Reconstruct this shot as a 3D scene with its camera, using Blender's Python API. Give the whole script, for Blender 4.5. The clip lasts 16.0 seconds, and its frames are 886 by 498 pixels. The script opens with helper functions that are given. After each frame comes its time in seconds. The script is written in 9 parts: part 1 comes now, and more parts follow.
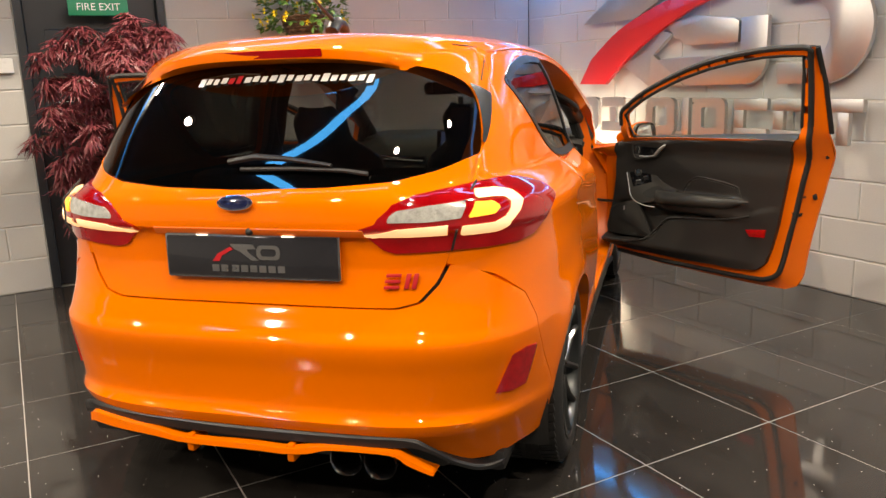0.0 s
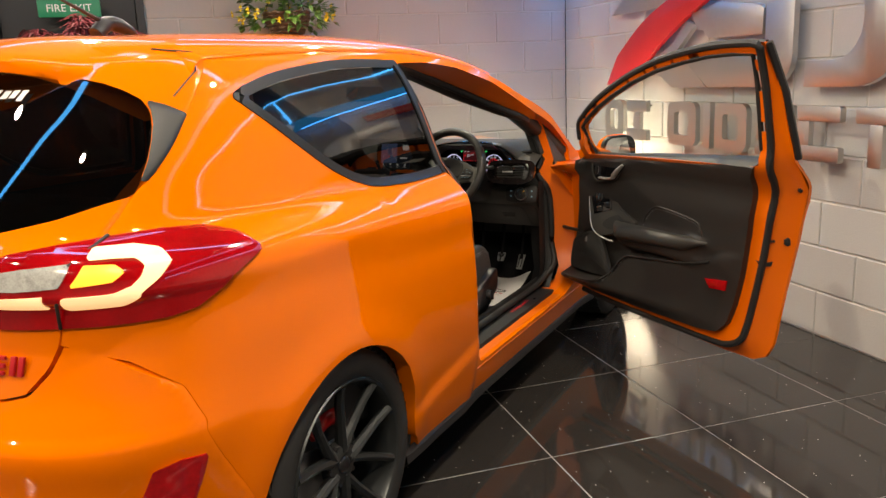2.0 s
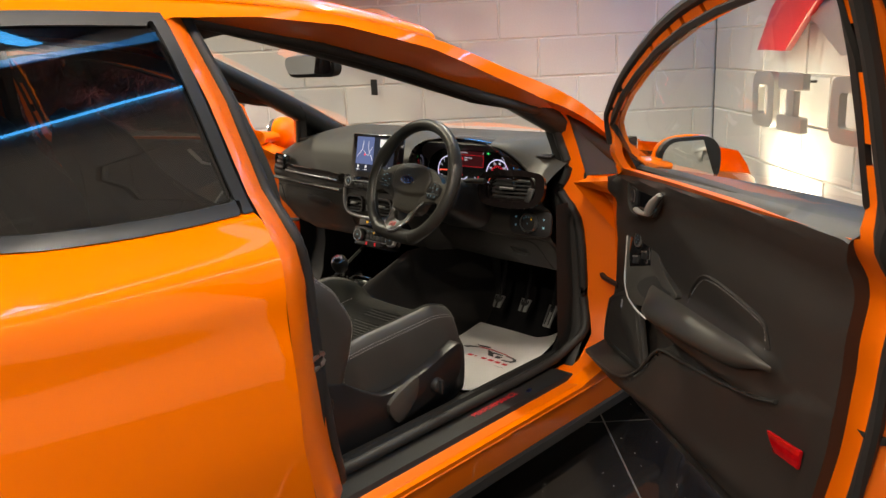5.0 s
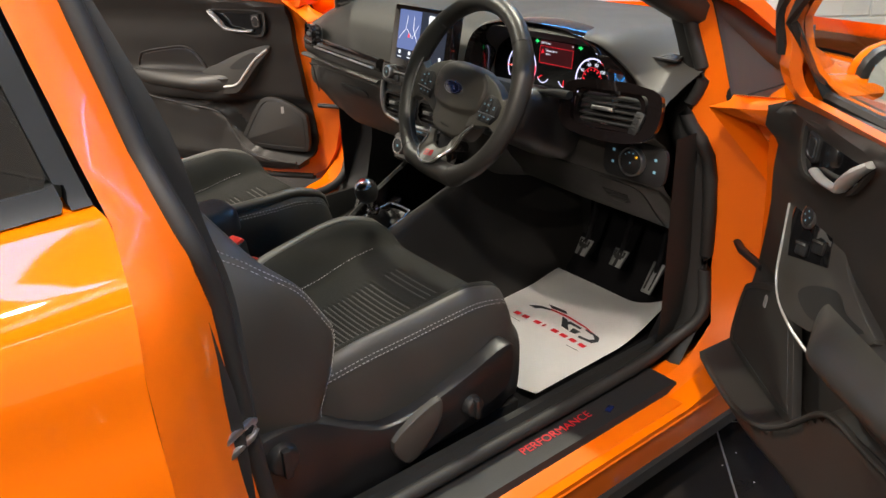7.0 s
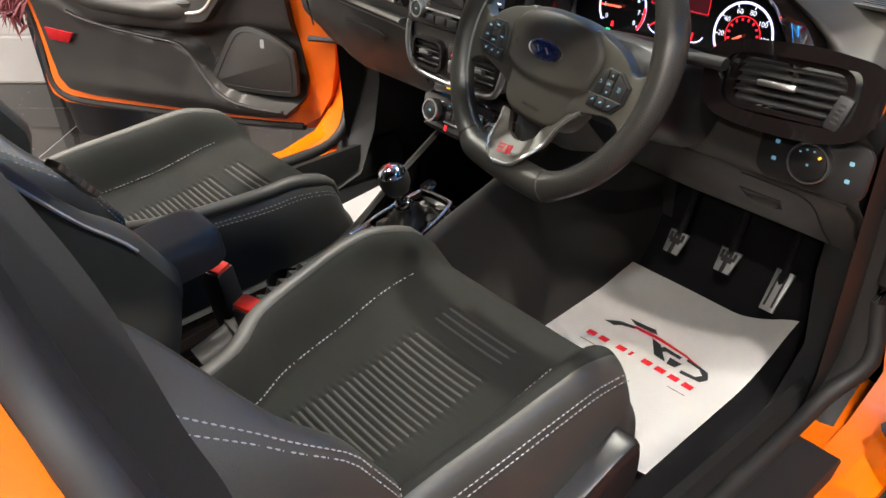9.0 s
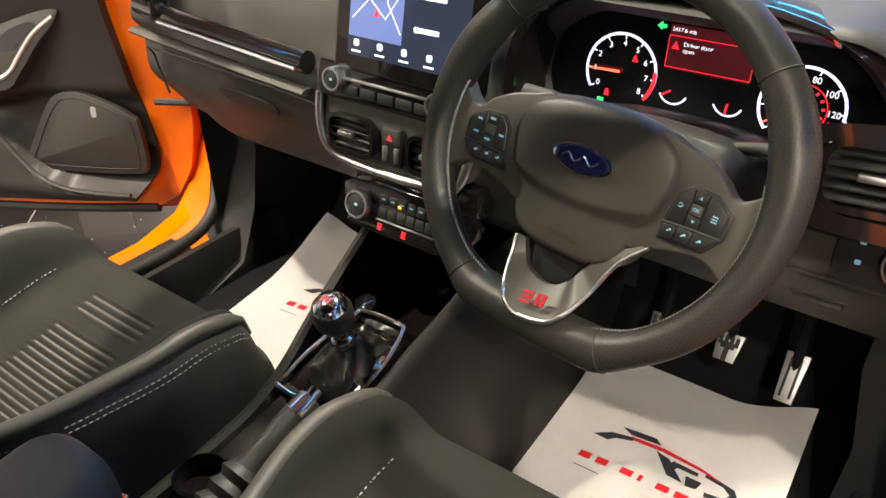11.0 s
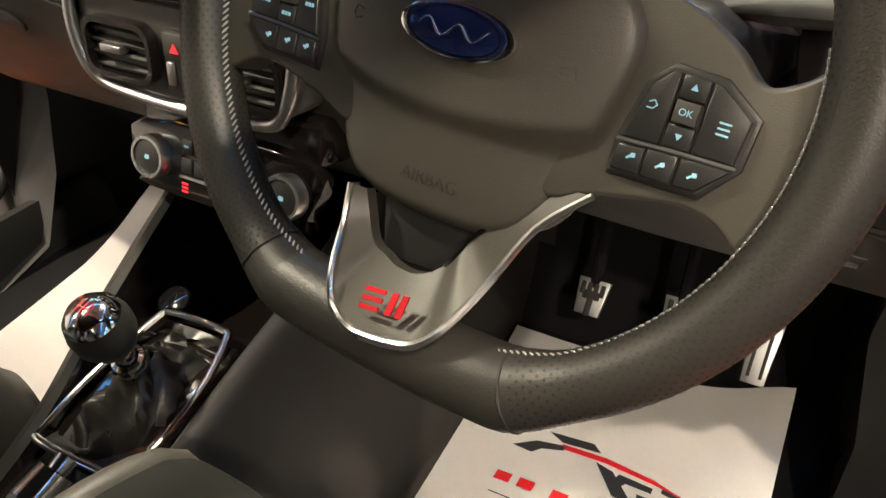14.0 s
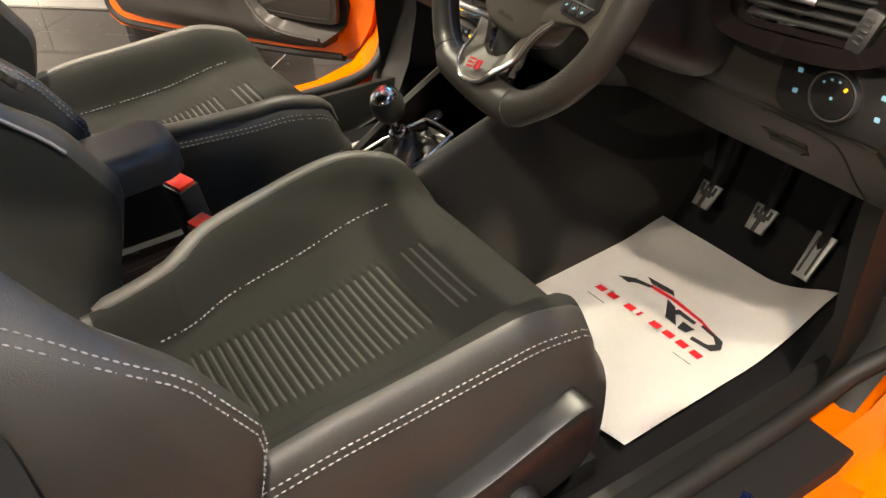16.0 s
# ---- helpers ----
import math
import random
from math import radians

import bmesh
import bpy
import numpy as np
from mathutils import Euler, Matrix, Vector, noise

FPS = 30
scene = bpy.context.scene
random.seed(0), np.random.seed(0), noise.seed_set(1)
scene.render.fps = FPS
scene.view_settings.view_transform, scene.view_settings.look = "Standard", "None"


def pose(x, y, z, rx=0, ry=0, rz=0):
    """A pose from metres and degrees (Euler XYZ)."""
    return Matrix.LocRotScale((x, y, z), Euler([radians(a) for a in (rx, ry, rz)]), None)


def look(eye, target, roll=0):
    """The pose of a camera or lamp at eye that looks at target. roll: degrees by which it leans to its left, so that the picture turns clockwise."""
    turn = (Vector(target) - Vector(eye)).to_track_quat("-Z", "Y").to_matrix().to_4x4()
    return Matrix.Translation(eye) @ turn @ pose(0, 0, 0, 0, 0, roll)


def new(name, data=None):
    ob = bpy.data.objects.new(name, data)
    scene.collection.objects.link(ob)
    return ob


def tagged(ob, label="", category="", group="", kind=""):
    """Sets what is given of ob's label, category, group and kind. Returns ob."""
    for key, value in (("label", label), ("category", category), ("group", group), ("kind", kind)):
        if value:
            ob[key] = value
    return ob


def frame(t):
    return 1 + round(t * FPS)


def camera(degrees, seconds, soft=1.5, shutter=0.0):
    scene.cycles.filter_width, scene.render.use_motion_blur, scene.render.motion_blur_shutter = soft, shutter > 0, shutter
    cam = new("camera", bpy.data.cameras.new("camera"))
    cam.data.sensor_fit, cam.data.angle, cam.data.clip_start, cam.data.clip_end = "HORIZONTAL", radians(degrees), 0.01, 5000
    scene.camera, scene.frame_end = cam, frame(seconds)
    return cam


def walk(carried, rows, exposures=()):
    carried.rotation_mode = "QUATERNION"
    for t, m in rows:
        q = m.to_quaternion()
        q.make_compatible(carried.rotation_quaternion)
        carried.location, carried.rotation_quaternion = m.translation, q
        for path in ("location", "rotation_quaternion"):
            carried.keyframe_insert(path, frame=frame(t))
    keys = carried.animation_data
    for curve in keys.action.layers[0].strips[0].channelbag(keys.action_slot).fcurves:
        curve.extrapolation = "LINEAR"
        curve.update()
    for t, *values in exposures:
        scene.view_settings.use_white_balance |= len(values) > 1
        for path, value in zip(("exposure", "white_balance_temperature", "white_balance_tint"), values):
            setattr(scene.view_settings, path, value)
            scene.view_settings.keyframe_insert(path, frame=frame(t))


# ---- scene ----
cam = camera(59.0, 16.0)
PATH = [
    (0, (1.128, -2.505, 1.287), (0.576, -0.632, 0.854), -2.1),
    (0.5, (1.386, -2.289, 1.3), (0.732, -0.449, 0.867), -2.2),
    (1, (1.634, -2.043, 1.302), (0.882, -0.241, 0.868), -2.3),
    (1.5, (1.802, -1.778, 1.282), (0.962, -0.014, 0.855), -2.4),
    (2, (1.929, -1.522, 1.29), (1.013, 0.202, 0.857), -2.5),
    (2.5, (2.038, -1.252, 1.284), (1.033, 0.422, 0.85), -2.7),
    (3, (2.076, -0.985, 1.253), (0.989, 0.64, 0.828), -2.6),
    (3.5, (2.087, -0.74, 1.251), (0.937, 0.839, 0.819), -2.4),
    (4, (2.098, -0.504, 1.234), (0.884, 1.026, 0.807), -2.5),
    (4.2, (2.092, -0.405, 1.231), (0.845, 1.099, 0.805), -2.6),
    (6.3, (1.702, 0.458, 1.307), (0.241, 1.623, 0.592), -2.8),
    (6.5, (1.656, 0.503, 1.296), (0.192, 1.64, 0.543), -2.8),
    (7, (1.53, 0.595, 1.257), (0.081, 1.679, 0.407), -2.4),
    (7.5, (1.41, 0.703, 1.233), (-0.013, 1.731, 0.276), -2.6),
    (8, (1.279, 0.789, 1.236), (-0.113, 1.771, 0.188), -3.0),
    (8.5, (1.133, 0.811, 1.229), (-0.222, 1.81, 0.149), -2.4),
    (9, (1.006, 0.806, 1.22), (-0.306, 1.868, 0.146), -2.1),
    (9.2, (0.959, 0.809, 1.214), (-0.332, 1.902, 0.147), -1.9),
    (11.3, (0.58, 0.963, 1.203), (-0.373, 2.35, 0.122), -1.2),
    (11.5, (0.566, 0.966, 1.199), (-0.345, 2.382, 0.119), -1.1),
    (12, (0.518, 0.978, 1.189), (-0.271, 2.462, 0.105), -0.5),
    (12.5, (0.494, 1.027, 1.173), (-0.229, 2.533, 0.072), -0.5),
    (13, (0.477, 1.121, 1.12), (-0.21, 2.625, -0.005), -0.8),
    (13.5, (0.469, 1.202, 1.051), (-0.234, 2.685, -0.092), -0.6),
    (14, (0.494, 1.225, 1.022), (-0.299, 2.635, -0.155), -0.9),
    (14.5, (0.598, 1.201, 1.063), (-0.375, 2.446, -0.162), -1.9),
    (15, (0.755, 1.159, 1.101), (-0.424, 2.215, -0.123), -3.3),
    (15.5, (0.902, 1.087, 1.105), (-0.421, 2.009, -0.078), -3.5),
    (16, (1.052, 0.989, 1.124), (-0.357, 1.815, -0.03), -2.9),
]
EXPOSURES = [(0, -0.42, 7500, 10), (2, -0.52, 7500, 10), (4.2, -0.40, 7500, 10), (6.5, -0.1, 6900, 10), (9, 0.6, 6400, 10), (11.5, 0.75, 7200, 10), (16, 0.75, 7500, 10)]
walk(cam, [(t, look(eye, target, roll)) for t, eye, target, roll in PATH], EXPOSURES)

# ---- world and lights ----
world = bpy.data.worlds.new("world")
scene.world = world
world.use_nodes = True
world.node_tree.nodes["Background"].inputs[0].default_value = (0.8, 0.85, 1.0, 1)
world.node_tree.nodes["Background"].inputs[1].default_value = 0.06
R2 = math.sqrt(0.5)


def room(e1, e2, z=0.0):
    """A place from metres along the sign wall and towards it."""
    return Vector((R2 * (e1 + e2), R2 * (e2 - e1), z))


CEIL = 2.95


def downlight(e1, e2, power, size=0.1, color=(1.0, 0.9, 0.78)):
    lamp = bpy.data.lights.new("downlight", "AREA")
    lamp.shape, lamp.size, lamp.energy, lamp.color = "DISK", size, power, color
    ob = new("downlight_lamp", lamp)
    ob.matrix_basis = Matrix.Translation(room(e1, e2, CEIL - 0.025))
    return ob


SPOTS = [(-2.0, -1.7, 50), (-1.75, -0.2, 95), (-1.85, 1.75, 92), (-0.5, -1.7, 28), (-0.5, 0.2, 18), (0.55, 1.85, 74), (1.3, -2.2, 36), (1.3, -0.6, 32), (1.5, 0.9, 52), (2.9, -1.6, 75), (2.9, 0.2, 75), (1.3, -4.0, 140), (-0.5, -3.8, 130)]
for _e in SPOTS:
    downlight(*_e)
# warm wall washer standing on the floor at the foot of the sign wall
_l = bpy.data.lights.new("uplight", "SPOT")
_l.energy, _l.color, _l.spot_size, _l.spot_blend, _l.shadow_soft_size = 150, (1.0, 0.88, 0.70), radians(100), 0.9, 0.04
_o = new("uplight_lamp", _l)
_o.matrix_basis = look(room(-2.05, 2.84, 0.33), room(-2.05, 3.05, 0.62))
# blue LED strips at the top of the two block walls
for e1, e2, z, length, turn, power in ((-1.5, 2.975, 1.99, 3.0, -45, 10), (-3.05, 1.9, 2.50, 2.0, 45, 10)):
    _l = bpy.data.lights.new("led_wash", "AREA")
    _l.shape, _l.size, _l.size_y, _l.energy, _l.color = "RECTANGLE", length, 0.03, power, (0.03, 0.32, 1.0)
    _o = new("led_wash_lamp", _l)
    _o.matrix_basis = Matrix.Translation(room(e1, e2, z)) @ Matrix.Rotation(radians(turn), 4, "Z")
scene.view_settings.exposure = 0.0
# ---- materials ----
def material(name, color, rough=0.5, metal=0.0, var=0.08, scale=6.0, fine=120.0, bump=0.0, bump_scale=300.0, coat=0.0, emit=None, power=0.0, spec=0.5, rough_var=0.1, trans=0.0, alpha=1.0):
    """A surface with variation at two scales, fine relief and uneven gloss."""
    m = bpy.data.materials.new(name)
    m.use_nodes = True
    nt = m.node_tree
    b = nt.nodes["Principled BSDF"]
    tc = nt.nodes.new("ShaderNodeTexCoord")

    def noise_tex(sc, detail=4.0):
        n = nt.nodes.new("ShaderNodeTexNoise")
        n.inputs["Scale"].default_value, n.inputs["Detail"].default_value = sc, detail
        nt.links.new(tc.outputs["Object"], n.inputs["Vector"])
        return n

    big, small = noise_tex(scale), noise_tex(fine, 2.0)
    mix = nt.nodes.new("ShaderNodeMath")
    mix.operation = "MULTIPLY_ADD"
    nt.links.new(small.outputs["Fac"], mix.inputs[0])
    mix.inputs[1].default_value = 0.5
    nt.links.new(big.outputs["Fac"], mix.inputs[2])
    ramp = nt.nodes.new("ShaderNodeMapRange")
    ramp.inputs[1].default_value, ramp.inputs[2].default_value = 0.4, 1.1
    ramp.inputs[3].default_value, ramp.inputs[4].default_value = 1 - var, 1 + var
    nt.links.new(mix.outputs[0], ramp.inputs[0])
    mul = nt.nodes.new("ShaderNodeVectorMath")
    mul.operation = "SCALE"
    mul.inputs[0].default_value = color[:3]
    nt.links.new(ramp.outputs[0], mul.inputs["Scale"])
    nt.links.new(mul.outputs[0], b.inputs["Base Color"])
    rr = nt.nodes.new("ShaderNodeMapRange")
    rr.inputs[1].default_value, rr.inputs[2].default_value = 0.3, 0.7
    rr.inputs[3].default_value, rr.inputs[4].default_value = rough * (1 - rough_var), min(1, rough * (1 + rough_var))
    nt.links.new(big.outputs["Fac"], rr.inputs[0])
    nt.links.new(rr.outputs[0], b.inputs["Roughness"])
    b.inputs["Metallic"].default_value = metal
    b.inputs["Coat Weight"].default_value = coat
    b.inputs["Coat Roughness"].default_value = 0.03
    b.inputs["Specular IOR Level"].default_value = spec
    b.inputs["Transmission Weight"].default_value = trans
    b.inputs["Alpha"].default_value = alpha
    if bump:
        n = noise_tex(bump_scale, 3.0)
        bp = nt.nodes.new("ShaderNodeBump")
        bp.inputs["Strength"].default_value, bp.inputs["Distance"].default_value = 1.0, bump
        nt.links.new(n.outputs["Fac"], bp.inputs["Height"])
        nt.links.new(bp.outputs[0], b.inputs["Normal"])
    if emit:
        b.inputs["Emission Color"].default_value = (*emit, 1)
        b.inputs["Emission Strength"].default_value = power
    return m


def glass_material(name, tint, reflect=0.05, rough=0.0):
    """Thin sheet glass: what lies behind shows tinted, with a clear reflection over it, stronger at a glance."""
    m = bpy.data.materials.new(name)
    m.use_nodes = True
    nt = m.node_tree
    nt.nodes.clear()
    out, tr, gl, mx, lw, pw, ma = [nt.nodes.new("ShaderNode" + k) for k in ("OutputMaterial", "BsdfTransparent", "BsdfGlossy", "MixShader", "LayerWeight", "Math", "Math")]
    tr.inputs[0].default_value = (*tint, 1)
    gl.inputs["Roughness"].default_value = rough
    lw.inputs["Blend"].default_value = 0.5
    pw.operation, ma.operation = "POWER", "MULTIPLY_ADD"
    pw.inputs[1].default_value = 4.0
    ma.inputs[1].default_value, ma.inputs[2].default_value = 0.8, reflect
    nt.links.new(lw.outputs["Facing"], pw.inputs[0])
    nt.links.new(pw.outputs[0], ma.inputs[0])
    nt.links.new(ma.outputs[0], mx.inputs[0])
    nt.links.new(tr.outputs[0], mx.inputs[1])
    nt.links.new(gl.outputs[0], mx.inputs[2])
    nt.links.new(mx.outputs[0], out.inputs[0])
    return m


PAINT = material("orange paint", (0.86, 0.165, 0.001), 0.6, 0.0, 0.03, 3, 900, coat=1.0, rough_var=0.05, spec=0.03)
PAINT_IN = material("orange inner paint", (0.78, 0.14, 0.002), 0.38, 0.0, 0.05, 5, 400, coat=0.5)
BLACK = material("black plastic", (0.013, 0.013, 0.014), 0.45, 0, 0.15, 8, 300, 0.00015, 900)
GLOSS = material("gloss black", (0.006, 0.006, 0.007), 0.06, 0, 0.1, 5, 200, coat=0.6)
RUBBER = material("rubber", (0.012, 0.012, 0.012), 0.62, 0, 0.2, 10, 200)
TYRE = material("tyre rubber", (0.016, 0.016, 0.016), 0.6, 0, 0.2, 14, 200, 0.0004, 260)
ALLOY = material("dark grey alloy", (0.045, 0.05, 0.052), 0.36, 0.7, 0.08, 10, 300, coat=0.3)
RED = material("red paint", (0.55, 0.01, 0.012), 0.35, 0, 0.05)
LENS = material("red lens", (0.26, 0.002, 0.004), 0.06, 0, 0.35, 14, 160, coat=1.0, emit=(0.75, 0.0, 0.005), power=0.14)
REFLECTOR = material("red reflector", (0.45, 0.004, 0.008), 0.12, 0, 0.35, 60, 420, coat=1.0)
CHROME = material("chrome", (0.75, 0.75, 0.76), 0.09, 1.0, 0.04)
SATIN = material("satin silver", (0.55, 0.55, 0.56), 0.3, 1.0, 0.05)
WALL = material("painted block", (0.50, 0.495, 0.48), 0.75, 0, 0.06, 2, 90, 0.0012, 140)
MORTAR = material("painted joint", (0.60, 0.595, 0.575), 0.8, 0, 0.05)
TILE = material("polished black tile", (0.026, 0.0235, 0.022), 0.07, 0, 0.25, 4, 300, rough_var=0.3)
_nt = TILE.node_tree
_b = _nt.nodes["Principled BSDF"]
_tc, _vo, _lt, _mx = [_nt.nodes.new("ShaderNode" + k) for k in ("TexCoord", "TexVoronoi", "Math", "MixRGB")]
_vo.inputs["Scale"].default_value = 26.0
_lt.operation, _lt.inputs[1].default_value = "LESS_THAN", 0.055
_mx.inputs[2].default_value = (0.75, 0.73, 0.70, 1)
_nt.links.new(_tc.outputs["Object"], _vo.inputs["Vector"])
_nt.links.new(_vo.outputs["Distance"], _lt.inputs[0])
_nt.links.new(_lt.outputs[0], _mx.inputs[0])
_src = _b.inputs["Base Color"].links[0].from_socket
_nt.links.new(_src, _mx.inputs[1])
_nt.links.new(_mx.outputs[0], _b.inputs["Base Color"])
GROUT = material("grey grout", (0.30, 0.29, 0.28), 0.8, 0, 0.15)
CEILING = material("ceiling paint", (0.12, 0.12, 0.13), 0.8, 0, 0.05)
PRIVACY = glass_material("privacy glass", (0.13, 0.135, 0.125), 0.09)
CLEARLENS = material("clear lens", (0.55, 0.55, 0.52), 0.12, 0.3, 0.4, 60, 300, coat=1.0)
GLOW_W = material("lit white strip", (0.8, 0.6, 0.4), 0.3, emit=(1.0, 0.62, 0.30), power=1.25)
GLOW_A = material("lit amber lamp", (0.9, 0.5, 0.05), 0.3, emit=(1.0, 0.33, 0.03), power=1.7)
PLATEGLOW = material("lit plate lamp", (0.9, 0.88, 0.8), 0.3, emit=(1.0, 0.9, 0.72), power=3.0)
BLUEBADGE = material("blue enamel", (0.007, 0.012, 0.055), 0.12, 0, 0.05, coat=1.0)
PLATE = material("dark plate", (0.02, 0.02, 0.024), 0.12, 0, 0.1, coat=0.8)
WHITE = material("white print", (0.75, 0.75, 0.75), 0.5, 0, 0.04)
REDPRINT = material("red print", (0.5, 0.012, 0.02), 0.45, 0, 0.05)
DARKPRINT = material("dark print", (0.02, 0.022, 0.026), 0.45, 0, 0.05)
GREYBLUE = material("glossy grey trim", (0.020, 0.022, 0.024), 0.4, 0, 0.05, spec=0.3)
CHROMEDARK = material("dark chrome", (0.12, 0.12, 0.125), 0.22, 1.0, 0.1)
# for the added walls out of view; grey set by their bounce light
FARWALL = material("unseen wall grey", (0.28, 0.28, 0.28), 0.7, 0, 0.1, 2, 90)
TRIMMAT = material("door trim plastic", (0.021, 0.0195, 0.018), 0.5, 0, 0.15, 6, 300, 0.0002, 1200)
SOFT = material("soft dash plastic", (0.035, 0.033, 0.030), 0.55, 0, 0.12, 6, 300, 0.0002, 1400)
PIANO = material("piano black", (0.008, 0.006, 0.006), 0.07, 0, 0.1, 6, 200, coat=0.8)
LEATHER = material("black leather", (0.035, 0.034, 0.031), 0.46, 0, 0.15, 9, 300, 0.0003, 700)
CLEAR = glass_material("clear glass", (0.86, 0.92, 0.88))
MIRROR = material("mirror glass", (0.85, 0.88, 0.87), 0.02, 1.0, 0.01)
STITCH = material("grey thread", (0.30, 0.30, 0.30), 0.8)
HANDLEMAT = material("satin handle", (0.48, 0.48, 0.47), 0.38, 0.45, 0.05)
PRINTGREY = material("dull silver print", (0.25, 0.25, 0.25), 0.5)
CARPET = material("black carpet", (0.009, 0.009, 0.010), 0.95, 0, 0.3, 30, 500, 0.0012, 700, spec=0.08)
CLOTH = material("black seat cloth", (0.0130, 0.0132, 0.0112), 0.92, 0, 0.2, 12, 700, 0.0005, 1500, spec=0.3)
HUBM = material("wheel hub plastic", (0.048, 0.045, 0.038), 0.42, 0, 0.08, 6, 300, 0.00015, 1500)
RIMLEATHER = material("wheel leather", (0.021, 0.020, 0.018), 0.40, 0, 0.12, 9, 300, 0.0002, 900)
HEADLINE = material("dark headlining", (0.03, 0.03, 0.031), 0.95, 0, 0.1, 8, 500, 0.0004, 900)
THREAD = material("dark grey thread", (0.20, 0.20, 0.20), 0.8)
SILVER = material("bright satin metal", (0.78, 0.78, 0.78), 0.28, 1.0, 0.04)
GLOSSPLASTIC = material("shiny black plastic", (0.010, 0.010, 0.011), 0.40, 0, 0.12, 7, 300, 0.0001, 900)
GLOSSLEATHER = material("shiny black leather", (0.020, 0.019, 0.018), 0.30, 0, 0.15, 9, 300, 0.0002, 700)
# the bolster leather in paler grey: the lit crest is put into the colour
EDGEROLL = material("highlight grey leather", (0.075, 0.070, 0.062), 0.5, 0, 0.2, 9, 300, 0.0003, 700)
KICK = material("footwell plastic", (0.012, 0.012, 0.012), 0.55, 0, 0.15, 8, 300, 0.0002, 900, spec=0.3)
BUCKLE = material("red buckle", (0.62, 0.03, 0.02), 0.4, 0, 0.05)
PEDAL = material("brushed pedal", (0.40, 0.41, 0.42), 0.42, 1.0, 0.12, 20, 300)
PAPER = material("white paper", (0.80, 0.79, 0.78), 0.6, 0, 0.03, 5, 300, 0.0003, 60)
SCREEN_ON = material("lit screen", (0.01, 0.012, 0.02), 0.08, emit=(0.016, 0.022, 0.04), power=1.0)
MAP_ON = material("lit map", (0.02, 0.03, 0.06), 0.08, emit=(0.13, 0.18, 0.42), power=1.0)
ICON = material("lit icon", (0.5, 0.5, 0.5), 0.4, emit=(0.8, 0.85, 1.0), power=0.9)
ICEBLUE = material("lit blue legend", (0.2, 0.4, 0.5), 0.4, emit=(0.25, 0.6, 0.9), power=0.16)
DIAL = material("dial black", (0.004, 0.004, 0.005), 0.25)
DIALRING = material("lit dial ring", (0.5, 0.5, 0.6), 0.4, emit=(0.62, 0.62, 1.0), power=1.5)
NEEDLE = material("lit red needle", (0.8, 0.1, 0.05), 0.4, emit=(1.0, 0.09, 0.05), power=2.2)
REDLIT = material("lit red mark", (0.6, 0.02, 0.02), 0.4, emit=(1.0, 0.02, 0.04), power=1.0)
GREENLIT = material("lit green mark", (0.02, 0.5, 0.1), 0.4, emit=(0.02, 0.8, 0.2), power=1.0)
AMBERLIT = material("lit amber mark", (0.6, 0.3, 0.02), 0.4, emit=(1.0, 0.5, 0.03), power=1.0)
DARKRED = material("lit dark red field", (0.05, 0.004, 0.004), 0.3, emit=(0.035, 0.004, 0.006), power=1.0)
BELT = material("dark belt webbing", (0.03, 0.032, 0.034), 0.7, 0, 0.15, 10, 600, 0.0004, 1500)
DOORPAINT = material("dark door paint", (0.016, 0.02, 0.026), 0.35, 0, 0.15, 5, 100, coat=0.2)
STEEL = material("brushed steel", (0.58, 0.57, 0.56), 0.40, 1.0, 0.06, 3, 40)
SIGNRED = material("red sign enamel", (0.55, 0.012, 0.02), 0.3, 0, 0.05, coat=0.3)
LEAFRED = material("red-brown leaf", (0.14, 0.02, 0.028), 0.5, 0, 0.45, 20, 90)
LEAFGREEN = material("green leaf", (0.07, 0.15, 0.02), 0.5, 0, 0.4, 20, 90)
PETAL = material("yellow petal", (0.75, 0.55, 0.02), 0.5, 0, 0.15, 20, 90)
WICKER = material("brown wicker", (0.09, 0.045, 0.02), 0.7, 0, 0.3, 40, 200)
BARK = material("dark bark", (0.05, 0.03, 0.02), 0.85, 0, 0.3, 30, 200)
GREENSIGN = material("green sign", (0.01, 0.22, 0.10), 0.4, 0, 0.05, emit=(0.01, 0.25, 0.12), power=0.35)
SIGNWHITE = material("sign white", (0.8, 0.8, 0.8), 0.4, 0, 0.03, emit=(0.7, 0.75, 0.72), power=0.35)
PLASTICW = material("white plastic", (0.7, 0.7, 0.68), 0.4, 0, 0.04)
BLUEDIM = material("blue light diffuser", (0.05, 0.25, 0.6), 0.5, emit=(0.01, 0.30, 0.75), power=2.4)
BLUECOVE = material("blue lit cove", (0.05, 0.25, 0.6), 0.5, emit=(0.01, 0.27, 0.8), power=2.6)
BLUELED = material("blue light strip", (0.1, 0.4, 0.9), 0.4, emit=(0.05, 0.42, 1.0), power=16.0)
LAMPGLASS = material("lit lamp lens", (0.9, 0.9, 0.9), 0.4, emit=(1.0, 0.9, 0.78), power=6.0)
# ---- mesh tools ----
def part(name, bm, mat, parent=None, label="", smooth=True, angle=40):
    """Links a bmesh as one mesh object."""
    me = bpy.data.meshes.new(name)
    bm.to_mesh(me)
    bm.free()
    me.materials.append(mat)
    if smooth:
        me.shade_smooth()
        me.set_sharp_from_angle(angle=radians(angle))
    ob = new(name, me)
    ob.parent = parent
    if label:
        ob["label"] = label
    return ob


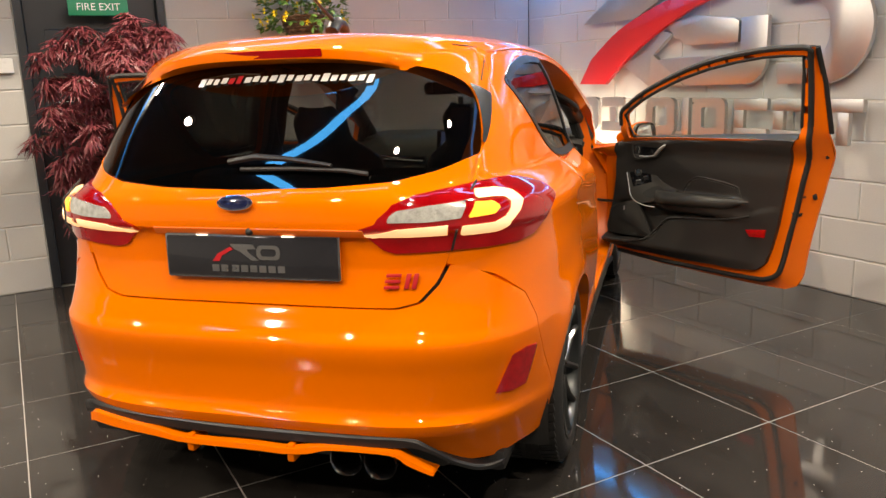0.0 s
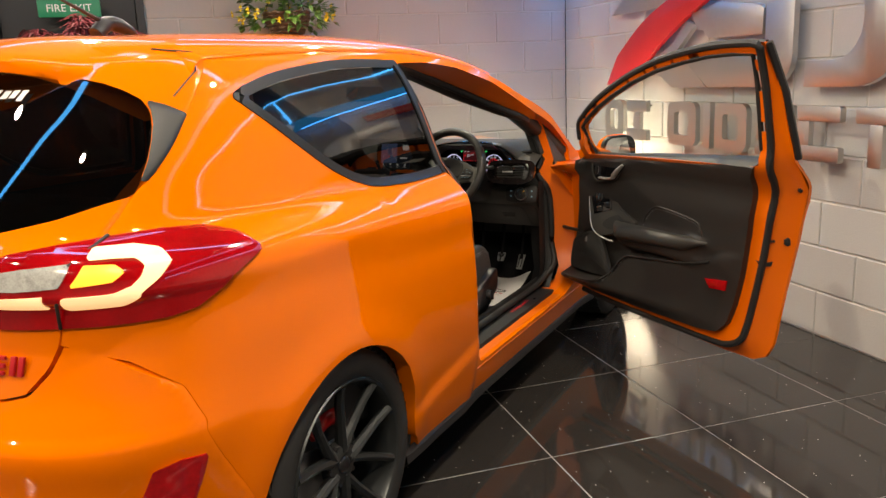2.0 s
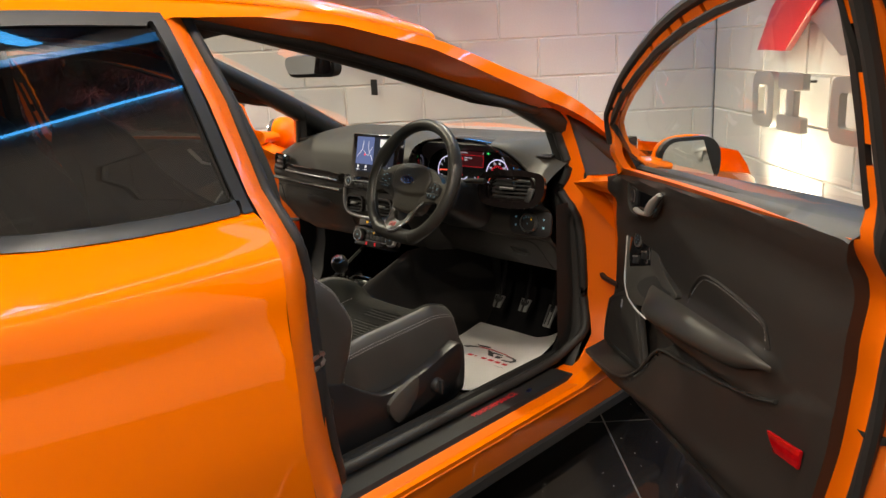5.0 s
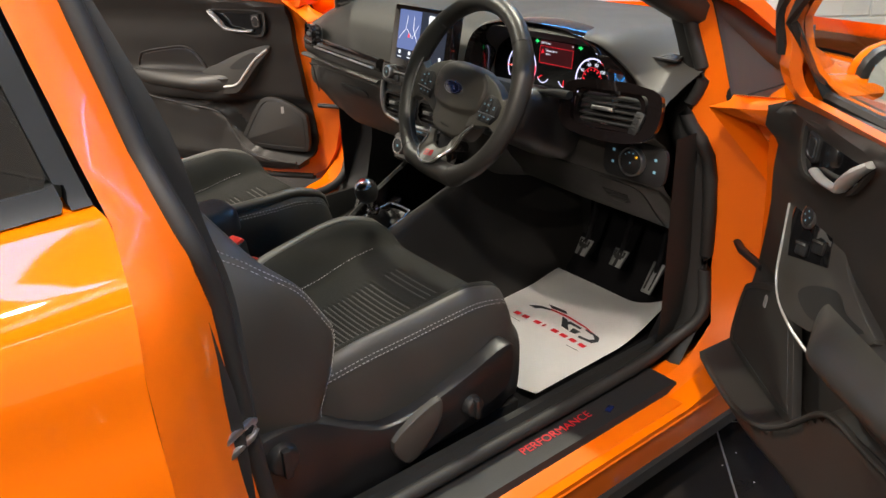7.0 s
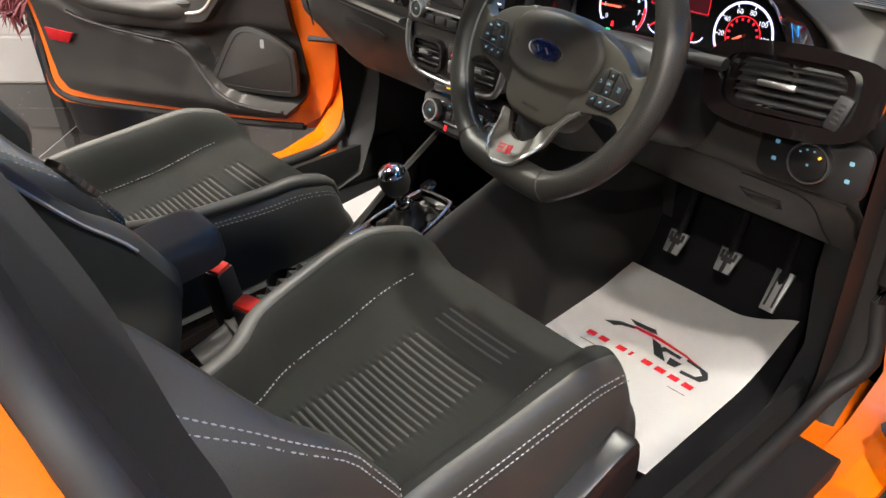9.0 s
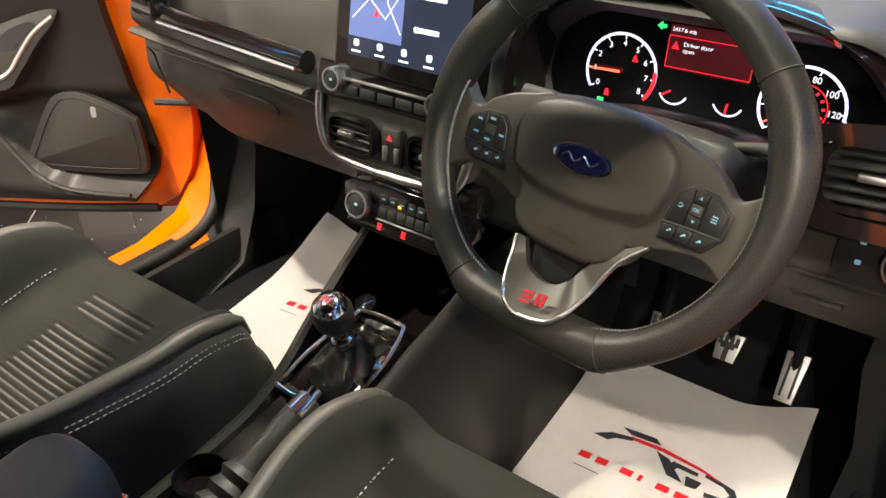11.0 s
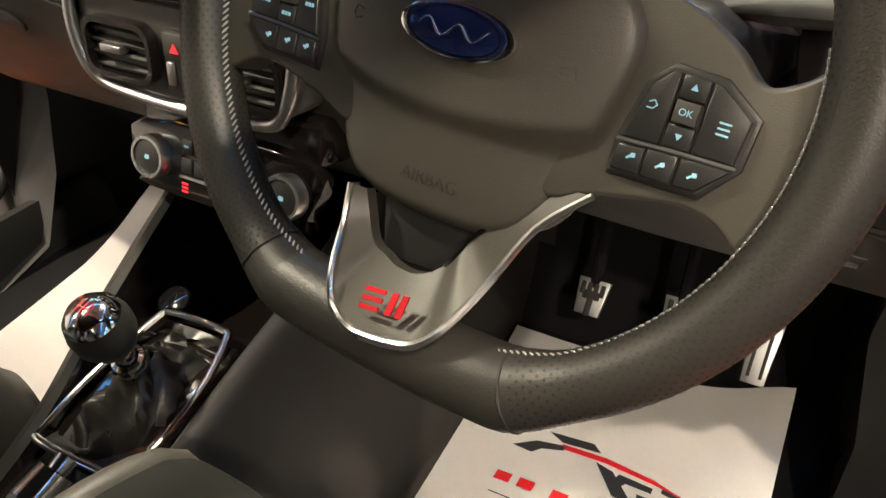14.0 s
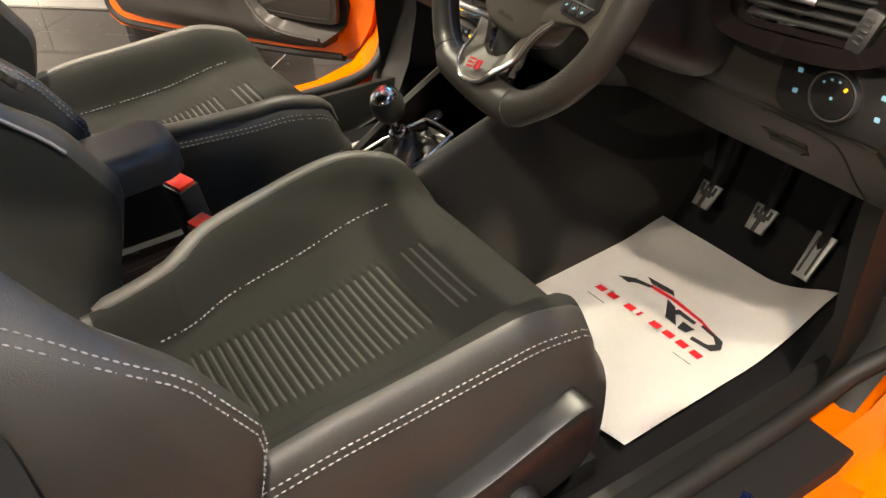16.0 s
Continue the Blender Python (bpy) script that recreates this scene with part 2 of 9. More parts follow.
def raw(name, verts, faces, mat, parent=None, label="", angle=40):
    me = bpy.data.meshes.new(name)
    me.from_pydata([tuple(v) for v in verts], [], [tuple(f) for f in faces])
    me.update()
    me.materials.append(mat)
    me.shade_smooth()
    me.set_sharp_from_angle(angle=radians(angle))
    ob = new(name, me)
    ob.parent = parent
    if label:
        ob["label"] = label
    return ob


def thing(name, label, category, group="", kind="", at=(0, 0, 0)):
    ob = new(name)
    ob.empty_display_size = 0.1
    ob.location = at
    return tagged(ob, label, category, group, kind)


def box(bm, x0, x1, y0, y1, z0, z1, bevel=0.0, m=None, seg=2):
    """A bevelled block added to bm; m turns and moves it."""
    b = bmesh.new()
    bmesh.ops.create_cube(b, size=1)
    for v in b.verts:
        v.co = Vector(((x0 + x1) / 2 + v.co.x * (x1 - x0), (y0 + y1) / 2 + v.co.y * (y1 - y0), (z0 + z1) / 2 + v.co.z * (z1 - z0)))
    if bevel:
        bmesh.ops.bevel(b, geom=list(b.edges), offset=bevel, segments=seg, affect="EDGES", profile=0.5)
    join(bm, b, m)
    return bm


def join(bm, b, m=None):
    if m is not None:
        bmesh.ops.transform(b, matrix=m, verts=b.verts)
    me = bpy.data.meshes.new("tmp")
    b.to_mesh(me)
    b.free()
    bm.from_mesh(me)
    bpy.data.meshes.remove(me)
    return bm


def cyl(bm, r0, r1, depth, m=None, seg=32, bevel=0.0):
    """A cone or cylinder along z, from 0 to depth, with rounded rims."""
    b = bmesh.new()
    bmesh.ops.create_cone(b, cap_ends=True, segments=seg, radius1=r0, radius2=r1, depth=depth)
    bmesh.ops.translate(b, vec=(0, 0, depth / 2), verts=b.verts)
    if bevel:
        bmesh.ops.bevel(b, geom=[e for e in b.edges if abs(e.verts[0].co.z - e.verts[1].co.z) < 1e-6], offset=bevel, segments=2, affect="EDGES", profile=0.5)
    return join(bm, b, m)


def lathe(bm, profile, m=None, seg=48, closed=False, arc=360.0):
    """Turns (radius, height) pairs round z."""
    b = bmesh.new()
    n = seg if arc >= 360 else seg + 1
    rings = [[b.verts.new((r * math.cos(radians(arc) * k / seg), r * math.sin(radians(arc) * k / seg), z)) for r, z in profile] for k in range(n)]
    for k in range(seg):
        p, q = rings[k], rings[(k + 1) % n]
        for i in range(len(profile) - (0 if closed else 1)):
            j = (i + 1) % len(profile)
            b.faces.new((p[i], q[i], q[j], p[j]))
    bmesh.ops.remove_doubles(b, verts=b.verts, dist=1e-6)
    bmesh.ops.recalc_face_normals(b, faces=b.faces)
    return join(bm, b, m)


def tube(bm, path, radius, seg=10, closed=False, flat=1.0, m=None, up=(0, 0, 1)):
    """A bar of round or flattened section along a path; radius may be a list."""
    b = bmesh.new()
    pts = [Vector(p) for p in path]
    n = len(pts)
    rings = []
    for i, p in enumerate(pts):
        a, c = (pts[i - 1], pts[(i + 1) % n]) if closed else (pts[max(i - 1, 0)], pts[min(i + 1, n - 1)])
        d = (c - a).normalized()
        s = d.cross(Vector(up))
        s = s.normalized() if s.length > 1e-4 else d.orthogonal().normalized()
        u = s.cross(d)
        r = radius[i] if isinstance(radius, (list, tuple)) else radius
        rings.append([b.verts.new(p + s * r * math.cos(2 * math.pi * k / seg) + u * r * flat * math.sin(2 * math.pi * k / seg)) for k in range(seg)])
    for i in range(n if closed else n - 1):
        p, q = rings[i], rings[(i + 1) % n]
        for k in range(seg):
            b.faces.new((p[k], p[(k + 1) % seg], q[(k + 1) % seg], q[k]))
    if not closed:
        b.faces.new(rings[0][::-1]), b.faces.new(rings[-1])
    bmesh.ops.recalc_face_normals(b, faces=b.faces)
    return join(bm, b, m)


def smooth_path(pts, n=8, closed=False):
    """A Catmull-Rom curve through the points."""
    p = [Vector(q) if len(q) == 3 else Vector((*q, 0)) for q in pts]
    out, k = [], len(p)
    for i in range(k if closed else k - 1):
        a, b, c, d = (p[(i + j) % k] for j in (-1, 0, 1, 2)) if closed else (p[max(i - 1, 0)], p[i], p[i + 1], p[min(i + 2, k - 1)])
        for s in range(n):
            t = s / n
            out.append(0.5 * ((2 * b) + (c - a) * t + (2 * a - 5 * b + 4 * c - d) * t * t + (3 * b - a - 3 * c + d) * t**3))
    if not closed:
        out.append(p[-1])
    return out


def slab(bm, outline, depth, m=None, bevel=0.0, seg=2, taper=1.0):
    """An outline in x, y raised by depth along z, with rounded rims."""
    b = bmesh.new()
    vs = [b.verts.new((p[0], p[1], 0)) for p in outline]
    f = b.faces.new(vs)
    f.normal_update()
    if f.normal.z > 0:
        f.normal_flip()
    r = bmesh.ops.extrude_face_region(b, geom=[f])
    top = [v for v in r["geom"] if isinstance(v, bmesh.types.BMVert)]
    c = sum((v.co for v in top), Vector()) / len(top)
    for v in top:
        v.co = c + (v.co - c) * taper
        v.co.z += depth
    bmesh.ops.recalc_face_normals(b, faces=b.faces)
    if bevel:
        tops = set(top)
        bmesh.ops.bevel(b, geom=[e for e in b.edges if e.verts[0] in tops and e.verts[1] in tops], offset=bevel, segments=seg, affect="EDGES", profile=0.5, clamp_overlap=True)
    return join(bm, b, m)


def ring(bm, outer, inner, depth, m=None):
    """A flat frame between two outlines with the same number of points."""
    b = bmesh.new()
    n = len(outer)
    lv = [[b.verts.new((p[0], p[1], z)) for p in o] for z in (0, depth) for o in (outer, inner)]
    for k in range(n):
        j = (k + 1) % n
        for p, q in ((0, 2), (2, 3), (3, 1), (1, 0)):
            b.faces.new((lv[p][k], lv[p][j], lv[q][j], lv[q][k]))
    bmesh.ops.recalc_face_normals(b, faces=b.faces)
    return join(bm, b, m)


def rounded(w, h, r, n=5, cx=0.0, cy=0.0):
    """A rectangle with round corners, as an outline in x, y."""
    out = []
    for sx, sy, a in ((1, 1, 0), (-1, 1, 90), (-1, -1, 180), (1, -1, 270)):
        for k in range(n + 1):
            t = radians(a + 90 * k / n)
            out.append((cx + sx * (w / 2 - r) + r * math.cos(t), cy + sy * (h / 2 - r) + r * math.sin(t)))
    return out


def axes(origin, xdir, ydir):
    """A frame from an origin and two directions; z stands on both."""
    x = Vector(xdir).normalized()
    z = x.cross(Vector(ydir)).normalized()
    y = z.cross(x)
    return Matrix.Translation(origin) @ Matrix((x, y, z)).transposed().to_4x4()


def grid_mesh(fn, us, vs, wrap=False):
    """Vertices and quads of fn(u, v) over two lists."""
    verts = [fn(u, v) for v in vs for u in us]
    n = len(us)
    faces = [(j * n + i, j * n + (i + 1) % n, (j + 1) * n + (i + 1) % n, (j + 1) * n + i) for j in range(len(vs) - 1) for i in range(n if wrap else n - 1)]
    return verts, faces


def lin(a, b, n):
    return [a + (b - a) * k / (n - 1) for k in range(n)]


def curve_of(table):
    """A smooth function through (key, value) pairs."""
    ks, vs = np.array([t[0] for t in table], float), np.array([t[1] for t in table], float)
    d = np.diff(vs) / np.diff(ks)
    m = np.r_[d[0], [0 if a * b <= 0 else 2 * a * b / (a + b) for a, b in zip(d[:-1], d[1:])], d[-1]]

    def f(k):
        k = min(max(k, ks[0]), ks[-1])
        i = min(max(int(np.searchsorted(ks, k)) - 1, 0), len(ks) - 2)
        h = ks[i + 1] - ks[i]
        t = (k - ks[i]) / h
        return (2 * t**3 - 3 * t * t + 1) * vs[i] + (t**3 - 2 * t * t + t) * h * m[i] + (3 * t * t - 2 * t**3) * vs[i + 1] + (t**3 - t * t) * h * m[i + 1]

    return f


def inside_and_edge(px, py, poly):
    """For arrays of points: whether they lie in the polygon, and the nearest place on its edge."""
    P = np.array([(p[0], p[1]) for p in poly], float)
    Q = np.roll(P, -1, axis=0)
    ins = np.zeros(px.shape, bool)
    best = np.full(px.shape, 1e9)
    nx, ny = px.copy(), py.copy()
    for (ax, ay), (bx, by) in zip(P, Q):
        cross = (ay > py) != (by > py)
        with np.errstate(divide="ignore", invalid="ignore"):
            xi = (bx - ax) * (py - ay) / (by - ay if by != ay else 1e-12) + ax
        ins ^= cross & (px < xi)
        L = (bx - ax) ** 2 + (by - ay) ** 2 + 1e-15
        t = np.clip(((px - ax) * (bx - ax) + (py - ay) * (by - ay)) / L, 0, 1)
        qx, qy = ax + t * (bx - ax), ay + t * (by - ay)
        d = np.hypot(px - qx, py - qy)
        near = d < best
        best, nx, ny = np.where(near, d, best), np.where(near, qx, nx), np.where(near, qy, ny)
    return ins, best, nx, ny


def sheet(name, fn, poly, mat, parent, step=0.015, holes=(), lip=0.02, inward=None, mirror=False, label="", angle=50):
    """A panel on the surface fn(u, v), cut to a polygon in u, v, with holes, and with a lip turned inwards along its edge."""
    us = [p[0] for p in poly]
    vs = [p[1] for p in poly]
    nu, nv = max(2, int((max(us) - min(us)) / step) + 2), max(2, int((max(vs) - min(vs)) / step) + 2)
    du, dv = (max(us) - min(us)) / (nu - 1), (max(vs) - min(vs)) / (nv - 1)
    gu, gv = np.meshgrid(np.linspace(min(us) - du, max(us) + du, nu + 2), np.linspace(min(vs) - dv, max(vs) + dv, nv + 2))
    keep, best, nx, ny = inside_and_edge(gu, gv, poly)
    for h in holes:
        i2, b2, x2, y2 = inside_and_edge(gu, gv, h)
        keep &= ~i2
        near = b2 < best
        best, nx, ny = np.where(near, b2, best), np.where(near, x2, nx), np.where(near, y2, ny)
    snap = best < 0.5 * max(du, dv)
    fu, fv = np.where(snap, nx, gu), np.where(snap, ny, gv)
    ok = keep | snap
    W = gu.shape[1]
    idx, verts, faces = {}, [], []

    def vid(j, i):
        k = (j, i)
        if k not in idx:
            idx[k] = len(verts)
            p = fn(float(fu[j, i]), float(fv[j, i]))
            verts.append((-p[0] + left_shift(p[0], p[1]), p[1], p[2]) if mirror else tuple(p))
        return idx[k]

    strict = keep & ~snap
    for j in range(gu.shape[0] - 1):
        for i in range(W - 1):
            c = [(j, i), (j, i + 1), (j + 1, i + 1), (j + 1, i)]
            good = [q for q in c if ok[q]]
            if len(good) < 3 or not any(strict[q] for q in c):
                continue
            cu, cv = sum(fu[q] for q in good) / len(good), sum(fv[q] for q in good) / len(good)
            f = [vid(*q) for q in good]
            if mirror:
                f = f[::-1]
            faces.append(f)
    bm = bmesh.new()
    bv = [bm.verts.new(v) for v in verts]
    for f in faces:
        try:
            bm.faces.new([bv[k] for k in f])
        except ValueError:
            pass
    if lip:
        edge = [e for e in bm.edges if e.is_boundary]
        r = bmesh.ops.extrude_edge_only(bm, edges=edge)
        d = Vector(inward or (-1, 0, 0))
        if mirror:
            d = Vector((-d.x, d.y, d.z))
        for v in r["geom"]:
            if isinstance(v, bmesh.types.BMVert):
                v.co += d * lip
    return part(name, bm, mat, parent, label, angle=angle)
# ---- room ----
BACK, SIGN, FRONT, OPEN = -3.10, 3.02, -7.0, 6.0
TURN45 = Matrix.Rotation(radians(-45), 4, "Z")


def room_box(bm, e1a, e1b, e2a, e2b, z0, z1, bevel=0.0):
    """A block in the room's own directions."""
    return box(bm, e1a, e1b, e2a, e2b, z0, z1, bevel, TURN45)


def setting(name, bm, mat, label, category, kind="structure"):
    return tagged(part(name, bm, mat, smooth=False), label, category, kind=kind)


bm = bmesh.new()
room_box(bm, BACK - 0.2, OPEN, FRONT, SIGN + 0.2, -0.1, -0.0012)
floor_bed = setting("floor", bm, GROUT, "polished black porcelain floor tiles with thin grey joints", "floor")
bm = bmesh.new()
room_box(bm, BACK - 0.2, OPEN, FRONT, SIGN + 0.2, CEIL, CEIL + 0.1)
setting("ceiling", bm, CEILING, "dark painted showroom ceiling with round downlights", "ceiling")
# two unseen walls, added to close the room and to steer bounce and reflections
for nm, a in (("wall_east", (OPEN, OPEN + 0.2, FRONT, SIGN + 0.2)), ("wall_south", (BACK - 0.2, OPEN + 0.2, FRONT - 0.2, FRONT))):
    bm = bmesh.new()
    room_box(bm, *a, 0, CEIL)
    setting(nm, bm, FARWALL, "plain grey wall out of view, added to close the room", "wall")


def block_wall(name, along, at, lo, hi, side, gaps=()):
    """A wall of painted blocks with joints; along: 1 or 2, the room's direction it runs in."""
    bm = bmesh.new()
    a, b = sorted((at + side * 0.006, at + side * 0.2))
    spans = [(lo, hi, 0, CEIL)]
    for g0, g1, gz in gaps:
        spans = [(lo, g0, 0, CEIL), (g0, g1, gz, CEIL), (g1, hi, 0, CEIL)]
    for s0, s1, z0, z1 in spans:
        room_box(bm, *((s0, s1, a, b) if along == 1 else (a, b, s0, s1)), z0, z1)
    wall = setting(name, bm, MORTAR, "light grey painted concrete block wall", "wall")
    return wall


wall_sign = block_wall("wall_north", 1, SIGN, BACK, OPEN, 1)
wall_back = block_wall("wall_west", 2, BACK, FRONT, SIGN, -1, gaps=[(-0.84, 0.06, 2.06)])
# ---- car body ----
car = thing("hatchback_car", "orange three-door hot hatchback with both doors open on the tiles", "car")

HALF = curve_of([(0.15, 0.775), (0.25, 0.80), (0.33, 0.815), (0.45, 0.836), (0.58, 0.846), (0.70, 0.843), (0.79, 0.835), (0.84, 0.836), (0.875, 0.829), (0.92, 0.80), (0.955, 0.765), (0.985, 0.738), (1.05, 0.715), (1.15, 0.688), (1.27, 0.645), (1.34, 0.605), (1.40, 0.55)])
REAR = curve_of([(0.15, -0.60), (0.25, -0.635), (0.32, -0.675), (0.345, -0.694), (0.375, -0.706), (0.384, -0.700), (0.392, -0.688), (0.41, -0.684), (0.50, -0.692), (0.59, -0.708), (0.606, -0.707), (0.618, -0.694), (0.65, -0.676), (0.69, -0.655), (0.72, -0.645), (0.80, -0.63), (0.885, -0.635), (0.905, -0.662), (0.97, -0.655), (1.02, -0.62), (1.10, -0.565), (1.20, -0.485), (1.30, -0.395), (1.40, -0.31)])
FRONTY = curve_of([(0.15, 3.20), (0.3, 3.28), (0.5, 3.31), (0.7, 3.29), (0.85, 3.2), (1.4, 3.2)])
Y0, Y1, NE = 0.35, 2.35, 4.4
ARC_N = 400
_th = np.linspace(0, math.pi / 2, ARC_N)
_ox, _oy = 0.86 * np.sin(_th) ** (2 / NE), Y0 - 1.03 * np.cos(_th) ** (2 / NE)
_q = np.r_[0, np.cumsum(np.hypot(np.diff(_ox), np.diff(_oy)))]
Q0 = float(_q[-1])


def q_of_x(x):
    """Unrolled place of a point on the tail, from its half width."""
    return float(np.interp(x, _ox, _q))


def q_of_y(y):
    """Unrolled place of a point on the side, from its length."""
    return Q0 + y - Y0 if y >= Y0 else float(np.interp(y, _oy, _q))


def smooth(a, b, x):
    t = min(max((x - a) / (b - a), 0), 1)
    return t * t * (3 - 2 * t)


def left_shift(x, y):
    """The left rear corner sits a little further in."""
    return 0.035 * smooth(0.05, 0.45, abs(x)) * smooth(0.9, -0.1, y)


def skin(q, z):
    """The outer surface: unrolled place from the middle of the tail along the right side, and height."""
    y_at = q - Q0 + Y0 if q >= Q0 else float(np.interp(abs(q), _q, _oy))
    a = HALF(z - 0.055 * smooth(0.75, -0.25, y_at) * smooth(0.66, 0.80, z) * smooth(1.02, 0.95, z))
    if q >= Q0:
        y = q - Q0 + Y0
        x = a
        if y > Y1:
            t = min((y - Y1) / (FRONTY(z) - Y1), 0.9999)
            x = a * (1 - t**3.2) ** (1 / 3.2)
    else:
        th = float(np.interp(abs(q), _q, _th))
        x = a * math.sin(th) ** (2 / NE) * (1 if q >= 0 else -1)
        y = Y0 - (Y0 - REAR(z)) * math.cos(th) ** (2 / NE)
    if y > 1.78:
        # the post ahead of the door stands further in above the wing
        x -= max(x - 0.705, 0) * smooth(1.78, 1.96, y) * smooth(0.82, 0.875, z)
    if x > 0.3 and 0.28 < y < 0.82:
        # the flank turns out again towards the sill
        line = 0.335 + 0.17 * (y - 0.35)
        x += 0.013 * smooth(line + 0.006, line - 0.045, z) * smooth(0.28, 0.42, y) * smooth(0.82, 0.74, y)
    if x > 0.3 and -0.2 < y < 0.80:
        # soft shoulder crease from the lamp forwards
        line = 0.915 - 0.015 * y
        x += 0.006 * math.exp(-(((z - line) / 0.022) ** 2)) * smooth(-0.2, 0.1, y)
    if q < 0:
        x += left_shift(x, y)
    for yc in (0.0, 2.49):
        r = math.hypot(y - yc, z - 0.305)
        x += (0.016 if x > 0.3 else 0) * math.exp(-(((r - 0.335) / 0.07) ** 2))
    return Vector((x, y, z))


def width_at(y, z):
    return HALF(z - 0.055 * smooth(0.75, -0.25, y) * smooth(0.66, 0.80, z) * smooth(1.02, 0.95, z))


def q_x(x, z):
    """Unrolled place on the tail, from half width and height."""
    s = min(abs(x) / width_at(-0.6, z), 1)
    return float(np.interp(math.asin(s ** (NE / 2)), _th, _q)) * (1 if x >= 0 else -1)


def q_y(y, z):
    """Unrolled place on the side, from length and height."""
    if y >= Y0:
        return Q0 + y - Y0
    c = min(max((Y0 - y) / (Y0 - REAR(z)), 0), 1)
    return float(np.interp(math.acos(c ** (NE / 2)), _th, _q))


def q_at(x, y, z):
    """Unrolled place of a point near the surface."""
    if y >= Y0:
        return q_y(y, z)
    s = max(abs(x) / width_at(y, z), 0) ** (NE / 2)
    c = max((Y0 - y) / (Y0 - REAR(z)), 0) ** (NE / 2)
    return float(np.interp(math.atan2(s, c), _th, _q)) * (1 if x >= 0 else -1)


def QX(x, z):
    return (q_x(x, z), z)


def QY(y, z):
    return (q_y(y, z), z)


def side(y, z):
    return skin(q_y(y, z), z)


def arcpts(cx, cz, r, a0, a1, n=20):
    return [(cx + r * math.cos(radians(a)), cz + r * math.sin(radians(a))) for a in lin(a0, a1, n)]


RAIL = curve_of([(-0.42, 1.325), (-0.2, 1.345), (0.1, 1.362), (0.5, 1.372), (0.8, 1.366), (1.1, 1.338), (1.35, 1.283), (1.6, 1.195), (1.8, 1.125), (1.95, 1.05), (2.1, 0.965), (2.25, 0.89)])
SILL_Z = 0.30
DOOR_HOLE = [(y, z) for y, z in [(0.699, 1.335), (0.727, 1.18), (0.756, 1.01), (0.763, 0.96), (0.752, 0.905), (0.744, 0.83), (0.744, 0.73), (0.745, 0.62), (0.745, 0.54), (0.762, 0.45), (0.775, 0.39), (0.792, 0.34), (0.835, SILL_Z), (1.0, SILL_Z), (1.3, SILL_Z), (1.72, SILL_Z), (1.83, 0.325), (1.90, 0.38), (1.945, 0.48), (1.955, 0.60), (1.96, 0.75), (1.962, 0.845), (2.03, 0.850), (2.12, 0.858), (2.115, 0.92), (2.09, 0.941), (1.94, 1.024), (1.79, 1.085), (1.70, 1.115), (1.55, 1.175), (1.35, 1.255), (1.10, 1.315), (0.9, 1.335)]]
QGLASS = [(p.x, p.y) for p in smooth_path([(-0.103, 1.262), (-0.06, 1.283), (0.1, 1.318), (0.4, 1.345), (0.692, 1.342)], 6)] + [(p.x, p.y) for p in smooth_path([(0.754, 0.979), (0.60, 0.976), (0.45, 0.981), (0.32, 0.995), (0.20, 1.04), (0.09, 1.11), (-0.02, 1.195), (-0.08, 1.242), (-0.103, 1.262)], 6)][:-1]


def to_q(poly):
    return [QY(*p) for p in poly]


# The right side: tail corner, rear wing, sill, door surround and front wing in one pressing.
SEAM = [(0.777, 1.007), (0.803, 1.045), (0.829, 1.081), (0.864, 1.115), (0.885, 1.145), (0.904, 1.176), (0.929, 1.232), (0.957, 1.284), (0.980, 1.32), (0.994, 1.346)]
side_outline = [QX(0.69, 0.765), QX(0.582, 0.803), QX(0.604, 0.90)] + SEAM
side_outline += [QY(y, RAIL(y)) for y in lin(-0.10, 2.2, 44)]
side_outline += to_q([(2.35, 0.84), (2.8, 0.76), (3.1, 0.66), (3.1, 0.22)])
side_outline += to_q(arcpts(2.49, 0.305, 0.325, -15, 195, 24))
side_outline += to_q([(2.1, 0.185), (0.38, 0.185), (0.345, 0.24)])
side_outline += to_q(arcpts(0, 0.305, 0.325, 0, 178, 24))
side_outline += to_q([(-0.342, 0.40), (-0.401, 0.52), (-0.431, 0.62), (-0.455, 0.70)])
for mir in (False, True):
    sheet("body_side", skin, side_outline, PAINT, car, 0.014, holes=[to_q(DOOR_HOLE), to_q(QGLASS)], lip=0.05, mirror=mir)


# The roof from rail to rail.
TOP = curve_of([(-0.40, 1.395), (-0.2, 1.418), (0.1, 1.437), (0.5, 1.446), (0.8, 1.441), (1.1, 1.415), (1.35, 1.37)])


def roof(x, y):
    zr = RAIL(y)
    a = side(y, zr).x + 0.002
    t = min(abs(x) / a, 1.0)
    return Vector((x if abs(x) < a else math.copysign(a, x), y, zr + (TOP(y) - zr) * (1 - t**2.6) ** (1 / 1.7)))


bm = bmesh.new()
us = [math.sin(radians(a)) for a in lin(-90, 90, 49)]
ys = lin(-0.16, 1.36, 60)
v, f = grid_mesh(lambda u, y: roof(u * (side(y, RAIL(y)).x + 0.002), y), us, ys)
raw("roof", v, f, PAINT, car)

# Tailgate, bumper and glass of the tail.
GLASS_R = [QX(0.001, 1.003), QX(0.25, 1.008), QX(0.43, 1.02), QX(0.54, 1.043), QX(0.60, 1.066), (0.818, 1.076), (0.832, 1.105), (0.840, 1.14), (0.841, 1.18), (0.836, 1.215), (0.822, 1.243), (0.795, 1.266), (0.745, 1.286), (0.68, 1.304), (0.57, 1.322), (0.441, 1.335), (0.20, 1.343), (0.001, 1.345)]


def tailpoly(half):
    """The whole outline from a half one, with its points unrolled."""
    return half + [(-q, z) for q, z in half[::-1]]


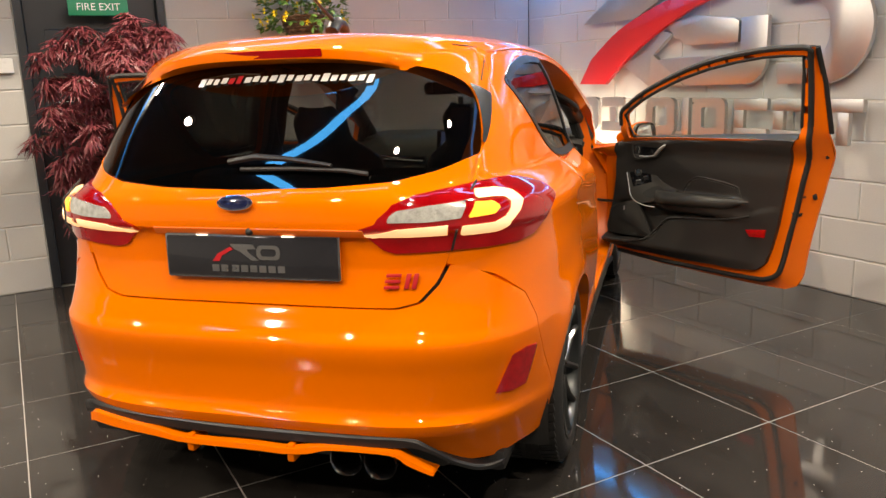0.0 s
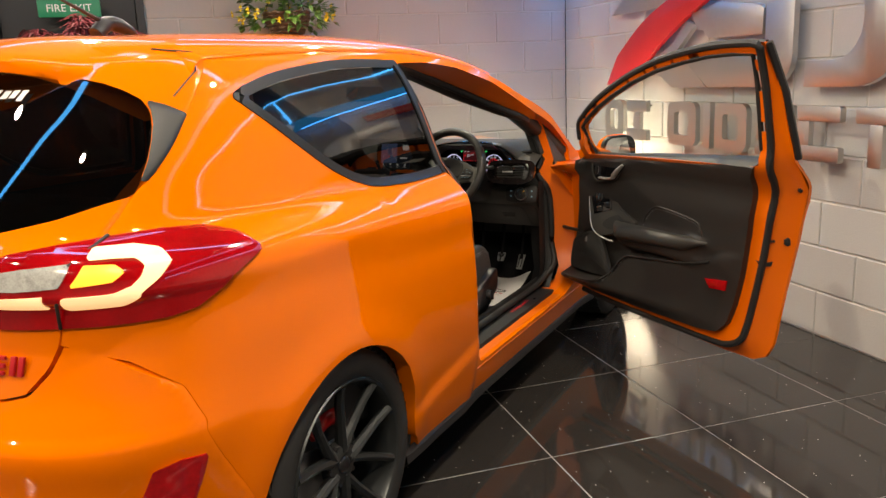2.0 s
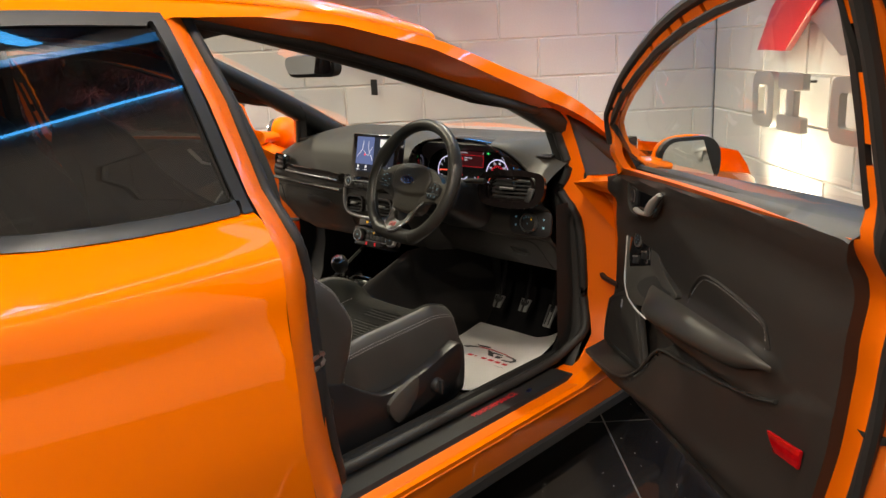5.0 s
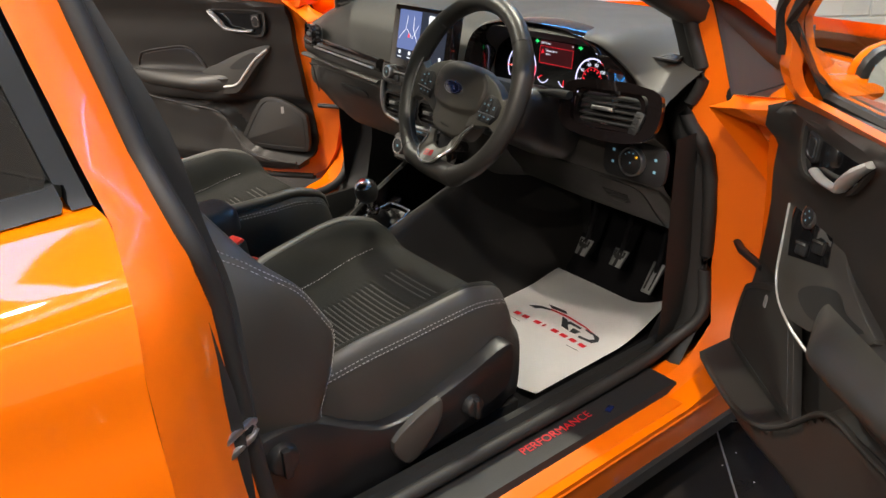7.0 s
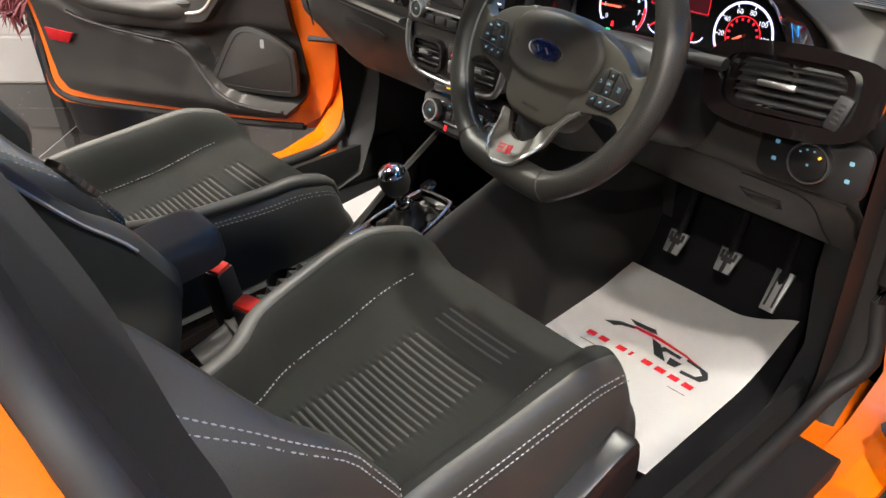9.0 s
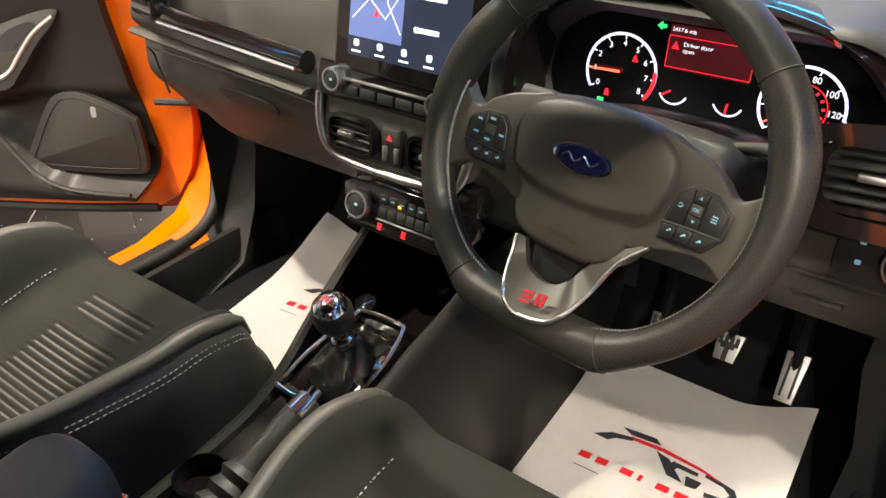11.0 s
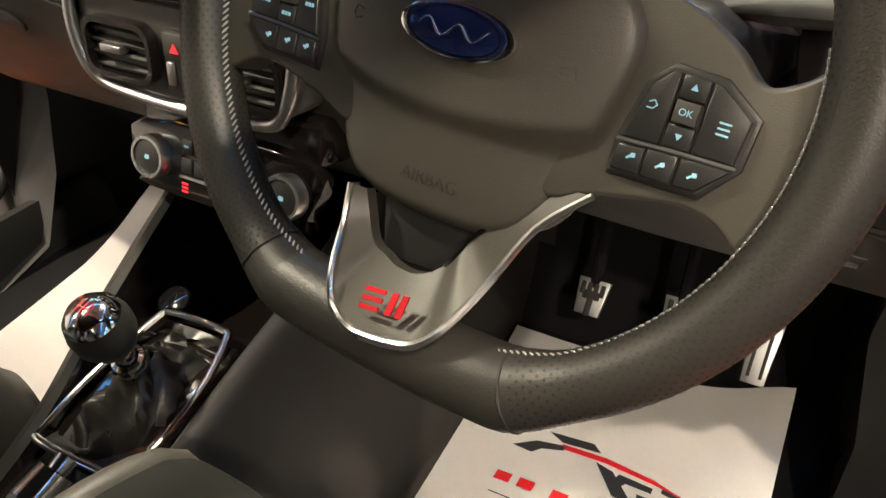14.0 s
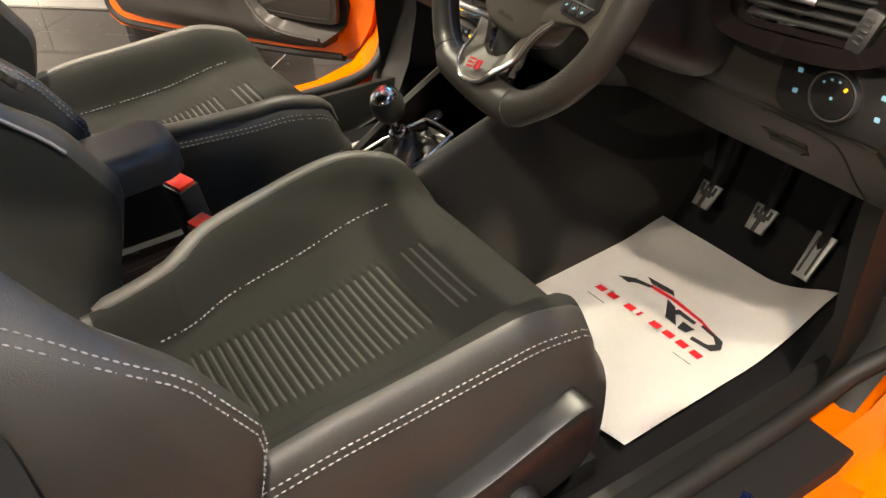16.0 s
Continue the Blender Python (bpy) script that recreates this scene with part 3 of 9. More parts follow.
rear_glass_outline = tailpoly(GLASS_R)
gate_poly = tailpoly([QX(0.001, 0.692), QX(0.30, 0.692), QX(0.44, 0.692), QX(0.50, 0.706), QX(0.545, 0.755), QX(0.572, 0.81), QX(0.598, 0.90), (0.768, 1.007)] + [(q - 0.007, z) for q, z in SEAM[1:]] + [(0.98, 1.362), QX(0.50, 1.362), QX(0.30, 1.362), QX(0.001, 1.362)])
sheet("tailgate", skin, gate_poly, PAINT, car, 0.014, holes=[rear_glass_outline], lip=0.02, inward=(0, 1, 0))
sheet("rear_window", lambda q, z: skin(q, z) + Vector((0, 0.004, 0)), rear_glass_outline, PRIVACY, car, 0.02, lip=0.0, label="black tinted rear window")
bump_half = [(0, 0.338), (0.35, 0.343), (0.47, 0.337), (0.53, 0.305), (0.59, 0.262), (0.65, 0.232), (0.72, 0.225), (0.80, 0.245)]
bq = [(q_of_x(x), z) for x, z in bump_half] + to_q([(-0.32, 0.26), (-0.325, 0.33), (-0.345, 0.40), (-0.405, 0.52), (-0.435, 0.62), (-0.46, 0.70)]) + [QX(0.68, 0.76), QX(0.62, 0.80), QX(0.579, 0.80), QX(0.553, 0.75), QX(0.508, 0.702), QX(0.446, 0.687), QX(0.3, 0.687), (0, 0.687)]
bumper_poly = bq + [(-q, z) for q, z in bq[::-1] if q > 1e-6]
sheet("rear_bumper", skin, bumper_poly, PAINT, car, 0.014, lip=0.03, inward=(0, 1, 0))

# Dark under-structure that closes the car below and behind the gaps.
bm = bmesh.new()
box(bm, -0.70, 0.70, -0.50, 3.1, 0.17, 0.24, 0.02)
part("underbody", bm, BLACK, car)
verts, faces = grid_mesh(lambda q, z: skin(q, z) * 1.0 - Vector((0.018 * (1 if q > 0 else -1) * (abs(q) > 0.5), -0.02, 0)), lin(-q_of_y(-0.42), q_of_y(-0.42), 60), lin(0.36, 0.98, 30))
raw("tail_structure", verts, faces, RUBBER, car)

for mir in (False, True):
    sheet("spoiler_base", lambda q, z: skin(q, z) + Vector((-0.006 if q > 0.5 else 0, 0.012, 0)), [(0.84, 1.285), (0.93, 1.255), (1.16, 1.31), (1.16, 1.385), (0.62, 1.385), (0.62, 1.352)], PAINT, car, 0.02, lip=0, mirror=mir)
# ---- lamps, badges and trim of the tail and side ----
def qpoly(pts, n=0):
    r = [(q_at(*p), p[2]) for p in pts]
    return [(p.x, p.y) for p in smooth_path(r, n, True)] if n else r


LAMP_OUT = [(0.35, -0.654, 0.902), (0.40, -0.651, 0.918), (0.408, -0.648, 0.932), (0.443, -0.633, 0.966), (0.496, -0.606, 0.984), (0.56, -0.55, 0.995), (0.622, -0.49, 1.003), (0.671, -0.40, 1.005), (0.70, -0.32, 0.999), (0.725, -0.25, 0.98), (0.766, -0.217, 0.941), (0.779, -0.335, 0.892), (0.765, -0.405, 0.855), (0.735, -0.46, 0.845), (0.66, -0.53, 0.843), (0.584, -0.575, 0.842), (0.50, -0.60, 0.838), (0.442, -0.617, 0.836), (0.412, -0.621, 0.844), (0.373, -0.627, 0.878)]
STRIP = [(0.362, -0.65, 0.897), (0.42, -0.65, 0.902), (0.50, -0.63, 0.908), (0.578, -0.60, 0.912), (0.576, -0.592, 0.893), (0.50, -0.62, 0.889), (0.43, -0.63, 0.883), (0.384, -0.63, 0.879)]
LAMP_CLEAR = [(0.43, -0.646, 0.922), (0.438, -0.64, 0.938), (0.456, -0.634, 0.951), (0.53, -0.6, 0.960), (0.606, -0.55, 0.965), (0.603, -0.58, 0.927), (0.52, -0.6, 0.922)]
RING_OUT = [(0.622, -0.511, 0.984), (0.662, -0.456, 0.982), (0.692, -0.42, 0.972), (0.712, -0.41, 0.95), (0.716, -0.45, 0.925), (0.706, -0.49, 0.902), (0.68, -0.51, 0.890), (0.606, -0.573, 0.888), (0.608, -0.58, 0.908), (0.672, -0.52, 0.909), (0.69, -0.49, 0.919), (0.698, -0.47, 0.935), (0.694, -0.455, 0.951), (0.678, -0.46, 0.963), (0.655, -0.49, 0.966), (0.622, -0.526, 0.967)]
AMBER = [(0.624, -0.534, 0.960), (0.66, -0.497, 0.957), (0.677, -0.486, 0.945), (0.672, -0.516, 0.930), (0.618, -0.57, 0.926)]


def shrink(poly, d):
    """An outline drawn in by d."""
    n = len(poly)
    area = sum(poly[i][0] * poly[(i + 1) % n][1] - poly[(i + 1) % n][0] * poly[i][1] for i in range(n))
    s = 1 if area > 0 else -1
    out = []
    for i in range(n):
        a, b = Vector(poly[i - 1][:2]), Vector(poly[(i + 1) % n][:2])
        t = (b - a).normalized()
        out.append((poly[i][0] - t.y * d * s, poly[i][1] + t.x * d * s))
    return out


def off_skin(d):
    def fn(q, z):
        p = skin(q, z)
        e = 1e-3
        n = (skin(q + e, z) - p).cross(skin(q, z + e) - p).normalized()
        return p + n * d
    return fn


_e = skin(0.3, 0.8) 
_n = (skin(0.301, 0.8) - _e).cross(skin(0.3, 0.801) - _e)
OUTW = 1 if _n.y < 0 else -1
for mir in (False, True):
    lamp = new("tail_lamp")
    lamp.parent = car
    lamp["label"] = "lit red tail lamp with white light strips"
    kw = dict(parent=lamp, mirror=mir, lip=0.012, inward=(-0.4, 0.9, 0))
    sheet("red_lens", off_skin(0.007 * OUTW), qpoly(LAMP_OUT), LENS, step=0.007, **kw)
    sheet("light_strip", off_skin(0.011 * OUTW), qpoly(STRIP), GLOW_W, step=0.005, **kw)
    sheet("reversing_lens", off_skin(0.011 * OUTW), qpoly(LAMP_CLEAR), CLEARLENS, step=0.006, **kw)
    sheet("light_ring", off_skin(0.012 * OUTW), qpoly(RING_OUT), GLOW_W, step=0.005, **kw)
    sheet("indicator_lamp", off_skin(0.011 * OUTW), qpoly(AMBER), GLOW_A, step=0.006, **kw)
    bm = bmesh.new()
    f = off_skin(0.008 * OUTW)
    S = Matrix.Diagonal((-1 if mir else 1, 1, 1, 1))
    tube(bm, [S @ f(q_x(x, z), z) for x, z in ((0.628, 1.006), (0.617, 0.96), (0.603, 0.90), (0.584, 0.842))], 0.0035, 6)
    part("lamp_seam", bm, RUBBER, lamp)
    sheet("rear_reflector", off_skin(0.004 * OUTW), [(0.734, 0.443), (0.79, 0.436), (0.848, 0.442), (0.872, 0.50), (0.892, 0.55), (0.84, 0.555), (0.787, 0.545), (0.757, 0.49)], REFLECTOR, car, 0.006, lip=0.01, inward=(0, 1, 0), mirror=mir, label="red rear reflector")
    # glossy grey flank of the roof spoiler beside the rear window
    sheet("spoiler_flank", off_skin(0.005 * OUTW), [(0.829, 1.088), (0.842, 1.14), (0.842, 1.18), (0.838, 1.215), (0.824, 1.243), (0.806, 1.262), (0.862, 1.249), (0.921, 1.230), (0.897, 1.176), (0.878, 1.145), (0.857, 1.115)], GREYBLUE, car, 0.007, lip=0.008, inward=(0, 1, 0), mirror=mir)
    # quarter window with its grey surround
    q_in = shrink(QGLASS, 0.024)
    sheet("quarter_window_surround", off_skin(0.003 * OUTW), to_q(QGLASS), GREYBLUE, car, 0.010, holes=[to_q(q_in)], lip=0.02, mirror=mir)
    sheet("quarter_window", off_skin(-0.002 * OUTW), to_q(q_in), PRIVACY, car, 0.02, lip=0, mirror=mir, label="tinted rear quarter window")

# roof spoiler with the high brake lamp


def spoiler(u, w):
    """u across, w round the blade from its upper root over the lip to its lower root."""
    x = 0.585 * u
    y_lip = -0.452 + 0.25 * abs(u) ** 2.6
    z_lip = 1.366 - 0.115 * abs(u) ** 3.2
    y_root = -0.13
    if w < 0.5:
        t = w / 0.5
        top = roof(min(abs(x), 0.575), y_root).z + 0.003
        return Vector((x, y_root + (y_lip - y_root) * t, top + (z_lip + 0.012 - top) * t + 0.016 * math.sin(math.pi * t)))
    t = (w - 0.5) / 0.5
    if t < 0.2:
        return Vector((x, y_lip - 0.003, z_lip + 0.012 - 0.03 * t / 0.2))
    t = (t - 0.2) / 0.8
    zb = z_lip - 0.03
    root = skin(q_x(abs(x), zb), zb)
    return Vector((x, y_lip - 0.003 + (root.y + 0.01 - y_lip) * t, z_lip - 0.018 - 0.012 * t))


v, f = grid_mesh(spoiler, lin(-1, 1, 49), lin(0, 1, 24))
raw("roof_spoiler", v, f, PAINT, car, angle=50)
bm = bmesh.new()
v, f = grid_mesh(lambda u, w: Vector((0.02 + 0.17 * u, -0.4575 + 0.25 * abs(0.3 * u) ** 2.6 + 0.004 * w, 1.372 - 0.022 * w)), lin(-1, 1, 16), lin(0, 1, 3))
raw("high_brake_lamp", v, f, LENS, car, "red high-level brake lamp")

# rear wiper
wf = lambda x, z, d: off_skin(d * OUTW)(q_x(x, z), z)
bm = bmesh.new()
tube(bm, [wf(-0.03, 1.066, 0.02), wf(0.05, 1.073, 0.03), wf(0.15, 1.068, 0.028), wf(0.27, 1.056, 0.018)], [0.014, 0.015, 0.012, 0.008], 10, flat=0.6)
tube(bm, [wf(0.0, 1.052, 0.008), wf(0.15, 1.052, 0.01), wf(0.30, 1.047, 0.01), wf(0.37, 1.038, 0.008)], 0.006, 8)
part("rear_wiper", bm, BLACK, car)

# web address on the glass as plain bars of the letters' size
gy = lambda x, z: off_skin(0.0035 * OUTW)(q_x(x, z), z)
for i in range(21):
    x0 = -0.245 + 0.578 * i / 21
    red = i in (4, 5)
    h = 0.016 if i % 5 else 0.022
    w = 0.0215 - 0.002 * (i % 3)
    zc = 1.292 - 0.010 * (x0 / 0.33) ** 2 + (0.002 if i % 2 else 0)
    bm = bmesh.new()
    bm.faces.new([bm.verts.new(gy(x, z)) for x, z in ((x0, zc - h / 2), (x0 + w, zc - h / 2), (x0 + w + 0.004, zc + h / 2), (x0 + 0.004, zc + h / 2))])
    part("letter_bar", bm, REDPRINT if red else WHITE, car, "plain bar on the rear glass")

# number plate with a plain emblem, handle strip and lamps
plate = new("number_plate")
plate.parent = car
PM = axes((0.035, -0.645, 0.823), (1, 0.015, 0), (0, 0.03, 1))
bm = bmesh.new()
slab(bm, rounded(0.525, 0.125, 0.008), 0.008, PM @ pose(0, 0, 0), 0.002)
part("plate_holder", bm, CHROME, plate)
bm = bmesh.new()
slab(bm, rounded(0.512, 0.111, 0.005), 0.003, PM @ pose(0, 0, 0.008), 0.001)
part("plate_face", bm, PLATE, plate)
bm = bmesh.new()
for k in range(8):
    box(bm, -0.118 + 0.0275 * k + (0.006 if k > 1 else 0), -0.097 + 0.0275 * k + (0.006 if k > 1 else 0), -0.043, -0.024, 0, 0.001, 0, PM @ pose(0, 0, 0.0115))
ring(bm, rounded(0.07, 0.04, 0.016, cx=0.055, cy=0.012), rounded(0.046, 0.02, 0.008, cx=0.055, cy=0.012), 0.001, PM @ pose(0, 0, 0.0115))
slab(bm, [(-0.06, 0.034), (0.01, 0.034), (0.018, 0.022), (-0.01, 0.02), (0.0, 0.008), (0.024, -0.01), (0.004, -0.01), (-0.03, 0.014), (-0.045, 0.02)], 0.001, PM @ pose(0, 0, 0.0115))
part("plate_emblem", bm, SATIN, plate)
bm = bmesh.new()
slab(bm, [(-0.115, -0.014), (-0.10, 0.006), (-0.06, 0.026), (-0.05, 0.02), (-0.085, 0.002), (-0.095, -0.014)], 0.001, PM @ pose(0, 0, 0.012))
part("plate_swoosh", bm, REDPRINT, plate)
bm = bmesh.new()
box(bm, -0.29, 0.34, -0.012, 0.012, 0.0, 0.006, 0.003, axes((0.03, -0.652, 0.894), (1, 0, 0), (0, -0.6, 1)))
part("tailgate_handle_strip", bm, PAINT_IN, car)
for x in (-0.11, 0.15):
    bm = bmesh.new()
    box(bm, -0.017, 0.017, -0.004, 0.004, -0.003, 0.0, 0.001, Matrix.Translation((x, -0.652, 0.8825)))
    part("plate_lamp", bm, PLATEGLOW, car, "lit number plate lamp")
bm = bmesh.new()
b = bmesh.new()
bmesh.ops.create_uvsphere(b, u_segments=16, v_segments=10, radius=0.011)
join(bm, b, Matrix.Translation((0.04, -0.658, 0.893)))
part("rear_camera", bm, BLACK, car)


def oval_badge(m, w, h, parent):
    badge = new("badge")
    badge.parent = parent
    el = lambda s: [(w / 2 * s * math.cos(a), h / 2 * s * math.sin(a)) for a in lin(0, 6.2832, 41)[:-1]]
    bm = bmesh.new()
    slab(bm, el(1), 0.005, m, 0.002)
    part("badge_rim", bm, CHROME, badge)
    bm = bmesh.new()
    slab(bm, el(0.88), 0.0025, m @ pose(0, 0, 0.004), 0.0008)
    part("badge_field", bm, BLUEBADGE, badge)
    bm = bmesh.new()
    ring(bm, el(0.82), el(0.78), 0.0006, m @ pose(0, 0, 0.0065))
    tube(bm, [m @ Vector((w * 0.30 * t, h * 0.12 * math.sin(7 * t + 0.6), 0.007)) for t in lin(-1, 1, 24)], [w * 0.008 + w * 0.012 * abs(math.sin(5 * t)) for t in lin(-1, 1, 24)], 6, flat=0.3)
    part("badge_flourish", bm, CHROME, badge)


oval_badge(axes((0.008, -0.662, 0.972), (1, 0, 0), (0, 0.3, 1)), 0.108, 0.044, car)
# small red and chrome model emblem, as slanted bars
bm = bmesh.new()
EM = axes((0.455, -0.625, 0.762), (0.97, 0.2, 0), (0, 0.1, 1))
for pts in (((-0.046, -0.02), (-0.006, -0.02), (-0.004, -0.012), (-0.044, -0.012)), ((-0.042, -0.004), (-0.002, -0.004), (0.0, 0.004), (-0.040, 0.004)), ((-0.038, 0.012), (0.002, 0.012), (0.004, 0.02), (-0.036, 0.02)), ((0.008, -0.02), (0.020, -0.02), (0.030, 0.02), (0.018, 0.02)), ((0.028, -0.02), (0.040, -0.02), (0.050, 0.02), (0.038, 0.02))):
    slab(bm, pts, 0.006, EM, 0.001)
part("model_emblem", bm, REDPRINT, car, "small red slanted emblem")

# bumper underside: black strip, orange lower lip with fins, twin exhaust tips
bm = bmesh.new()
edge = [(-0.62, 0.325), (-0.55, 0.345), (-0.3, 0.342), (0.0, 0.335), (0.35, 0.338), (0.47, 0.333), (0.53, 0.304), (0.59, 0.264), (0.65, 0.236), (0.70, 0.232)]


def under(x, z, d=0.0, back=0.0):
    p = skin(q_x(x, 0.36), 0.36)
    return Vector((x, p.y + 0.012 + back, z + d))


pts = smooth_path([(x, z, 0) for x, z in edge], 6)
rows = [[under(p.x, p.y, dz * (1 - 0.55 * smooth(0.42, 0.56, p.x)), bk) for p in pts] for dz, bk in ((0.004, 0.006), (-0.006, -0.002), (-0.03, 0.0), (-0.042, 0.03), (-0.05, 0.12))]
n = len(pts)
raw("diffuser_strip", [p for r in rows for p in r], [(r * n + k, r * n + k + 1, (r + 1) * n + k + 1, (r + 1) * n + k) for r in range(4) for k in range(n - 1)], BLACK, car, "black lower bumper strip")
lip = [(-0.565, 0.318, 0.285), (-0.52, 0.328, 0.288), (-0.33, 0.312, 0.283), (-0.20, 0.293, 0.272), (0.0, 0.295, 0.272), (0.12, 0.292, 0.27), (0.19, 0.302, 0.278), (0.26, 0.308, 0.296), (0.42, 0.304, 0.292), (0.47, 0.285, 0.262), (0.535, 0.245, 0.23)]
P = smooth_path(lip, 5)
rows = []
for bk, k in ((0.006, 0.0), (-0.016, 0.12), (-0.018, 0.85), (0.0, 1.0), (0.05, 1.0)):
    rows.append([under(p.x, p.y + (p.z - p.y) * k, 0, bk) for p in P])
n = len(P)
raw("lower_lip", [p for r in rows for p in r], [(r * n + k, r * n + k + 1, (r + 1) * n + k + 1, (r + 1) * n + k) for r in range(4) for k in range(n - 1)], PAINT, car, "orange lower bumper lip")
for x in (-0.19, 0.13):
    bm = bmesh.new()
    box(bm, -0.012, 0.012, 0.0, 0.08, -0.025, 0.03, 0.008, Matrix.Translation(under(x, 0.27, 0, -0.012)))
    part("diffuser_fin", bm, PAINT, car)
for x in (0.287, 0.388):
    bm = bmesh.new()
    lathe(bm, [(0.040, 0.2), (0.046, 0.0), (0.0485, -0.004), (0.0465, -0.008), (0.041, 0.0), (0.039, 0.02), (0.038, 0.18)], axes((x, -0.672, 0.258), (1, 0, 0), (0, 0, -1)) @ pose(0, 0, 0), 36)
    part("exhaust_tip", bm, CHROMEDARK, car, "black round exhaust tip")
bm = bmesh.new()
box(bm, -0.55, 0.55, -0.56, -0.45, 0.19, 0.33, 0.03)
part("rear_silencer", bm, RUBBER, car)

# aerial on the roof
bm = bmesh.new()
tube(bm, smooth_path([(0.0, 0.20, 1.452), (0.0, 0.15, 1.472), (0.0, 0.11, 1.475), (0.0, 0.07, 1.445)], 5), [0.014, 0.016, 0.019, 0.021, 0.023] + [0.024] * 11, 10, flat=0.9)
tube(bm, [(0, 0.11, 1.475), (0.0, -0.02, 1.53), (0.0, -0.22, 1.62)], [0.008, 0.0045, 0.003], 8)
part("roof_aerial", bm, BLACK, car)
# seam between roof and side panel
for s in (1, -1):
    bm = bmesh.new()
    tube(bm, [Matrix.Diagonal((s, 1, 1, 1)) @ p for p in (roof(0.50, -0.20) + Vector((0, 0, 0.001)), roof(0.555, -0.13) + Vector((0, 0, 0.001)), side(-0.155, 1.325) + Vector((0.001, 0, 0)), side(-0.24, 1.27) + Vector((0.001, 0, 0)))], 0.0022, 6)
    part("panel_seam", bm, RUBBER, car)

# sill skirts, bonnet, windscreen and grille
for s in (1, -1):
    bm = bmesh.new()
    pts = lin(0.30, 2.18, 20)
    rows = [[(s * (side(y, 0.2).x + dx), y, z) for y in pts] for dx, z in ((-0.01, 0.205), (0.006, 0.19), (0.008, 0.165), (-0.01, 0.15), (-0.10, 0.155))]
    raw("sill_skirt", [p for r in rows for p in r], [(r * 20 + k, r * 20 + k + 1, (r + 1) * 20 + k + 1, (r + 1) * 20 + k) for r in range(4) for k in range(19)], BLACK, car)


def bonnet(u, w):
    y = 2.2 + 0.98 * w
    half = side(min(y, 3.1), 0.79).x - 0.01
    return Vector((u * half, y, 0.875 - 0.10 * w - 0.10 * w**3 - (0.085 - 0.03 * w) * abs(u) ** 3))


v, f = grid_mesh(bonnet, lin(-1, 1, 30), lin(0, 1, 20))
raw("bonnet", v, f, PAINT, car)
v, f = grid_mesh(lambda q, z: skin(q, z), lin(q_of_y(3.08), q_of_y(3.30), 12), lin(0.25, 0.80, 12))
for s in (1, -1):
    raw("front_bumper", [(p.x * s, p.y, p.z) for p in v], f, PAINT, car)
v, f = grid_mesh(lambda u, w: Vector((u * 0.42, 3.27 - 0.06 * u * u, 0.25 + 0.5 * w)), lin(-1, 1, 12), lin(0, 1, 8))
raw("front_grille", v, f, GLOSS, car)


def screen_pt(u, w):
    """The windscreen, from cowl to roof."""
    y = 2.27 - 0.95 * w - 0.10 * u * u * (1 - 0.6 * w)
    z = 0.96 + 0.415 * w - 0.05 * w * (1 - w) * -1
    half = 0.70 - 0.16 * w
    return Vector((u * half, y, z - 0.02 * u * u))


v, f = grid_mesh(screen_pt, lin(-1, 1, 20), lin(0, 1, 16))
raw("windscreen", v, f, CLEAR, car, "clear windscreen")
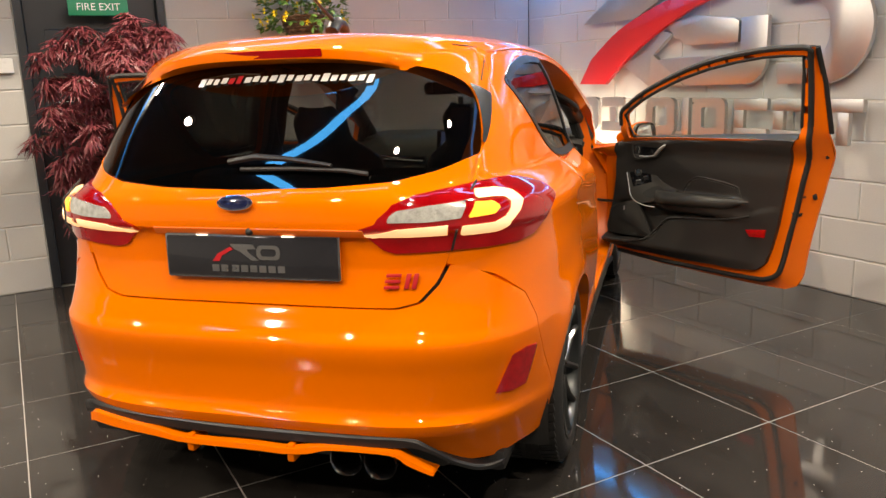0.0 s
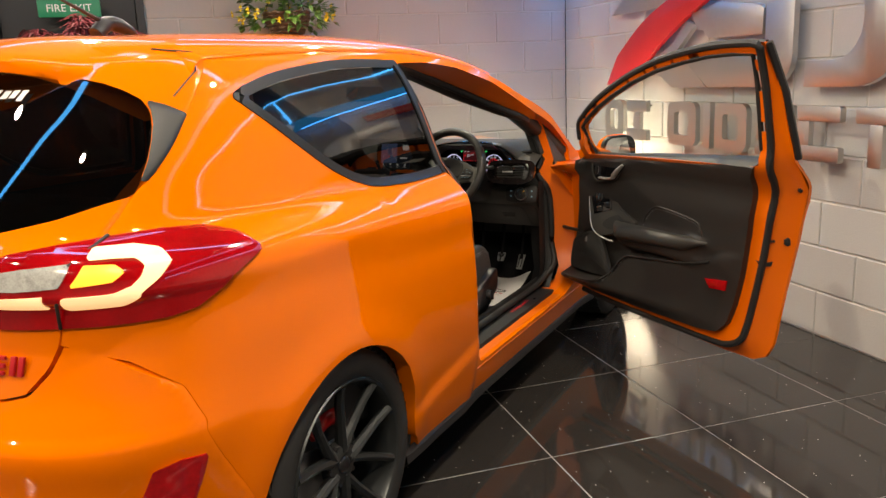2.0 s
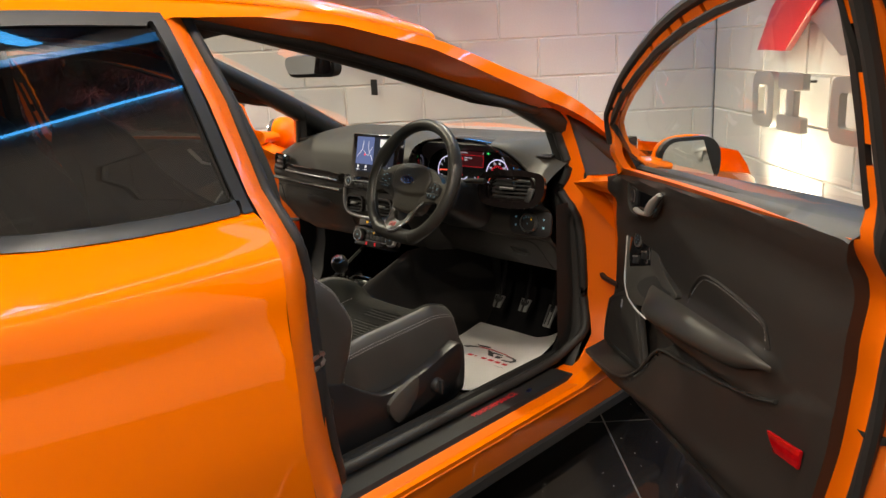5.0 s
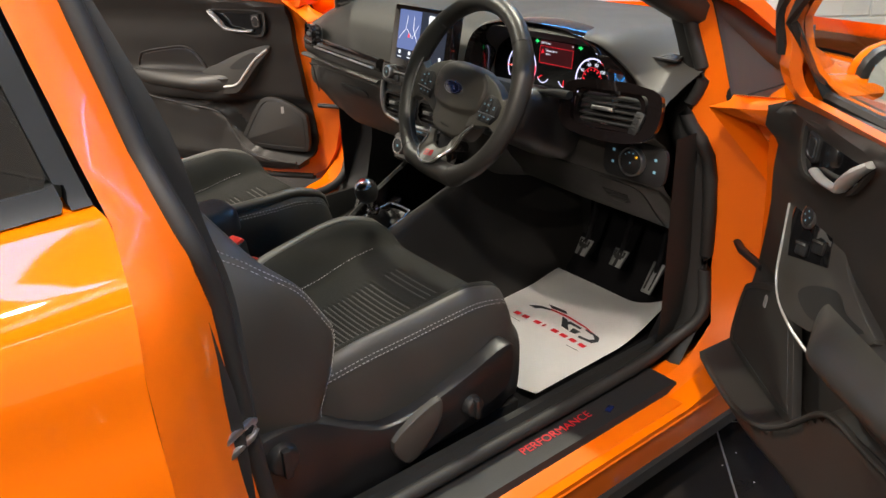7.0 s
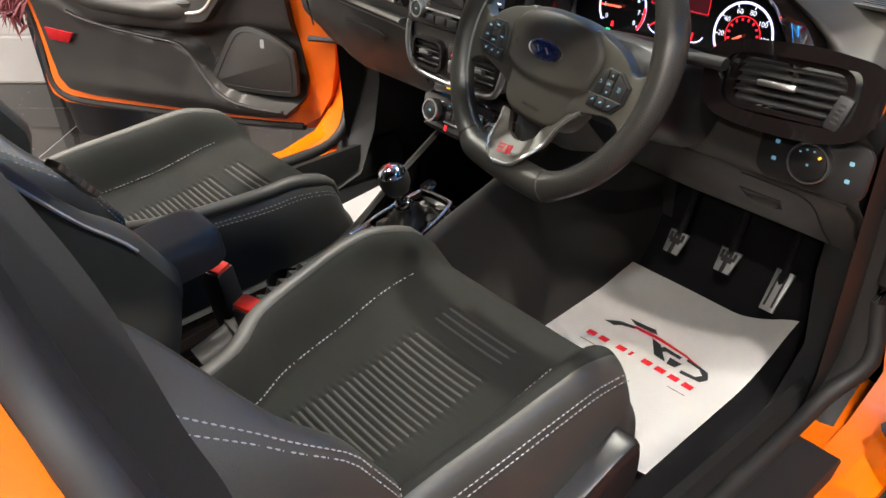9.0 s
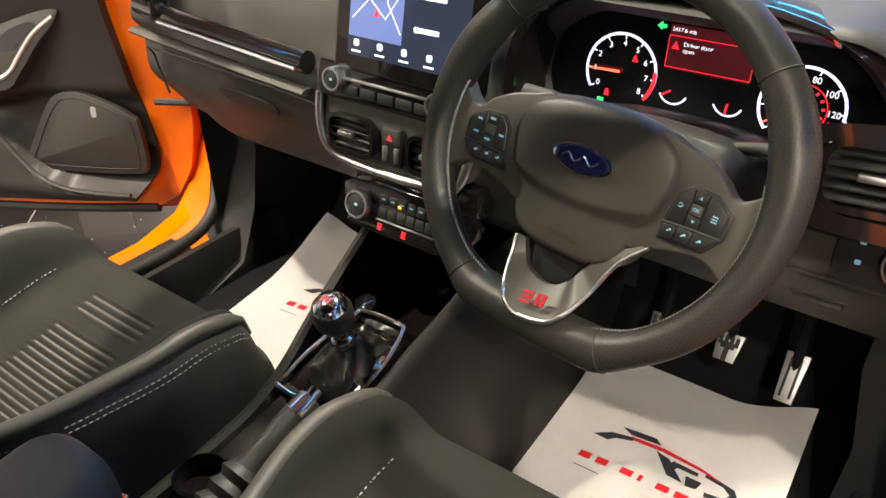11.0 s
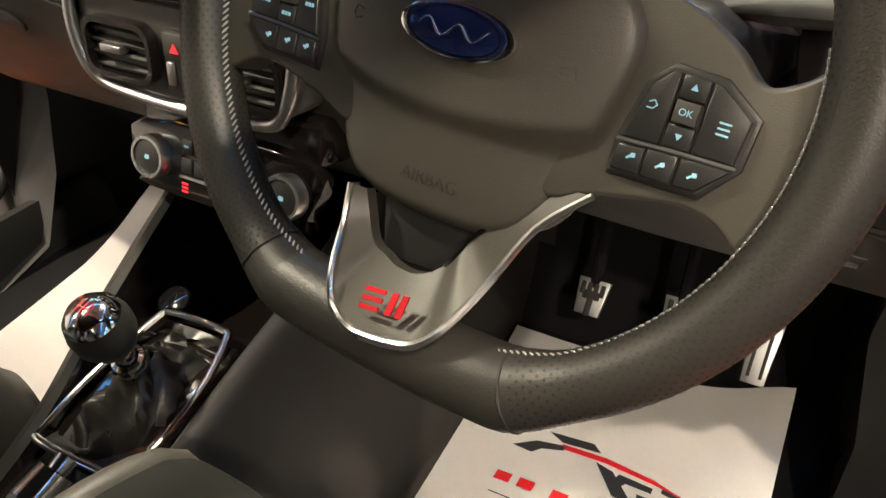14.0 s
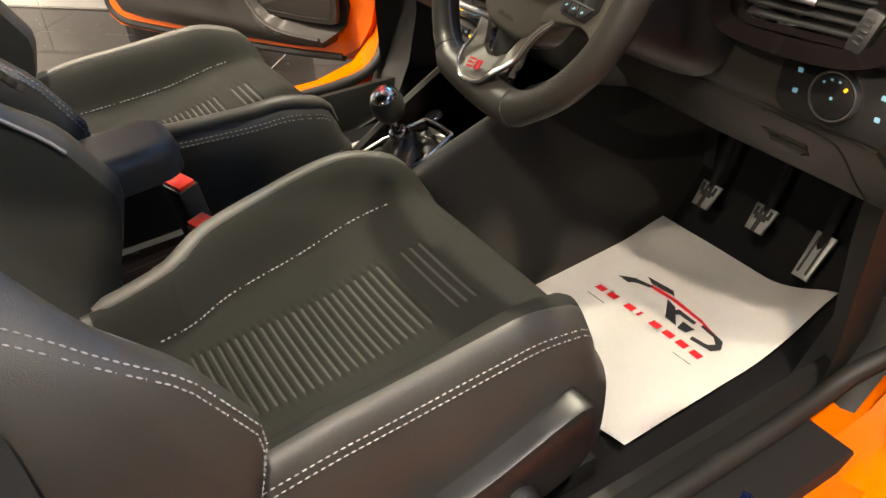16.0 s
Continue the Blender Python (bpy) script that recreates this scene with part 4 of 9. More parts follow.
# ---- wheels ----
def wheel(at, right):
    w = new("wheel")
    w.parent = car
    w.matrix_basis = pose(*at, 0, 90, 0) if right else pose(*at, 0, -90, 0)
    bm = bmesh.new()
    lathe(bm, [(0.229, -0.095), (0.245, -0.104), (0.27, -0.106), (0.292, -0.098), (0.303, -0.086), (0.308, -0.06), (0.309, 0.0), (0.308, 0.06), (0.303, 0.086), (0.292, 0.098), (0.27, 0.106), (0.245, 0.104), (0.229, 0.095)], closed=True, seg=72)
    for k in range(60):
        for z in (-0.062, 0.062):
            box(bm, 0.3045, 0.3105, -0.0115, 0.0115, z - 0.026, z + 0.026, 0.0, pose(0, 0, 0, 0, 0, 6 * k) @ pose(0, 0, 0, 14 if z > 0 else -14, 0, 0))
    for r in (-0.022, 0.0, 0.022):
        lathe(bm, [(0.306, r - 0.008), (0.3105, r - 0.008), (0.3105, r + 0.008), (0.306, r + 0.008)], seg=72)
    part("tyre", bm, TYRE, w, angle=30)
    bm = bmesh.new()
    lathe(bm, [(0.229, 0.092), (0.234, 0.099), (0.231, 0.104), (0.224, 0.100), (0.217, 0.085), (0.213, 0.05), (0.206, 0.0), (0.208, -0.095), (0.229, -0.095)], seg=72)
    cyl(bm, 0.062, 0.05, 0.03, pose(0, 0, 0.045), 40, 0.006)
    for k in range(5):
        for s in (-1, 1):
            m = pose(0, 0, 0, 0, 0, 72 * k + 18 + 17 * s)
            tube(bm, [m @ Vector(p) for p in ((0.035, -0.012 * s, 0.062), (0.10, -0.006 * s, 0.068), (0.17, 0.004 * s, 0.076), (0.222, 0.012 * s, 0.088))], [0.016, 0.0125, 0.011, 0.012], 8, flat=1.3)
    part("rim", bm, ALLOY, w, angle=35)
    bm = bmesh.new()
    cyl(bm, 0.026, 0.022, 0.01, pose(0, 0, 0.071), 24, 0.003)
    part("hub_cap", bm, GLOSS, w)
    for k in range(5):
        bm = bmesh.new()
        cyl(bm, 0.009, 0.008, 0.012, pose(0.052 * math.cos(radians(72 * k + 54)), 0.052 * math.sin(radians(72 * k + 54)), 0.062), 6)
        part("wheel_nut", bm, BLACK, w)
    bm = bmesh.new()
    cyl(bm, 0.135, 0.135, 0.014, pose(0, 0, 0.005), 48, 0.002)
    part("brake_disc", bm, SATIN, w)
    bm = bmesh.new()
    tube(bm, [(0.122 * math.cos(radians(a)), 0.122 * math.sin(radians(a)), 0.024) for a in lin(146, 216, 12)], [0.018] + [0.026] * 10 + [0.018], 10, flat=1.0)
    part("brake_caliper", bm, RED, w, "red brake caliper")
    return w


for x, y in ((0.725, 0.0), (-0.725, 0.0), (0.725, 2.49), (-0.725, 2.49)):
    wheel((x, y, 0.3105), x > 0)
for x in (1, -1):
    for yc in (0.0, 2.49):
        bm = bmesh.new()
        v, f = grid_mesh(lambda a, u: (x * (0.80 - u), yc + 0.352 * math.cos(a), 0.305 + 0.352 * math.sin(a)), lin(-0.35, math.pi + 0.35, 30), (0.0, 0.06, 0.28))
        raw("wheel_arch_liner", v, f, RUBBER, car)

# ---- doors ----
DOOR = [(1.955, 0.885), (1.957, 0.72), (1.955, 0.6), (1.95, 0.5), (1.93, 0.40), (1.89, 0.32), (1.83, 0.285), (1.6, 0.268), (1.3, 0.262), (1.0, 0.258), (0.87, 0.262), (0.82, 0.285), (0.80, 0.33), (0.795, 0.42), (0.785, 0.52), (0.765, 0.62), (0.745, 0.70), (0.725, 0.78), (0.70, 0.88), (0.683, 0.96), (0.685, 1.02), (0.688, 1.10), (0.69, 1.20), (0.692, 1.30), (0.697, 1.345), (0.8, 1.352), (0.9, 1.350), (1.05, 1.335), (1.2, 1.308), (1.35, 1.268), (1.5, 1.215), (1.62, 1.163), (1.72, 1.105), (1.775, 1.065), (1.785, 1.0), (1.79, 0.93), (1.85, 0.90)]
INNER = [(1.935, 0.87), (1.937, 0.72), (1.935, 0.6), (1.93, 0.5), (1.912, 0.41), (1.875, 0.345), (1.82, 0.315), (1.6, 0.305), (1.3, 0.302), (1.03, 0.302), (0.945, 0.312), (0.90, 0.34), (0.885, 0.38), (0.875, 0.45), (0.862, 0.54), (0.845, 0.62), (0.83, 0.70), (0.812, 0.78), (0.79, 0.88), (0.765, 0.96), (0.757, 1.02), (0.748, 1.10), (0.738, 1.20), (0.727, 1.29), (0.722, 1.335), (0.8, 1.342), (0.9, 1.340), (1.05, 1.325), (1.2, 1.298), (1.35, 1.258), (1.5, 1.205), (1.62, 1.153), (1.715, 1.097), (1.765, 1.058), (1.775, 1.0), (1.78, 0.92), (1.84, 0.885)]
WINDOW = [(1.742, 0.932), (1.4, 0.945), (0.80, 0.958), (0.785, 1.02), (0.772, 1.12), (0.758, 1.22), (0.742, 1.312), (0.82, 1.316), (0.92, 1.313), (1.05, 1.298), (1.2, 1.272), (1.35, 1.233), (1.5, 1.180), (1.62, 1.128), (1.70, 1.082), (1.742, 1.05)]
TRIM = [(1.80, 0.918), (1.6, 0.938), (1.4, 0.952), (1.1, 0.968), (0.80, 0.980), (0.842, 0.92), (0.862, 0.80), (0.885, 0.68), (0.905, 0.56), (0.925, 0.45), (0.945, 0.38), (0.985, 0.345), (1.08, 0.335), (1.4, 0.33), (1.7, 0.335), (1.84, 0.35), (1.895, 0.40), (1.905, 0.45), (1.87, 0.60), (1.85, 0.72), (1.838, 0.86), (1.82, 0.905)]


def smoothstep(a, b, x):
    t = min(max((x - a) / (b - a), 0), 1)
    return t * t * (3 - 2 * t)


LEDGE = curve_of([(0.88, 0.640), (0.99, 0.624), (1.05, 0.592), (1.18, 0.566), (1.44, 0.546), (1.49, 0.525), (1.545, 0.462), (1.60, 0.418), (1.68, 0.398), (1.80, 0.392), (1.92, 0.398)])

TRIMTOP = curve_of([(0.80, 0.980), (1.1, 0.968), (1.4, 0.952), (1.6, 0.938), (1.80, 0.918), (1.92, 0.90)])


def trim_face(y, z):
    """The room side of the door trim: a hollow above, an armrest, a pocket mouth ahead of it and a pocket that stands out below."""
    x = side(y, min(z, 0.90)).x - 0.098
    if z > 0.90:
        x = side(y, 0.90).x - 0.098 - 0.45 * (z - 0.90) + 0.055 * smoothstep(TRIMTOP(y) - 0.035, TRIMTOP(y) + 0.004, z) ** 2
    band = smoothstep(0.672, 0.655, z) * smoothstep(0.555, 0.585, z)
    x -= 0.052 * band * smoothstep(1.02, 1.26, y) * (1 - smoothstep(1.50, 1.60, y))
    line = LEDGE(y)
    x -= (0.008 + 0.032 * smoothstep(1.05, 1.38, y) + 0.030 * smoothstep(1.45, 1.7, y)) * smoothstep(line + 0.006, line - 0.008, z) * smoothstep(0.33, 0.38, z) * smoothstep(0.885, 0.95, y + 0.25 * (z - 0.6))
    mouth = smoothstep(1.47, 1.53, y) * smoothstep(1.88, 1.82, y) * smoothstep(line - 0.004, line + 0.006, z) * smoothstep(0.60, 0.56, z)
    hollow = smoothstep(0.30, 0.0, math.hypot((y - 1.18) / 1.1, (z - 0.83)))
    return Vector((x + 0.012 * hollow + 0.022 * mouth, y, z))


def dashes(bm, path, length=0.006, gap=0.004, r=0.0009, lift=(0, 0, 0)):
    """Stitches along a path."""
    pts = [Vector(p) + Vector(lift) for p in path]
    run, on = 0.0, 0.0
    for a, b in zip(pts, pts[1:]):
        d = (b - a).length
        while on + length <= run + d:
            t0, t1 = max(0, (on - run) / d), (on + length - run) / d
            tube(bm, [a.lerp(b, t0), a.lerp(b, (t0 + t1) / 2), a.lerp(b, t1)], [r * 0.6, r * 1.3, r * 0.6], 5)
            on += length + gap
        run += d
    return bm


def car_door(right, angle):
    mir = not right
    s = 1 if right else -1
    d = new("door")
    d.parent = car
    d["label"] = "open orange car door with black inner trim"
    d.matrix_basis = Matrix.Translation((0.80 * s, 1.95, 0)) @ Matrix.Rotation(radians(angle * s), 4, "Z") @ Matrix.Translation((-0.80 * s, -1.95, 0))
    F = Matrix.Diagonal((s, 1, 1, 1))
    sheet("door_skin", skin, to_q(DOOR), PAINT, d, 0.016, holes=[to_q(WINDOW)], lip=0.012, mirror=mir)

    def inner(y, z):
        return side(y, z) + Vector((-0.072 + 0.038 * smoothstep(0.93, 1.02, z), 0, 0))

    sheet("inner_panel", inner, INNER, PAINT_IN, d, 0.016, holes=[WINDOW], lip=0.02, inward=(1, 0, 0), mirror=mir)
    n = len(DOOR)
    va = [F @ (skin(*to_q([p])[0]) + Vector((-0.012, 0, 0))) for p in DOOR]
    vb = [F @ (inner(*p) + Vector((0.0, 0, 0))) for p in INNER]
    vm = []
    for k in range(n):
        p, q = va[k], vb[k]
        m = p.lerp(q, 0.5)
        m.x += 0.016 * s
        vm.append(m)
    rows = [va, vm, vb]
    verts = [p for r in rows for p in r]
    faces = [(r * n + k, r * n + (k + 1) % n, (r + 1) * n + (k + 1) % n, (r + 1) * n + k) for r in range(2) for k in range(n)]
    raw("shut_face", verts, faces, PAINT_IN, d, angle=60)
    bm = bmesh.new()
    sp = smooth_path([F @ (inner(*p) + Vector((0.004, -0.008 if p[0] < 1.2 else 0, 0.004 if p[1] > 1.0 else -0.004))) for p in INNER[6:-2]], 3)
    tube(bm, sp, 0.0125, 8)
    part("door_seal", bm, RUBBER, d, "black rubber door seal")
    tr = sheet("trim_panel", trim_face, TRIM if right else [(y - 0.06 * smoothstep(1.72, 1.9, y), z) for y, z in TRIM], TRIMMAT, d, 0.013, lip=0.072, inward=(1, 0, 0), mirror=mir)
    # belt line strip, window and its runner
    sheet("window", lambda y, z: side(y, z) + Vector((-0.026, 0, 0)), WINDOW, CLEAR, d, 0.05, lip=0, mirror=mir, label="clear side window")
    bm = bmesh.new()
    ring_pts = [F @ (side(*p) + Vector((-0.03, 0, 0))) for p in WINDOW]
    tube(bm, ring_pts, 0.009, 6, True)
    part("window_runner", bm, RUBBER, d)
    bm = bmesh.new()
    tube(bm, [F @ (side(y, z) + Vector((0.004, 0, 0.0))) for y, z in [(0.70, 1.345), (0.8, 1.35), (0.9, 1.348), (1.05, 1.333), (1.2, 1.306), (1.35, 1.266), (1.5, 1.213), (1.62, 1.161), (1.72, 1.103), (1.775, 1.063)]], 0.008, 6)
    tube(bm, [F @ (side(y, z) + Vector((0.002, -0.004, 0))) for y, z in [(0.683, 0.99), (0.686, 1.1), (0.69, 1.2), (0.697, 1.345)]], 0.012, 6)
    part("frame_trim", bm, BLACK, d)
    # armrest pad with its leather top and stitched insert
    v, f = grid_mesh(lambda u, w: F @ Vector((0.722 - 0.064 * math.sin(w) * min(1, 0.02 + 2.2 * (1 - u) - 1.2 * (1 - u) ** 2, 0.05 + 4 * u - 2 * u * u if not right else 5 * u + 0.25), 1.56 - 0.52 * u, 0.632 + (0.036 - 0.008 * u - 0.022 * smoothstep(0.75, 1.0, u)) * math.cos(w) + 0.012 * u + 0.014 * smoothstep(0.7, 1.0, u))), lin(0, 1, 30), lin(0, math.pi, 14))
    raw("armrest", v, f, LEATHER, d)
    for nm, inset_, mat in (("insert_piping", 0.0, TRIMMAT), ("stitching", 0.012, STITCH)):
        bm = bmesh.new()
        line = smooth_path([trim_face(1.25 + (y - 1.25) * (1 - 3 * inset_), z - inset_ * 0.7) + Vector((-0.002, 0, 0)) for y, z in ((1.414, 0.677), (1.39, 0.718), (1.337, 0.752), (1.24, 0.745), (1.127, 0.725), (1.105, 0.705), (1.093, 0.674))], 6)
        if inset_:
            dashes(bm, [F @ p for p in line], 0.005, 0.003, 0.0008)
        else:
            tube(bm, [F @ p for p in line], 0.0035, 6)
        part(nm, bm, mat, d)
    # switch panel with the grab cup behind the switches, and the satin strip along its edge
    PM_ = F @ axes((0.742 if right else 0.728, 1.6, 0.72), (0, -1, 0), (0.22, 0, 1))
    to_p = lambda pts: [(1.6 - y, (z - 0.72) * 1.024) for y, z in pts]
    PANEL = to_p([(p.x, p.y) for p in smooth_path([(1.705, 0.770), (1.66, 0.766), (1.575, 0.740), (1.49, 0.705), (1.42, 0.675), (1.41, 0.640), (1.46, 0.606), (1.56, 0.606), (1.60, 0.640), (1.65, 0.700), (1.695, 0.745)] if not right else [(1.778, 0.752), (1.735, 0.785), (1.655, 0.800), (1.606, 0.775), (1.555, 0.722), (1.48, 0.690), (1.44, 0.672), (1.50, 0.636), (1.62, 0.596), (1.70, 0.602), (1.745, 0.675)], 4, True)])
    bm = bmesh.new()
    slab(bm, PANEL, -0.03, PM_)
    slab(bm, PANEL, 0.006, PM_, 0.003)
    part("switch_panel", bm, SOFT, d)
    bm = bmesh.new()
    slab(bm, to_p([(p.x, p.y) for p in smooth_path([(1.595, 0.690), (1.62, 0.712), (1.655, 0.738), (1.635, 0.745), (1.58, 0.722), (1.54, 0.690)] if not right else [(1.645, 0.638), (1.622, 0.664), (1.556, 0.689), (1.515, 0.674), (1.465, 0.672), (1.535, 0.638), (1.60, 0.624)], 4, True)]), 0.0012, PM_ @ pose(0, 0, 0.0062))
    part("grab_recess", bm, RUBBER, d)
    bm = bmesh.new()
    tube(bm, [PM_ @ Vector((x, y, 0.006)) for x, y in to_p([(p.x, p.y) for p in smooth_path([(1.695, 0.757), (1.645, 0.722), (1.605, 0.676), (1.575, 0.642), (1.53, 0.628), (1.38, 0.622)] if not right else [(1.772, 0.742), (1.752, 0.69), (1.728, 0.632), (1.69, 0.600), (1.63, 0.584), (1.56, 0.580)], 6)])], 0.0024 if right else 0.005, 8)
    part("grip_trim", bm, HANDLEMAT, d, "satin silver trim strip")
    if right:
        bm = bmesh.new()
        slab(bm, to_p([(1.752, 0.738), (1.735, 0.772), (1.66, 0.786), (1.625, 0.765), (1.60, 0.705), (1.715, 0.672)]), 0.0016, PM_ @ pose(0, 0, 0.006), 0.0006)
        part("switch_plate", bm, GLOSS, d)
        m = PM_ @ pose(1.6 - 1.694, (0.750 - 0.72) * 1.024, 0.0072)
        bm = bmesh.new()
        lathe(bm, [(0.0205, 0), (0.0205, 0.005), (0.0175, 0.006), (0.0170, 0.0)], m, 32)
        part("mirror_switch_ring", bm, SILVER, d)
        bm = bmesh.new()
        cyl(bm, 0.0170, 0.0155, 0.0065, m, 28, 0.001)
        part("mirror_switch", bm, BLACK, d)
        bm = bmesh.new()
        for k in range(4):
            box(bm, -0.0018, 0.0018, -0.0010, 0.0010, 0, 0.0004, 0, m @ pose(0.008 * math.cos(k * 1.5708), 0.008 * math.sin(k * 1.5708), 0.0066))
        tagged(part("mirror_switch_legends", bm, ICEBLUE, d), kind="stuff")
        for y, z in ((1.680, 0.700), (1.637, 0.722)):
            bm = bmesh.new()
            box(bm, -0.016, 0.016, -0.011, 0.011, 0, 0.007, 0.003, PM_ @ pose(1.6 - y, (z - 0.72) * 1.024, 0.0065, 0, 0, 12))
            part("window_switch", bm, BLACK, d)
            bm = bmesh.new()
            box(bm, -0.015, 0.015, 0.006, 0.010, 0.007, 0.0082, 0.0005, PM_ @ pose(1.6 - y, (z - 0.72) * 1.024, 0.0065, 0, 0, 12))
            part("window_switch_edge", bm, SILVER, d)
    # inner handle in its bowl, with the lock switch ahead of the lever
    yh = 1.615 if right else 1.595
    HMX = F @ axes(trim_face(yh, 0.868 if right else 0.850) + Vector((-0.006, 0, 0)), (0, -1, 0), (0, 0, 1))
    bm = bmesh.new()
    ol = [(p.x, p.y) for p in smooth_path([(-0.112, 0.015), (-0.10, 0.036), (-0.02, 0.044), (0.06, 0.044), (0.112, 0.040), (0.10, 0.022), (0.058, -0.026), (0.02, -0.036), (-0.075, -0.050), (-0.106, -0.030)], 5, True)]
    il = [(x * 0.92, y * 0.86) for x, y in ol]
    ring(bm, ol, il, 0.008, HMX)
    part("bowl_rim", bm, SOFT, d)
    bm = bmesh.new()
    slab(bm, il, 0.001, HMX)
    part("handle_bowl", bm, GLOSS, d)
    bm = bmesh.new()
    tube(bm, smooth_path([HMX @ Vector(p) for p in ((-0.055, -0.030, 0.006), (-0.01, -0.030, 0.013), (0.045, -0.022, 0.018), (0.060, -0.008, 0.020), (0.085, 0.016, 0.020), (0.110, 0.036, 0.016))], 4), [0.0085] * 8 + [0.0105] * 4 + [0.013] * 5 + [0.012, 0.011, 0.010, 0.009], 12, flat=0.6)
    part("door_handle", bm, HANDLEMAT, d, "satin chrome inner door handle")
    bm = bmesh.new()
    slab(bm, rounded(0.036, 0.046, 0.010), 0.006, HMX @ pose(-0.072, 0.002, 0.001, 0, 0, -8), 0.002)
    part("lock_switch", bm, BLACK, d)
    bm = bmesh.new()
    ring(bm, rounded(0.024, 0.034, 0.008), rounded(0.020, 0.030, 0.007), 0.001, HMX @ pose(-0.072, 0.002, 0.007, 0, 0, -8))
    part("lock_switch_edge", bm, SILVER, d)
    # pocket rim, and the speaker grille ahead of the armrest
    bm = bmesh.new()
    po = [trim_face(y, LEDGE(y) - 0.012) + Vector((-0.002, 0, 0.008)) for y in ((1.85, 1.80) if right else (1.81, 1.79)) + (1.75, 1.70, 1.65, 1.60, 1.57, 1.545, 1.52, 1.49, 1.45, 1.35, 1.2, 1.10, 1.04)]
    tube(bm, [F @ p for p in smooth_path(po, 4)], 0.006, 8, flat=0.8)
    part("pocket_rim", bm, TRIMMAT, d)
    bm = bmesh.new()
    gy_ = 0.05 if right else 0.0
    gm = F @ axes((0.735, 1.70 + gy_, 0.50), (0, -1, 0.0), (0.12, 0, 1))
    GO = [(-p.x, p.y) for p in smooth_path([(-0.165, -0.082), (-0.155, -0.06), (-0.095, 0.040), (-0.055, 0.085), (0.0, 0.092), (0.060, 0.072), (0.110, 0.045), (0.126, 0.02), (0.130, -0.075), (0.09, -0.092), (-0.08, -0.09)], 4, True)]
    slab(bm, GO, 0.016, gm @ pose(0, 0, -0.004), 0.006)
    part("speaker_grille", bm, TRIMMAT, d)
    bm = bmesh.new()
    tube(bm, [gm @ Vector((x * 0.86 - 0.002, y * 0.86, 0.0125)) for x, y in GO], 0.0012, 5, True)
    part("grille_groove", bm, RUBBER, d)
    bm = bmesh.new()
    slab(bm, rounded(0.012, 0.024, 0.004), 0.0008, gm @ pose(-0.028, 0.050, 0.0122))
    part("speaker_mark", bm, PRINTGREY, d)
    bm = bmesh.new()
    slab(bm, [(-0.055, 0.008), (0.052, 0.02), (0.045, -0.018), (-0.03, -0.024)], 0.006, F @ axes(trim_face(1.0, 0.52) + Vector((-0.002 if right else -0.008, 0, 0)), (0, -1, 0), (0, 0, 1)), 0.002)
    part("red_reflector", bm, REFLECTOR, d, "red plastic door reflector")
    # latch slot, plugs and holes on the shut face
    def shut(k, f=0.5, off=0.003):
        p = va[k].lerp(vb[k], f)
        p.x += (0.016 - abs(f - 0.5) * 0.03) * s
        p.y -= off
        return p

    def plug(nm, z, f, r, mat, sides=6):
        k = min(range(12, 22), key=lambda j: abs(va[j].z - z))
        c = shut(k, f)
        nrm = Vector((-0.45 * s, -0.9, 0))
        b = bmesh.new()
        cyl(b, r, r * 0.85, 0.006, Matrix.Translation(c) @ nrm.to_track_quat("Z", "Y").to_matrix().to_4x4(), sides, 0.001)
        part(nm, b, mat, d)

    plug("plug", 0.68, 0.38, 0.016, RUBBER, 6)
    plug("plug", 0.85, 0.33, 0.009, RUBBER, 12)
    for z, f in ((0.71, 0.86), (0.72, 0.78), (0.735, 0.85), (0.63, 0.88)):
        plug("latch_screw", z, f, 0.005, BLACK, 8)
    bm = bmesh.new()
    c = shut(15, 0.92, 0.004)
    slab(bm, [(-0.028, 0.012), (-0.01, 0.004), (0.015, 0.003), (0.03, 0.008), (0.024, -0.01), (-0.01, -0.014)], 0.004, Matrix.Translation(c) @ axes((0, 0, 0), (0.8 * s, -0.45, 0), (0, 0, 1)), 0.001)
    part("latch_slot", bm, RUBBER, d)
    # wing mirror
    mm = F @ axes((0.93, 1.83, 0.925), (1, 0, 0), (0, 1, 0))
    bm = bmesh.new()
    b = bmesh.new()
    bmesh.ops.create_uvsphere(b, u_segments=24, v_segments=14, radius=1)
    for v in b.verts:
        x, y, z = v.co
        v.co = Vector((0.098 * math.copysign(abs(x) ** 0.75, x), 0.06 * y if y > 0 else 0.022 * y, 0.074 * math.copysign(abs(z) ** 0.8, z)))
    join(bm, b, mm)
    tube(bm, [F @ Vector(p) for p in ((0.75, 1.80, 0.925), (0.80, 1.815, 0.922), (0.87, 1.83, 0.92))], [0.05, 0.038, 0.035], 10, flat=0.7)
    shell = part("mirror_housing", bm, PAINT, d)
    bm = bmesh.new()
    slab(bm, [(p[0], p[1]) for p in rounded(0.185, 0.138, 0.055)], 0.02, F @ axes((0.93, 1.826, 0.925), (1, 0, 0), (0, 0, 1)), 0.004)
    part("mirror_rim", bm, BLACK, d)
    bm = bmesh.new()
    slab(bm, [(p[0], p[1]) for p in rounded(0.165, 0.118, 0.047)], 0.003, F @ axes((0.93, 1.8055, 0.925), (1, 0.06, 0), (0, 0.02, 1)), 0.001)
    part("mirror_glass", bm, MIRROR, d, "mirror glass")
    for z in (0.42, 0.75):
        bm = bmesh.new()
        box(bm, -0.016, 0.016, -0.02, 0.03, -0.03, 0.03, 0.006, F @ pose(0.785, 1.955, z))
        part("hinge", bm, PAINT_IN, d)
    return d


